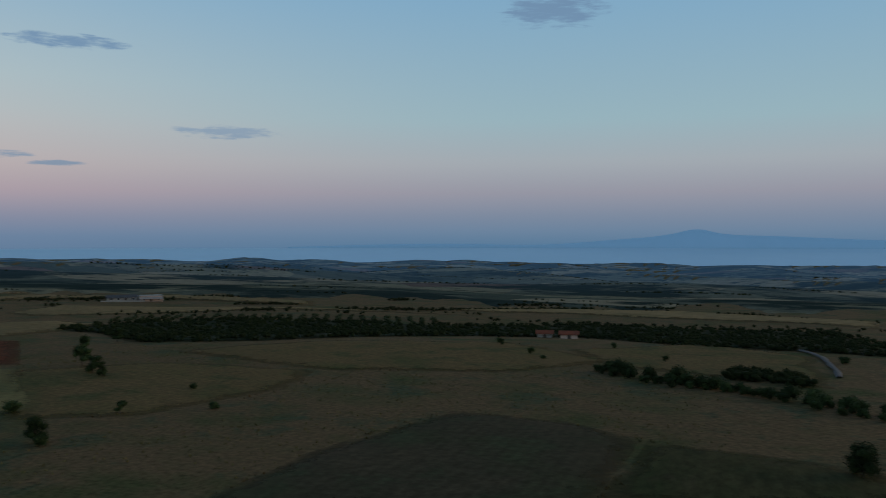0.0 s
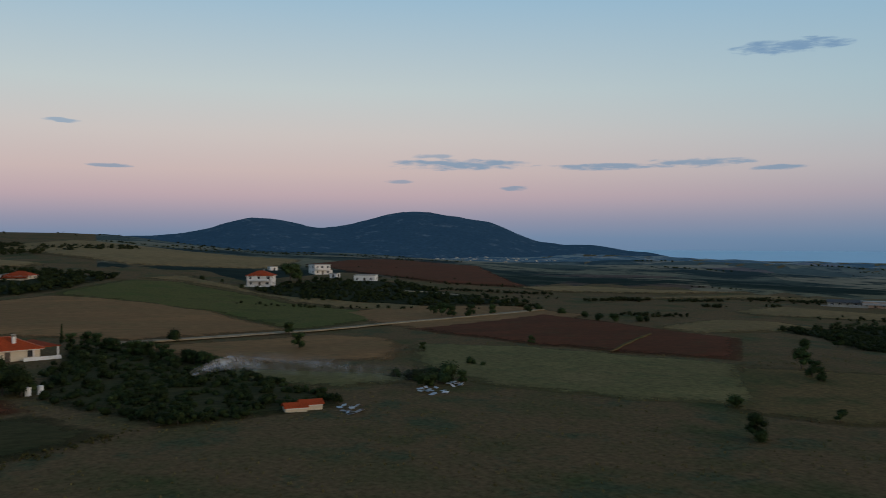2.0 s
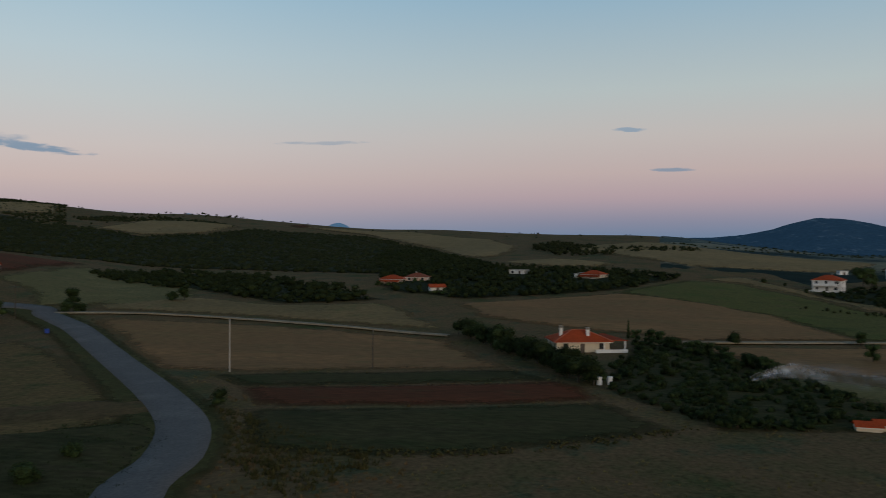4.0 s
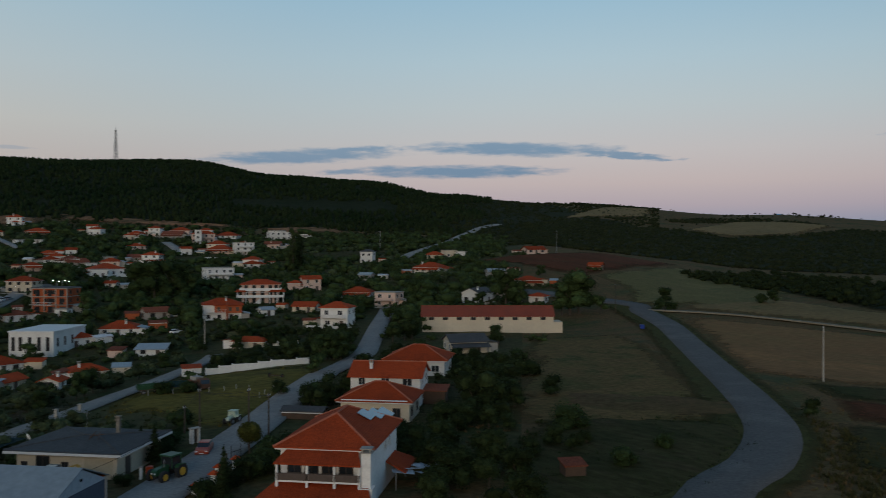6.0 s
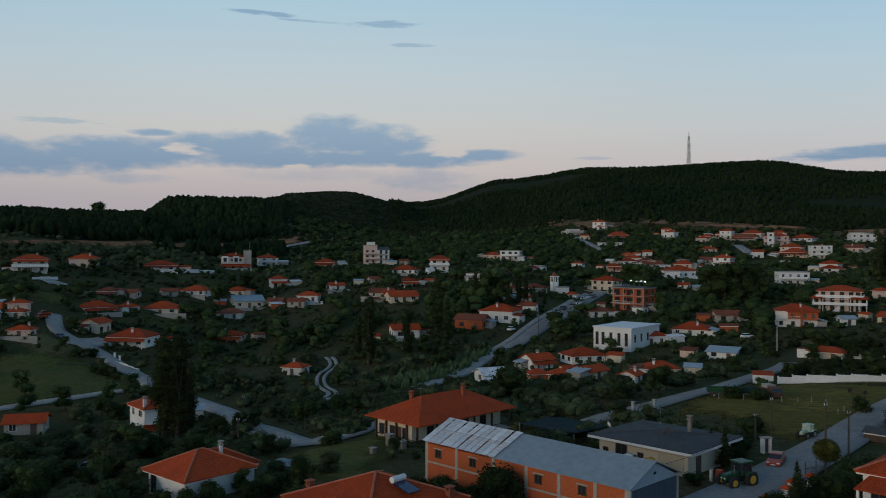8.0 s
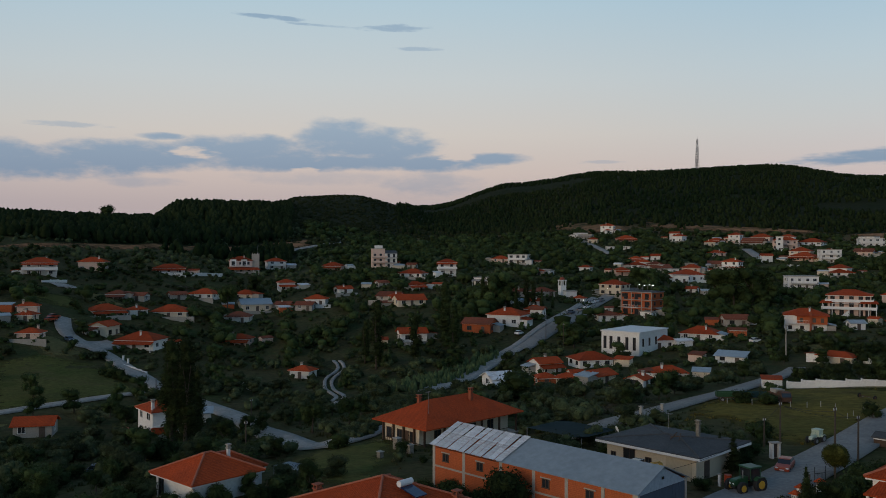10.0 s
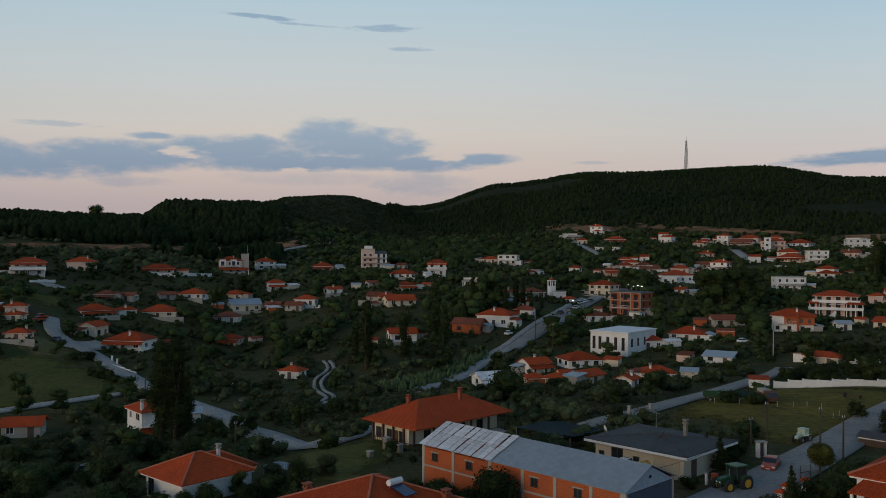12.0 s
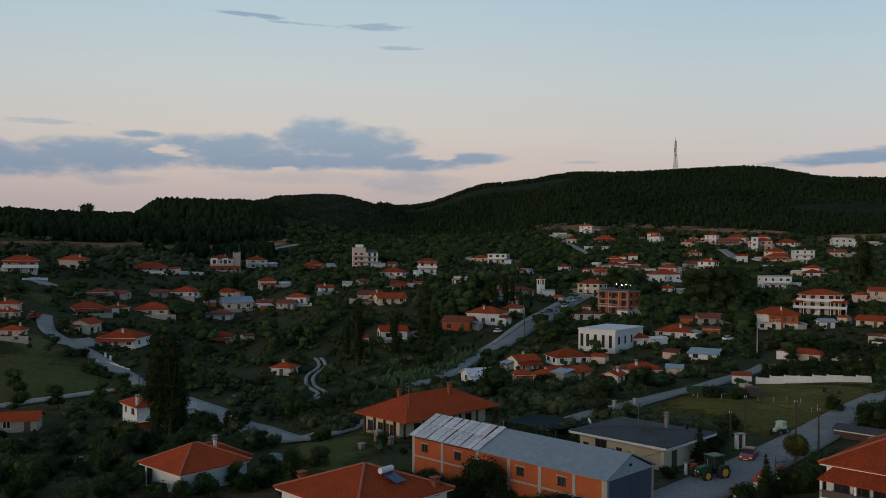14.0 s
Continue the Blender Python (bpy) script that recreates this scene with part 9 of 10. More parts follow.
# weeds and shrubs along the foot of the brick shed
rng = random.Random(97)
for i in range(20):
    u, v = -13.0 + 26.5 * i / 19 + rng.uniform(-0.5, 0.5), -(5.6 + rng.uniform(0, 1.8))
    x, y = 15.0 + 0.669 * u + 0.743 * v, 91.8 - 0.743 * u + 0.669 * v
    tree("bush", x, y, rng.uniform(0.7, 1.25), "along the foot of the brick shed")
p = strewn([(3.0, 98.5), (6.0, 101.0), (25.5, 79.5), (20.0, 74.5)], 0.7, 98)
p = p[((p[:, 0] - 15.0) * 0.743 + (p[:, 1] - 91.8) * 0.669) < -4.6]
wood("garden_weeds", "rank grass before the brick shed", REED_DARK, "tuft", p, sized(p, 0.7, 1.7), "weeds")
# uneven tree line along the eastern ridge
rng = np.random.default_rng(101)
b, d = rng.uniform(43, 66, 170), rng.uniform(1180, 1400, 170)
p = patchy(np.stack([d * np.sin(np.radians(b)), d * np.cos(np.radians(b))], -1), 0.008, -0.1)
wood("hedge", "broken hedges and trees along the eastern ridge", SCRUB_LEAF, "low", p, sized(p, 2.5, 5.5), "hedge")
tree("broadleaf_tree", -207.2, 584.4, 2.15, "standing alone on the pine ridge")
# thicket hiding the lower part of the road through the valley
rng = np.random.default_rng(64)
u = rng.uniform(0, 1, 150)
p = np.stack([-9 + 13 * u + rng.normal(0, 2.0, 150), 134 + 54 * u + rng.normal(0, 2.0, 150)], 1)
wood("roadside_bushes", "tall bushes between the road and the pillared villa", OLIVE_LEAF, "leafy", p, sized(p, 1.4, 2.9), "bushes")
for x, y, s in ((-82.0, 229.0, 1.6), (-79.0, 227.6, 1.9), (-76.4, 225.4, 1.7), (-73.6, 222.6, 1.4)):
    tree("bush", x, y, s, "at the bend of the village road")
for x, y, s in ((104.0, 211.5, 0.75), (103.4, 168.6, 0.85), (106.2, 166.4, 1.0), (107.0, 171.5, 0.95), (110.5, 168.0, 1.0), (66.5, 274.0, 1.1), (62.6, 270.5, 0.95)):
    tree("broadleaf_tree", x, y, s, "before a village house")
for x, y, s in ((26.8, 318.0, 0.95), (29.5, 321.0, 0.85), (43.0, 318.5, 0.9), (45.6, 316.0, 0.8)):
    tree("poplar", x, y, s, "above the village street")
p = strewn([(858, 620), (953, 628), (1014, 594), (985, 505), (925, 448), (930, 500), (938, 560), (836, 585)], 6.0, 29)
wood("scrub", "dark scrub along the ridge above the stubble", SCRUB_LEAF, "tiny", p, sized(p, 2.2, 4.0), "scrub")
# bushes and reeds leaning over the verge of the road through the valley
rng = np.random.default_rng(61)
u = rng.uniform(188, 262, 44)
p = np.stack([np.interp(u, (188, 193, 215, 249, 265), (3.0, 3.5, 10.4, 24.7, 33.5)) + rng.uniform(4.2, 6.2, 44), u - rng.uniform(1.2, 2.2, 44)], -1)
wood("roadside_bushes", "dark bushes along the verge of the village road", OLIVE_LEAF, "low", p, sized(p, 1.0, 2.5), "bushes")

# ---- vehicles, poles and small things ----
def wheel(parent, x, y, r, wide, rim_mat, name="wheel"):
    ob = part(name, tube((0, -wide / 2, 0), (0, wide / 2, 0), r * 0.62, r * 0.62, sides=16), RUBBER, parent)
    ob.matrix_local = pose(x, y, r)
    bm = bmesh.new()
    prof = ((0.62, -0.5), (0.92, -0.5), (1.0, -0.3), (1.0, 0.3), (0.92, 0.5), (0.62, 0.5))
    rings = [[bm.verts.new((r * k * math.cos(i * math.tau / 20), wide * u, r * k * math.sin(i * math.tau / 20))) for k, u in prof] for i in range(20)]
    for i in range(20):
        a, b = rings[i], rings[(i + 1) % 20]
        for k in range(5):
            bm.faces.new((a[k], a[k + 1], b[k + 1], b[k]))
    bmesh.ops.recalc_face_normals(bm, faces=bm.faces)
    part("tyre", bm, RUBBER, ob)
    bm = bmesh.new()
    for s in (-1, 1):
        add_tube(bm, (0, s * wide * 0.42, 0), (0, s * wide * 0.53, 0), r * 0.64, r * 0.5, 16)
        add_tube(bm, (0, s * wide * 0.42, 0), (0, s * wide * 0.52, 0), r * 0.2, r * 0.16, 10)
    part("rim", bm, rim_mat, ob)
    return ob


def extruded(profile, half, bevel=0.05):
    """A side profile of (x, z) drawn out to a width of twice half."""
    bm = bmesh.new()
    a = [bm.verts.new((x, -half, z)) for x, z in profile]
    b = [bm.verts.new((x, half, z)) for x, z in profile]
    bm.faces.new(a)
    bm.faces.new(b[::-1])
    for i in range(len(profile)):
        j = (i + 1) % len(profile)
        bm.faces.new((a[i], b[i], b[j], a[j]))
    bmesh.ops.recalc_face_normals(bm, faces=bm.faces)
    if bevel:
        bmesh.ops.bevel(bm, geom=bm.edges[:], offset=bevel, segments=2, affect="EDGES")
    return bm


def tractor(x, y, turn, paint, rim, label, size=1.0, boxed=False):
    base = new("tractor")
    base.matrix_world = pose(x, y, float(land(x, y)) + 0.25, 0, 0, turn) @ Matrix.Diagonal((size, size, size, 1))
    part("bonnet", extruded(((0.2, 0.85), (2.1, 0.8), (2.15, 1.25), (1.9, 1.45), (0.2, 1.65)), 0.38, 0.06), paint, base)
    part("chassis", box(-1.2, 2.0, -0.3, 0.3, 0.55, 0.9), RUBBER, base)
    cab = part("cab", extruded(((-1.25, 1.2), (0.15, 1.2), (0.3, 2.4), (-1.1, 2.45)), 0.72, 0.03), paint if boxed else GLASS, base, "boxy sheet-metal cab" if boxed else "dark glazed cab")
    part("cab_roof", box(-1.3, 0.45, -0.82, 0.82, 2.45, 2.62, bevel=0.05), paint, cab)
    for px in (-1.15, 0.2):
        for py in (-0.74, 0.74):
            part("pillar", tube((px, py, 1.2), (px + (0.1 if px < 0 else 0.08), py, 2.46), 0.045, 0.045, sides=6), paint, cab)
    for py in (-0.98, 0.98):
        part("mudguard", extruded(((-1.55, 1.35), (-1.2, 1.62), (-0.4, 1.62), (-0.1, 1.3), (-0.4, 1.52), (-1.2, 1.52)), 0.24, 0.0), paint, base).matrix_local = pose(0, py, 0)
        wheel(base, -0.85, py, 0.82, 0.48, rim, "rear_wheel")
        wheel(base, 1.5, py * 0.9, 0.66, 0.4, rim, "front_wheel")
    part("exhaust", tube((0.9, 0.3, 1.5), (0.9, 0.3, 2.3), 0.04, 0.05, sides=8), STEEL, base)
    part("hitch", box(-2.0, -1.2, -0.35, 0.35, 0.5, 0.75), paint, base)
    for py in (-0.22, 0.22):
        part("headlight", box(2.1, 2.18, py - 0.09, py + 0.09, 1.0, 1.14), TRIM, base)
    return tagged(base, label, "tractor")


def car(x, y, turn, paint, label, z_up=0.22):
    base = new("car")
    base.matrix_world = pose(x, y, float(land(x, y)) + z_up, 0, 0, turn)
    part("body", extruded(((-2.05, 0.3), (2.0, 0.3), (2.08, 0.55), (1.95, 0.78), (1.0, 0.95), (-1.85, 1.0), (-2.1, 0.85)), 0.84, 0.07), paint, base)
    part("roof", extruded(((-1.6, 1.36), (-1.25, 1.44), (0.1, 1.46), (0.35, 1.38)), 0.64, 0.03), paint, base)
    part("windows", extruded(((-1.92, 0.96), (0.95, 0.93), (0.3, 1.38), (-1.55, 1.38)), 0.7, 0.03), GLASS, base).name = "glasshouse"
    for px in (-1.3, 1.3):
        for py in (-0.76, 0.76):
            wheel(base, px, py, 0.31, 0.2, STEEL)
    for py in (-0.6, 0.6):
        part("headlight", box(1.9, 2.05, py - 0.16, py + 0.16, 0.6, 0.74), TRIM, base)
        part("tail_light", box(-2.1, -2.02, py - 0.14, py + 0.14, 0.66, 0.84), TILE, base)
    part("number_plate", box(2.05, 2.09, -0.26, 0.26, 0.4, 0.52), TRIM, base)
    return tagged(base, label, "car")


def trailer(x, y, turn, paint, label, length=4.4):
    base = new("trailer")
    base.matrix_world = pose(x, y, float(land(x, y)) + 0.1, 0, 0, turn)
    bm = bmesh.new()
    h = length / 2
    add_box(bm, -h, h, -1.05, 1.05, 0.85, 0.97)
    part("bed", bm, BROWN_TRIM, base)
    for y0, y1 in ((-1.05, -0.98), (0.98, 1.05)):
        part("side_board", box(-h, h, y0, y1, 0.97, 1.75), paint, base)
    for x0, x1 in ((-h, -h + 0.07), (h - 0.07, h)):
        part("end_board", box(x0, x1, -0.98, 0.98, 0.97, 1.75), paint, base)
    for px in (-h * 0.55, h * 0.55):
        for py in (-0.9, 0.9):
            wheel(base, px, py, 0.42, 0.26, STEEL)
    part("drawbar", tube((h, 0, 0.7), (h + 1.4, 0, 0.5), 0.06, 0.05, sides=6), STEEL, base)
    return tagged(base, label, "trailer")


def truck(x, y, turn):
    base = new("truck")
    base.matrix_world = pose(x, y, float(land(x, y)) + 0.1, 0, 0, turn)
    part("cab", extruded(((0.9, 0.6), (2.5, 0.6), (2.55, 1.4), (2.2, 2.3), (0.9, 2.35)), 1.0, 0.08), RUST, base)
    part("windscreen", extruded(((2.0, 1.5), (2.56, 1.45), (2.28, 2.15), (1.9, 2.15)), 0.86, 0.02), GLASS, base)
    part("load_box", box(-2.6, 0.75, -1.1, 1.1, 0.95, 1.8, bevel=0.04), RUST, base, "rusty brown load box")
    part("hopper", extruded(((-2.2, 1.8), (-0.2, 1.8), (0.3, 2.5), (-2.4, 2.4)), 0.8, 0.04), GREY_WALL, base, "pale hopper")
    part("chassis", box(-2.6, 2.3, -0.4, 0.4, 0.55, 0.9), RUBBER, base)
    for px in (-1.6, 1.7):
        for py in (-0.95, 0.95):
            wheel(base, px, py, 0.48, 0.3, STEEL)
    return tagged(base, "old red and white farm truck in the meadow", "truck")


def utility_pole(x, y, tall, kind="wood"):
    base = new("utility_pole")
    base.matrix_world = pose(x, y, float(land(x, y)), 0, 0, 20)
    mat = {"wood": BARK, "steel": STEEL, "concrete": CONCRETE}[kind]
    part("pole", tube((0, 0, -0.6), (0, 0, tall), 0.19 if kind == "concrete" else 0.14, 0.11 if kind == "concrete" else 0.09, sides=8), mat, base)
    if kind == "concrete" or tall > 9:
        part("cross_arm", box(-0.8, 0.8, -0.05, 0.05, tall - 0.45, tall - 0.33), BROWN_TRIM if kind == "wood" else STEEL, base)
    else:
        part("bracket", box(-0.25, 0.25, -0.04, 0.04, tall - 0.45, tall - 0.33), STEEL, base)
    for px in (-0.7, 0.0, 0.7) if kind == "concrete" or tall > 9 else (-0.2, 0.2):
        part("insulator", tube((px, 0, tall - 0.33), (px, 0, tall - 0.12), 0.05, 0.035, sides=6), TRIM, base)
    words = {"wood": "weathered wooden utility pole with insulators", "steel": "grey steel pole with a short arm", "concrete": "pale concrete utility pole with a cross-arm"}
    return tagged(base, words[kind], "pole")


def cable(a, b, sag=0.6):
    bm = bmesh.new()
    pts = [Vector(a).lerp(Vector(b), i / 12) - Vector((0, 0, sag * 4 * (i / 12) * (1 - i / 12))) for i in range(13)]
    for p, q in zip(pts, pts[1:]):
        add_tube(bm, p, q, 0.022, 0.022, 4, caps=False)
    bmesh.ops.remove_doubles(bm, verts=bm.verts[:], dist=0.012)
    return tagged(new("cable", mesh_of("cable", bm, RUBBER)), "thin sagging black overhead cable between poles", "cable")


def fence_post(x, y, tall):
    base = new("fence_post", mesh_of("fence_post", box(-0.05, 0.05, -0.05, 0.05, -0.3, tall, bevel=0.015), CONCRETE))
    base.location = (x, y, float(land(x, y)))
    return tagged(base, "short grey concrete fence post in the grass", "post", group="meadow fence posts")


def pillar(x, y, tall, wide, mat, label):
    base = new("gate_pillar")
    base.matrix_world = pose(x, y, float(land(x, y)), 0, 0, AXIS)
    part("shaft", box(-wide / 2, wide / 2, -wide / 2, wide / 2, -0.4, tall, bevel=0.03), mat, base)
    part("cap", box(-wide / 2 - 0.08, wide / 2 + 0.08, -wide / 2 - 0.08, wide / 2 + 0.08, tall, tall + 0.1), CONCRETE, base)
    return tagged(base, label, "pillar")


def mast(x, y, tall):
    base = new("radio_mast")
    base.matrix_world = pose(x, y, float(land(x, y)), 0, 0, 12)

    def corner(k, u):
        r = 3.2 - 2.0 * u
        a = math.pi / 4 + k * math.pi / 2
        return Vector((r * math.cos(a), r * math.sin(a), tall * u))

    for k in range(4):
        part("leg", tube(corner(k, 0), corner(k, 1), 0.34, 0.24, sides=5), STEEL, base)
    for i in range(11):
        u, v = i / 11, (i + 1) / 11
        bm = bmesh.new()
        for k in range(4):
            add_tube(bm, corner(k, u), corner((k + 1) % 4, v), 0.16, 0.16, 4, caps=False)
            add_tube(bm, corner(k, v), corner((k + 1) % 4, v), 0.16, 0.16, 4, caps=False)
        part("brace", bm, STEEL, base)
    part("antenna", tube((0, 0, tall), (0, 0, tall + 6), 0.3, 0.2, sides=6), STEEL, base)
    for z, a in ((tall * 0.55, 0.3), (tall * 0.68, 2.4), (tall * 0.8, 4.2)):
        part("drum_dish", tube((1.1 * math.cos(a), 1.1 * math.sin(a), z), (1.7 * math.cos(a), 2.2 * math.sin(a), z), 1.3, 1.3, sides=12), TRIM, base)
    return tagged(base, "tall grey lattice radio mast on the wooded hilltop", "mast")


mast(1300 * math.sin(radians(18.72)), 1300 * math.cos(radians(18.72)), 46)
tractor(37.0, 92.5, 204, TRACTOR_GREEN, TRACTOR_YELLOW, "green tractor with yellow wheel rims parked in the street", 1.06)
tractor(56.2, 116.2, 215, TRACTOR_PALE, STEEL, "old pale green tractor at the roadside", 0.72, True)
car(45.3, 101.6, 236, CAR_RED, "small red hatchback car parked in the street")
car(-101.2, 255.7, -50, BLUE_DARK, "dark blue car on the village road", 0.35)
car(73.5, 345.2, 50, TRIM, "white car parked on the high street", 0.5)
car(79.0, 351.5, 50, STEEL, "silver car parked on the high street", 0.5)
car(60.0, 318.0, 62, BLUE_DARK, "dark car parked on the high street", 0.45)
for x, y, turn, paint, words in ((-112.1, 268.8, 70, CAR_RED, "red"), (-112.7, 272.4, 70, CAR_RED, "red"), (69.0, 333.0, 62, TRIM, "white"), (65.2, 325.6, 62, STEEL, "silver"), (54.0, 301.6, 62, BLUE_DARK, "dark"), (76.2, 349.0, 58, TRIM, "white"), (35.4, 279.3, 62, TRIM, "white"), (239.1, 441.3, 10, TRIM, "white"), (103.7, 252.5, 20, TRIM, "white")):
    car(x, y, turn, paint, f"small {words} car parked beside a village street", 0.5)
car(-42.4, 118.8, 10, BLUE_DARK, "dark off-road car parked under trees", 0.0)
car(-54.1, 164.0, 20, CAR_RED, "small red car beside the white house", 0.0)
trailer(58.2, 154.2, -10, TRACTOR_GREEN, "dark green farm trailer in the meadow")
trailer(62.9, 153.2, -8, TEAL, "dark teal farm trailer in the meadow")
truck(66.6, 151.4, -88)


def hay_rake(x, y, turn):
    base = new("hay_rake")
    base.matrix_world = pose(x, y, float(land(x, y)) + 0.2, 0, 0, turn)
    part("beam", tube((0, -1.5, 0.5), (0, 1.5, 0.5), 0.06, 0.06, sides=6), RUST, base)
    part("drawbar", tube((0, 0, 0.5), (2.2, 0, 0.35), 0.05, 0.05, sides=6), RUST, base)
    for py in (-1.6, 1.6):
        wheel(base, 0, py, 0.45, 0.16, RUST)
    for i in range(9):
        part("tine", tube((-0.05, -1.3 + i * 0.325, 0.5), (-0.75, -1.3 + i * 0.325, 0.08), 0.02, 0.015, sides=4), STEEL, base)
    return tagged(base, "rusty two-wheeled hay rake in the meadow", "farm tool")


hay_rake(83.6, 153.2, 205)


def loader(x, y, turn):
    base = new("loader")
    base.matrix_world = pose(x, y, float(land(x, y)), 0, 0, turn)
    part("body", extruded(((-1.6, 0.6), (1.4, 0.6), (1.5, 1.2), (0.3, 1.5), (-1.6, 1.5)), 0.8, 0.05), LOADER_YELLOW, base)
    part("cab", box(-0.9, 0.3, -0.6, 0.6, 1.5, 2.4, bevel=0.04), GLASS, base)
    part("boom", extruded(((0.6, 1.7), (2.6, 2.5), (2.7, 2.7), (0.5, 2.0)), 0.18, 0.03), LOADER_YELLOW, base)
    part("arm", extruded(((2.5, 2.5), (2.9, 2.6), (3.4, 1.5), (3.2, 1.4)), 0.14, 0.02), LOADER_YELLOW, base)
    part("bucket", extruded(((3.0, 1.6), (3.7, 1.4), (3.6, 0.9), (3.1, 1.0)), 0.5, 0.03), LOADER_YELLOW, base)
    for px in (-1.0, 1.0):
        for py in (-0.8, 0.8):
            wheel(base, px, py, 0.55, 0.35, LOADER_YELLOW)
    return tagged(base, "yellow digger parked beside the cream house", "digger")


loader(26.6, 98.2, AXIS)


def canopy(x, y, turn, w, d, h, mat, label):
    base = new("canopy")
    base.matrix_world = pose(x, y, float(land(x, y)), 0, 0, turn)
    bm = bmesh.new()
    n = 6
    grid = [[bm.verts.new((-w / 2 + w * i / n, -d / 2 + d * j / n, h - 0.25 * math.sin(math.pi * i / n) * math.sin(math.pi * j / n))) for j in range(n + 1)] for i in range(n + 1)]
    for i in range(n):
        for j in range(n):
            bm.faces.new((grid[i][j], grid[i + 1][j], grid[i + 1][j + 1], grid[i][j + 1]))
    bmesh.ops.solidify(bm, geom=bm.faces[:], thickness=0.04)
    part("cover", bm, mat, base)
    for px in (-w / 2, w / 2):
        for py in (-d / 2, d / 2):
            part("post", tube((px, py, -0.5), (px, py, h), 0.06, 0.06, sides=6), STEEL, base)
    return tagged(base, label, "canopy")


canopy(22.6, 119.5, AXIS, 9.5, 8.0, 2.3, TEAL, "low dark teal shade net on posts behind the shed")
canopy(-14.5, 105.2, AXIS + 10, 4.0, 2.6, 1.6, SHEET_PALE, "pale blue sheet roof on posts in a garden")
pillar(38.2, 140.2, 1.8, 0.5, GREY_WALL, "grey gate pillar beside the lane")
pillar(42.8, 143.6, 1.6, 0.5, GREY_WALL, "grey gate pillar beside the lane")


def meter_kiosk(x, y):
    """A narrow white masonry niche with a dark door and a flat cap."""
    base = new("meter_kiosk")
    base.matrix_world = pose(x, y, float(land(x, y)), 0, 0, AXIS + 60)
    for px in (-0.6, 0.38):
        part("jamb", box(px, px + 0.22, -0.35, 0.35, -0.3, 2.0), WHITE, base)
    part("back", box(-0.38, 0.38, 0.1, 0.35, -0.3, 2.0), WHITE, base)
    part("door", box(-0.37, 0.37, 0.02, 0.09, 0.1, 1.9), SHUTTER, base, "dark metal door")
    part("cap", box(-0.75, 0.75, -0.45, 0.45, 2.0, 2.14, bevel=0.03), CONCRETE, base)
    return tagged(base, "narrow white masonry meter kiosk with a dark door", "kiosk")


def tiled_pillar(x, y, tall):
    base = new("gate_pillar")
    base.matrix_world = pose(x, y, float(land(x, y)), 0, 0, AXIS)
    part("shaft", box(-0.3, 0.3, -0.3, 0.3, -0.3, tall, bevel=0.03), WHITE, base)
    bm = bmesh.new()
    roof_mesh(bm, 0.7, 0.7, tall, 0.32, 0.16, "hip", 0.08)
    part("cap", bm, TILE, base, "little red tiled cap")
    return tagged(base, "white gate pillar with a red tiled cap", "pillar", group="tiled gate pillars")


def iron_gate(x, y, turn, wide=1.6, tall=1.9):
    base = new("iron_gate")
    base.matrix_world = pose(x, y, float(land(x, y)) + 0.3, 0, 0, turn)
    for px in (-wide / 2, wide / 2):
        part("post", tube((px, 0, -0.4), (px, 0, tall), 0.04, 0.04, sides=6), RUBBER, base)
    for z in (0.2, 1.1):
        part("rail", box(-wide / 2, wide / 2, -0.02, 0.02, z, z + 0.05), RUBBER, base)
    for k in range(1, 8):
        px = -wide / 2 + wide * k / 8
        part("bar", tube((px, 0, 0.2), (px, 0, 1.15), 0.012, 0.012, sides=5), RUBBER, base)
    return tagged(base, "thin black iron gate beside the street", "gate")


meter_kiosk(47.0, 108.4)
for px, py, tall in ((40.6, 88.6, 1.2), (42.1, 90.6, 1.3), (45.3, 92.8, 1.3), (37.3, 85.9, 1.1)):
    tiled_pillar(px, py, tall)
iron_gate(46.6, 95.4, 20)
pillar(35.0, 95.4, 1.3, 0.3, WHITE, "short white gatepost beside the tractor")
for x, y in ((-82.9, 247.9), (-80.6, 245.2)):
    pillar(x, y, 1.9, 0.45, WHITE, "white gatepost at the village road")
for k, (x, y, t, s) in enumerate(((-2.0, 121.3, 1.6, 0.9), (-0.2, 118.3, 1.2, 0.8), (-4.2, 115.6, 1.0, 0.7))):
    pillar(x, y, t, s, STONE, "rough stone pillar in the garden")


def barrel(x, y, mat, label, r=0.35, h=0.95):
    base = new("barrel", mesh_of("barrel", tube((0, 0, -0.05), (0, 0, h), r, r, sides=16), mat))
    base.location = (x, y, float(land(x, y)) + 0.15)
    part("hoop", tube((0, 0, h * 0.5 - 0.03), (0, 0, h * 0.5 + 0.03), r + 0.015, r + 0.015, sides=16), mat, base)
    return tagged(base, label, "barrel")


barrel(35.9, 95.2, CAR_RED, "red steel barrel beside the tractor", 0.42, 1.2)


def waste_bin(x, y, turn):
    base = new("waste_container")
    base.matrix_world = pose(x, y, float(land(x, y)) + 0.1, 0, 0, turn)
    part("body", extruded(((-0.7, 0.2), (0.7, 0.2), (0.85, 1.15), (-0.85, 1.15)), 0.55, 0.04), CAR_BLUE, base)
    part("lid", extruded(((-0.9, 1.15), (0.9, 1.15), (0.5, 1.4), (-0.5, 1.4)), 0.6, 0.03), CAR_BLUE, base)
    for px in (-0.6, 0.6):
        for py in (-0.45, 0.45):
            part("castor", tube((px, py - 0.04, 0.1), (px, py + 0.04, 0.1), 0.1, 0.1, sides=10), RUBBER, base)
    return tagged(base, "blue wheeled waste container beside the road", "bin")


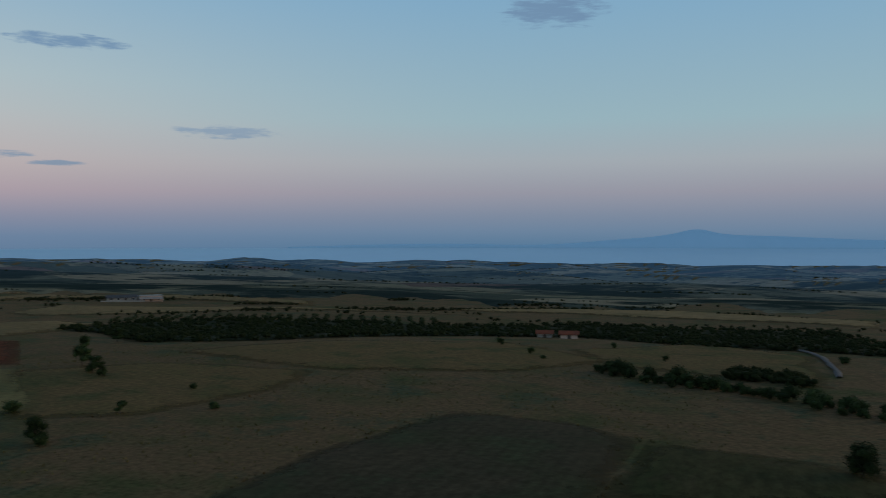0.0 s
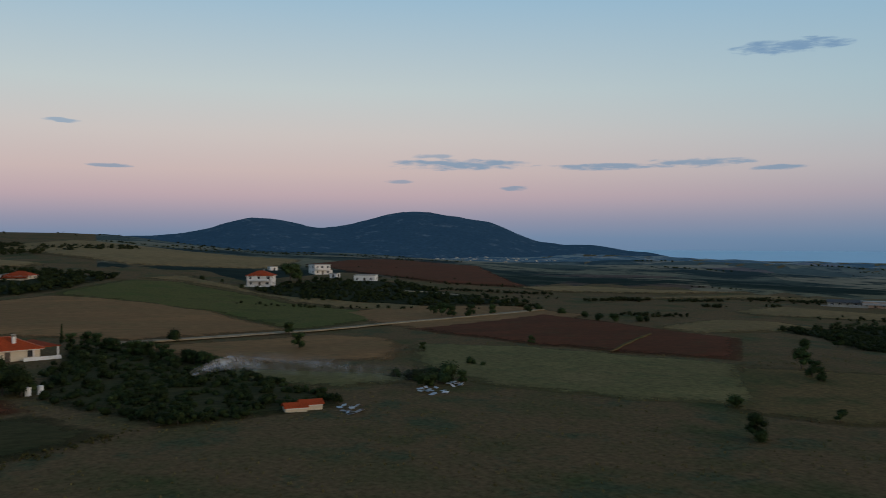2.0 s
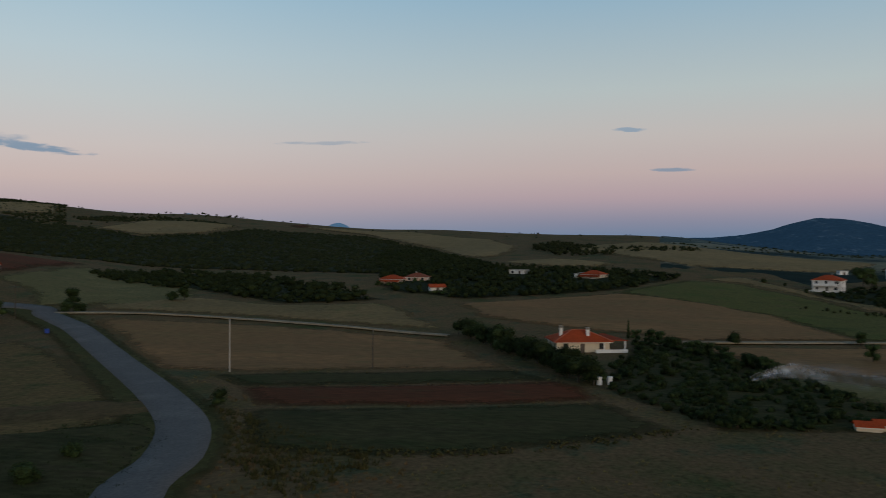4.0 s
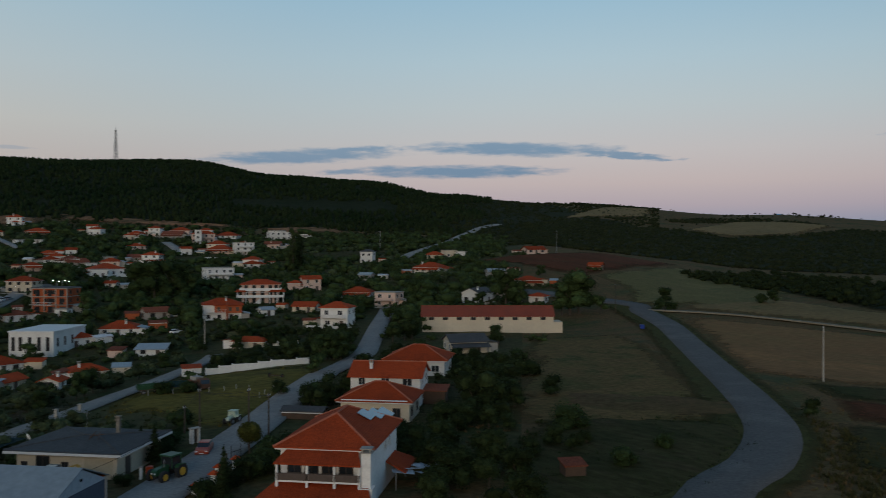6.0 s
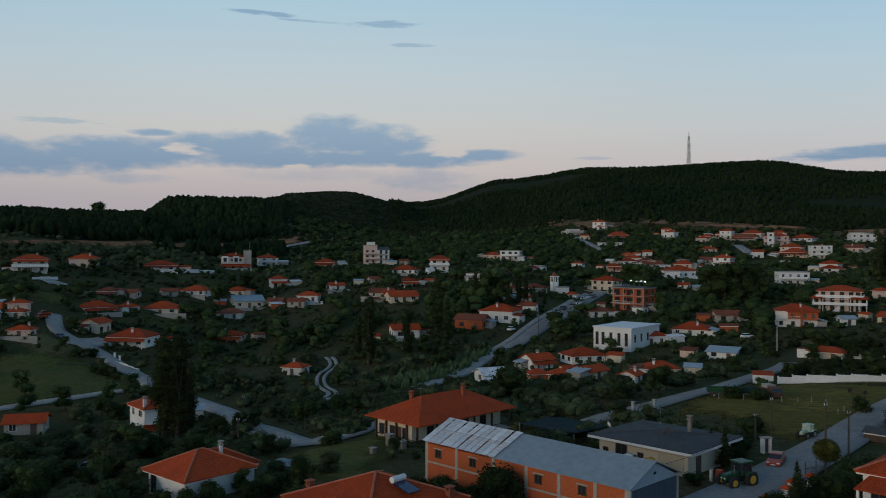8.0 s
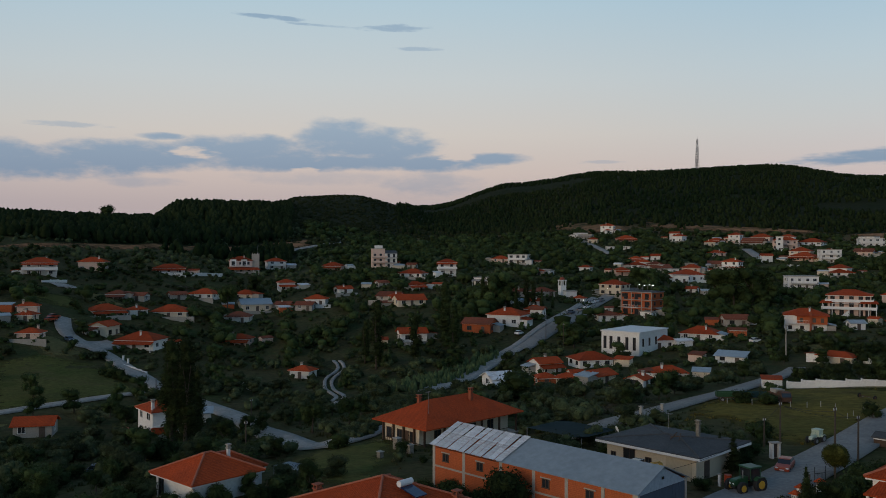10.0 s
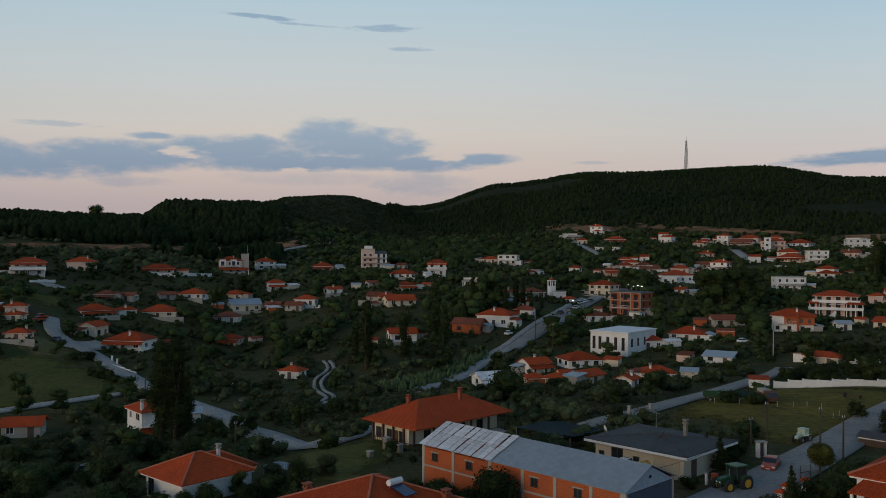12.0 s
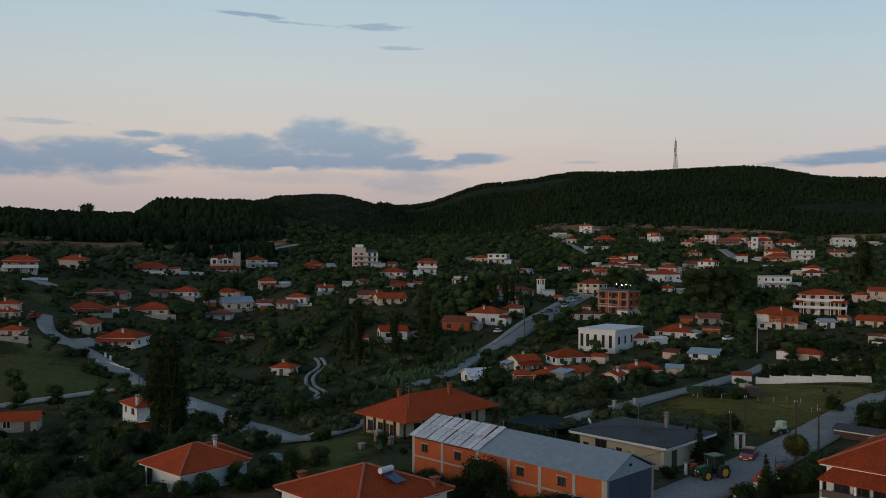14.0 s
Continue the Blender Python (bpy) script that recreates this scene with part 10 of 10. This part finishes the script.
waste_bin(205.4, 155.0, 40)


def sheet_heap(x, y, n, spread, mats, label, seed, long=2.2):
    """Boards and panels thrown down on the ground, each a piece."""
    base = new("scrap_heap")
    base.location = (x, y, float(land(x, y)))
    rng = random.Random(seed)
    for i in range(n):
        a, b = rng.uniform(0.5, 1) * long, rng.uniform(0.25, 0.6) * long
        ob = part("board", box(-a / 2, a / 2, -b / 2, b / 2, 0, 0.08), rng.choice(mats), base)
        ob.matrix_local = pose(rng.uniform(-1, 1) * spread, rng.uniform(-1, 1) * spread * 0.6, 0.05 + rng.random() * 0.35, rng.uniform(-14, 14), rng.uniform(-14, 14), rng.uniform(0, 360))
    return tagged(base, label, "scrap heap")


sheet_heap(138.6, -61.0, 12, 3.4, (SHEET, RUSTY_SHEET, SHEET_PALE), "flat heap of pale sheets beside the bushes", 3, 1.5)
sheet_heap(142.6, -67.4, 9, 2.2, (SHEET_PALE, TRIM, SHEET), "heap of white panels beside the bushes", 4, 1.5)
sheet_heap(127.6, -43.0, 16, 3.2, (STEEL, BROWN_TRIM, SHEET_PALE), "heap of planks and grey scrap near the hut", 5, 1.5)
for x, y in ((158.7, 4.3), (159.6, 2.4)):
    barrel(x, y, TRIM, "pale drum at the orchard's edge", 0.5, 1.4)


def smoke_plume():
    """Thin smoke from a smouldering heap, drifting low over the strip; it fades out towards its rims."""
    m = bpy.data.materials.new("smoke")
    m.use_nodes = True
    nt = m.node_tree
    n, link = nt.nodes.new, nt.links.new
    b = nt.nodes["Principled BSDF"]
    b.inputs["Base Color"].default_value = (0.62, 0.64, 0.68, 1)
    b.inputs["Roughness"].default_value, b.inputs["Specular IOR Level"].default_value = 1.0, 0.0
    fade, co, tex, span, mul = n("ShaderNodeAttribute"), n("ShaderNodeTexCoord"), n("ShaderNodeTexNoise"), n("ShaderNodeMapRange"), n("ShaderNodeMath")
    fade.attribute_name = "fade"
    link(co.outputs["Object"], tex.inputs["Vector"])
    tex.inputs["Scale"].default_value, tex.inputs["Detail"].default_value, tex.inputs["Roughness"].default_value = 0.45, 6, 0.62
    span.inputs[1].default_value, span.inputs[2].default_value = 0.36, 0.68
    link(tex.outputs[0], span.inputs[0])
    mul.operation = "MULTIPLY"
    link(span.outputs[0], mul.inputs[0])
    link(fade.outputs["Fac"], mul.inputs[1])
    link(mul.outputs[0], b.inputs["Alpha"])
    line = smooth_line(((166.4, -23.0), (168.6, -26.5), (167.0, -33.0), (160.0, -41.0), (151.0, -52.0), (143.0, -66.0)), 2.0)
    verts, faces, fades, cols = [], [], [], 9
    for layer in range(2):
        start = len(verts)
        for i, q in enumerate(line):
            u = i / (len(line) - 1)
            mid, half = 0.6 + 2.9 * min(1.0, u * 6) - 1.3 * u, 0.35 + 1.7 * min(1.0, u * 5) + 0.5 * u
            for k in range(cols):
                v = 2 * k / (cols - 1) - 1
                across, rise = (0.8 * v * half, 0.9 * math.cos(v)) if layer else (0.6 * math.sin(3 * v + 9 * u), v * half)
                verts.append((q.x + across, q.y - 0.5 * across, float(land(q.x, q.y)) + max(0.2, mid + rise)))
                fades.append((1 - v * v) ** 1.5 * min(1.0, 0.4 + u * 12) * (0.75 * (1 - u) ** 1.7 + 0.12 * (1 - u)) * (0.5 if layer else 1))
            if i:
                o = start + (i - 1) * cols
                faces += [(o + k, o + k + 1, o + k + cols + 1, o + k + cols) for k in range(cols - 1)]
    me = flat_mesh("smoke", verts, faces, m, True)
    me.attributes.new("fade", "FLOAT", "POINT").data.foreach_set("value", fades)
    ob = new("smoke", me)
    ob.visible_shadow = False
    tagged(ob, "thin grey smoke drifting from a smouldering heap", "smoke", kind="stuff")


smoke_plume()

LAMP_GLOW = bpy.data.materials.new("lamp_glow")
LAMP_GLOW.use_nodes = True
LAMP_GLOW.node_tree.nodes["Principled BSDF"].inputs["Emission Color"].default_value = (1.0, 0.9, 0.75, 1)
LAMP_GLOW.node_tree.nodes["Principled BSDF"].inputs["Emission Strength"].default_value = 20.0


def street_lamp(x, y, tall):
    base = new("street_lamp")
    base.matrix_world = pose(x, y, float(land(x, y)), 0, 0, 30)
    part("pole", tube((0, 0, -0.4), (0, 0, tall), 0.09, 0.06, sides=8), STEEL, base)
    part("arm", tube((0, 0, tall), (0.9, 0, tall + 0.25), 0.045, 0.04, sides=6), STEEL, base)
    head = part("head", box(0.7, 1.4, -0.14, 0.14, tall + 0.2, tall + 0.34, bevel=0.03), STEEL, base)
    part("bulb", box(0.95, 1.2, -0.1, 0.1, tall + 0.08, tall + 0.2), LAMP_GLOW, head, "lit white lamp")
    return tagged(base, "lit street lamp on a grey pole in the village", "street lamp", group="village street lamps")


street_lamp(81.6, 355.1, 5.0)
street_lamp(97.7, 364.6, 5.0)
street_lamp(99.9, 364.6, 4.5)
street_lamp(101.5, 363.1, 5.0)
street_lamp(103.7, 364.6, 4.5)
street_lamp(65.0, 323.7, 5.0)
utility_pole(48.1, 109.3, 7.2, "wood")
utility_pole(50.5, 99.7, 8.2, "wood")
utility_pole(56.6, 105.8, 6.0, "wood")
utility_pole(48.3, 114.8, 4.1, "wood")
utility_pole(-24.5, 127.0, 5.2, "wood")
utility_pole(100.6, 225.1, 10.0, "concrete")
utility_pole(160.6, 78.7, 10.7, "concrete")
utility_pole(171.3, 51.5, 8.3, "wood")
utility_pole(229.9, 184.6, 10.4, "wood")
utility_pole(47.7, 265.7, 7.3, "wood")
utility_pole(43.5, 274.1, 7.1, "wood")
utility_pole(-65.1, 208.6, 4.4, "wood")
utility_pole(-61.7, 208.0, 4.0, "wood")
utility_pole(-31.6, 169.3, 5.3, "wood")
utility_pole(346.8, 319.3, 12.5, "steel")
utility_pole(325.6, 456.1, 13.0, "steel")
fence_post(60.2, 148.3, 1.3)
fence_post(68.2, 144.3, 1.3)
fence_post(70.8, 144.7, 1.3)
fence_post(72.2, 142.4, 1.2)
fence_post(71.6, 135.3, 1.2)
fence_post(76.3, 140.8, 1.2)
fence_post(69.4, 133.0, 1.2)
fence_post(65.8, 145.4, 1.3)
fence_post(56.5, 150.3, 1.3)
for a, b, s in (((48.1, 109.3, 6.6), (50.5, 99.7, 7.6), 0.3), ((50.5, 99.7, 7.6), (56.6, 105.8, 5.6), 0.3), ((48.1, 109.3, 6.6), (36.4, 97.2, 3.6), 0.5), ((48.1, 109.3, 6.6), (56.6, 105.8, 5.6), 0.5), ((18.0, 84.2, 4.0), (36.4, 97.2, 3.6), 0.8)):
    cable(a, b, s)
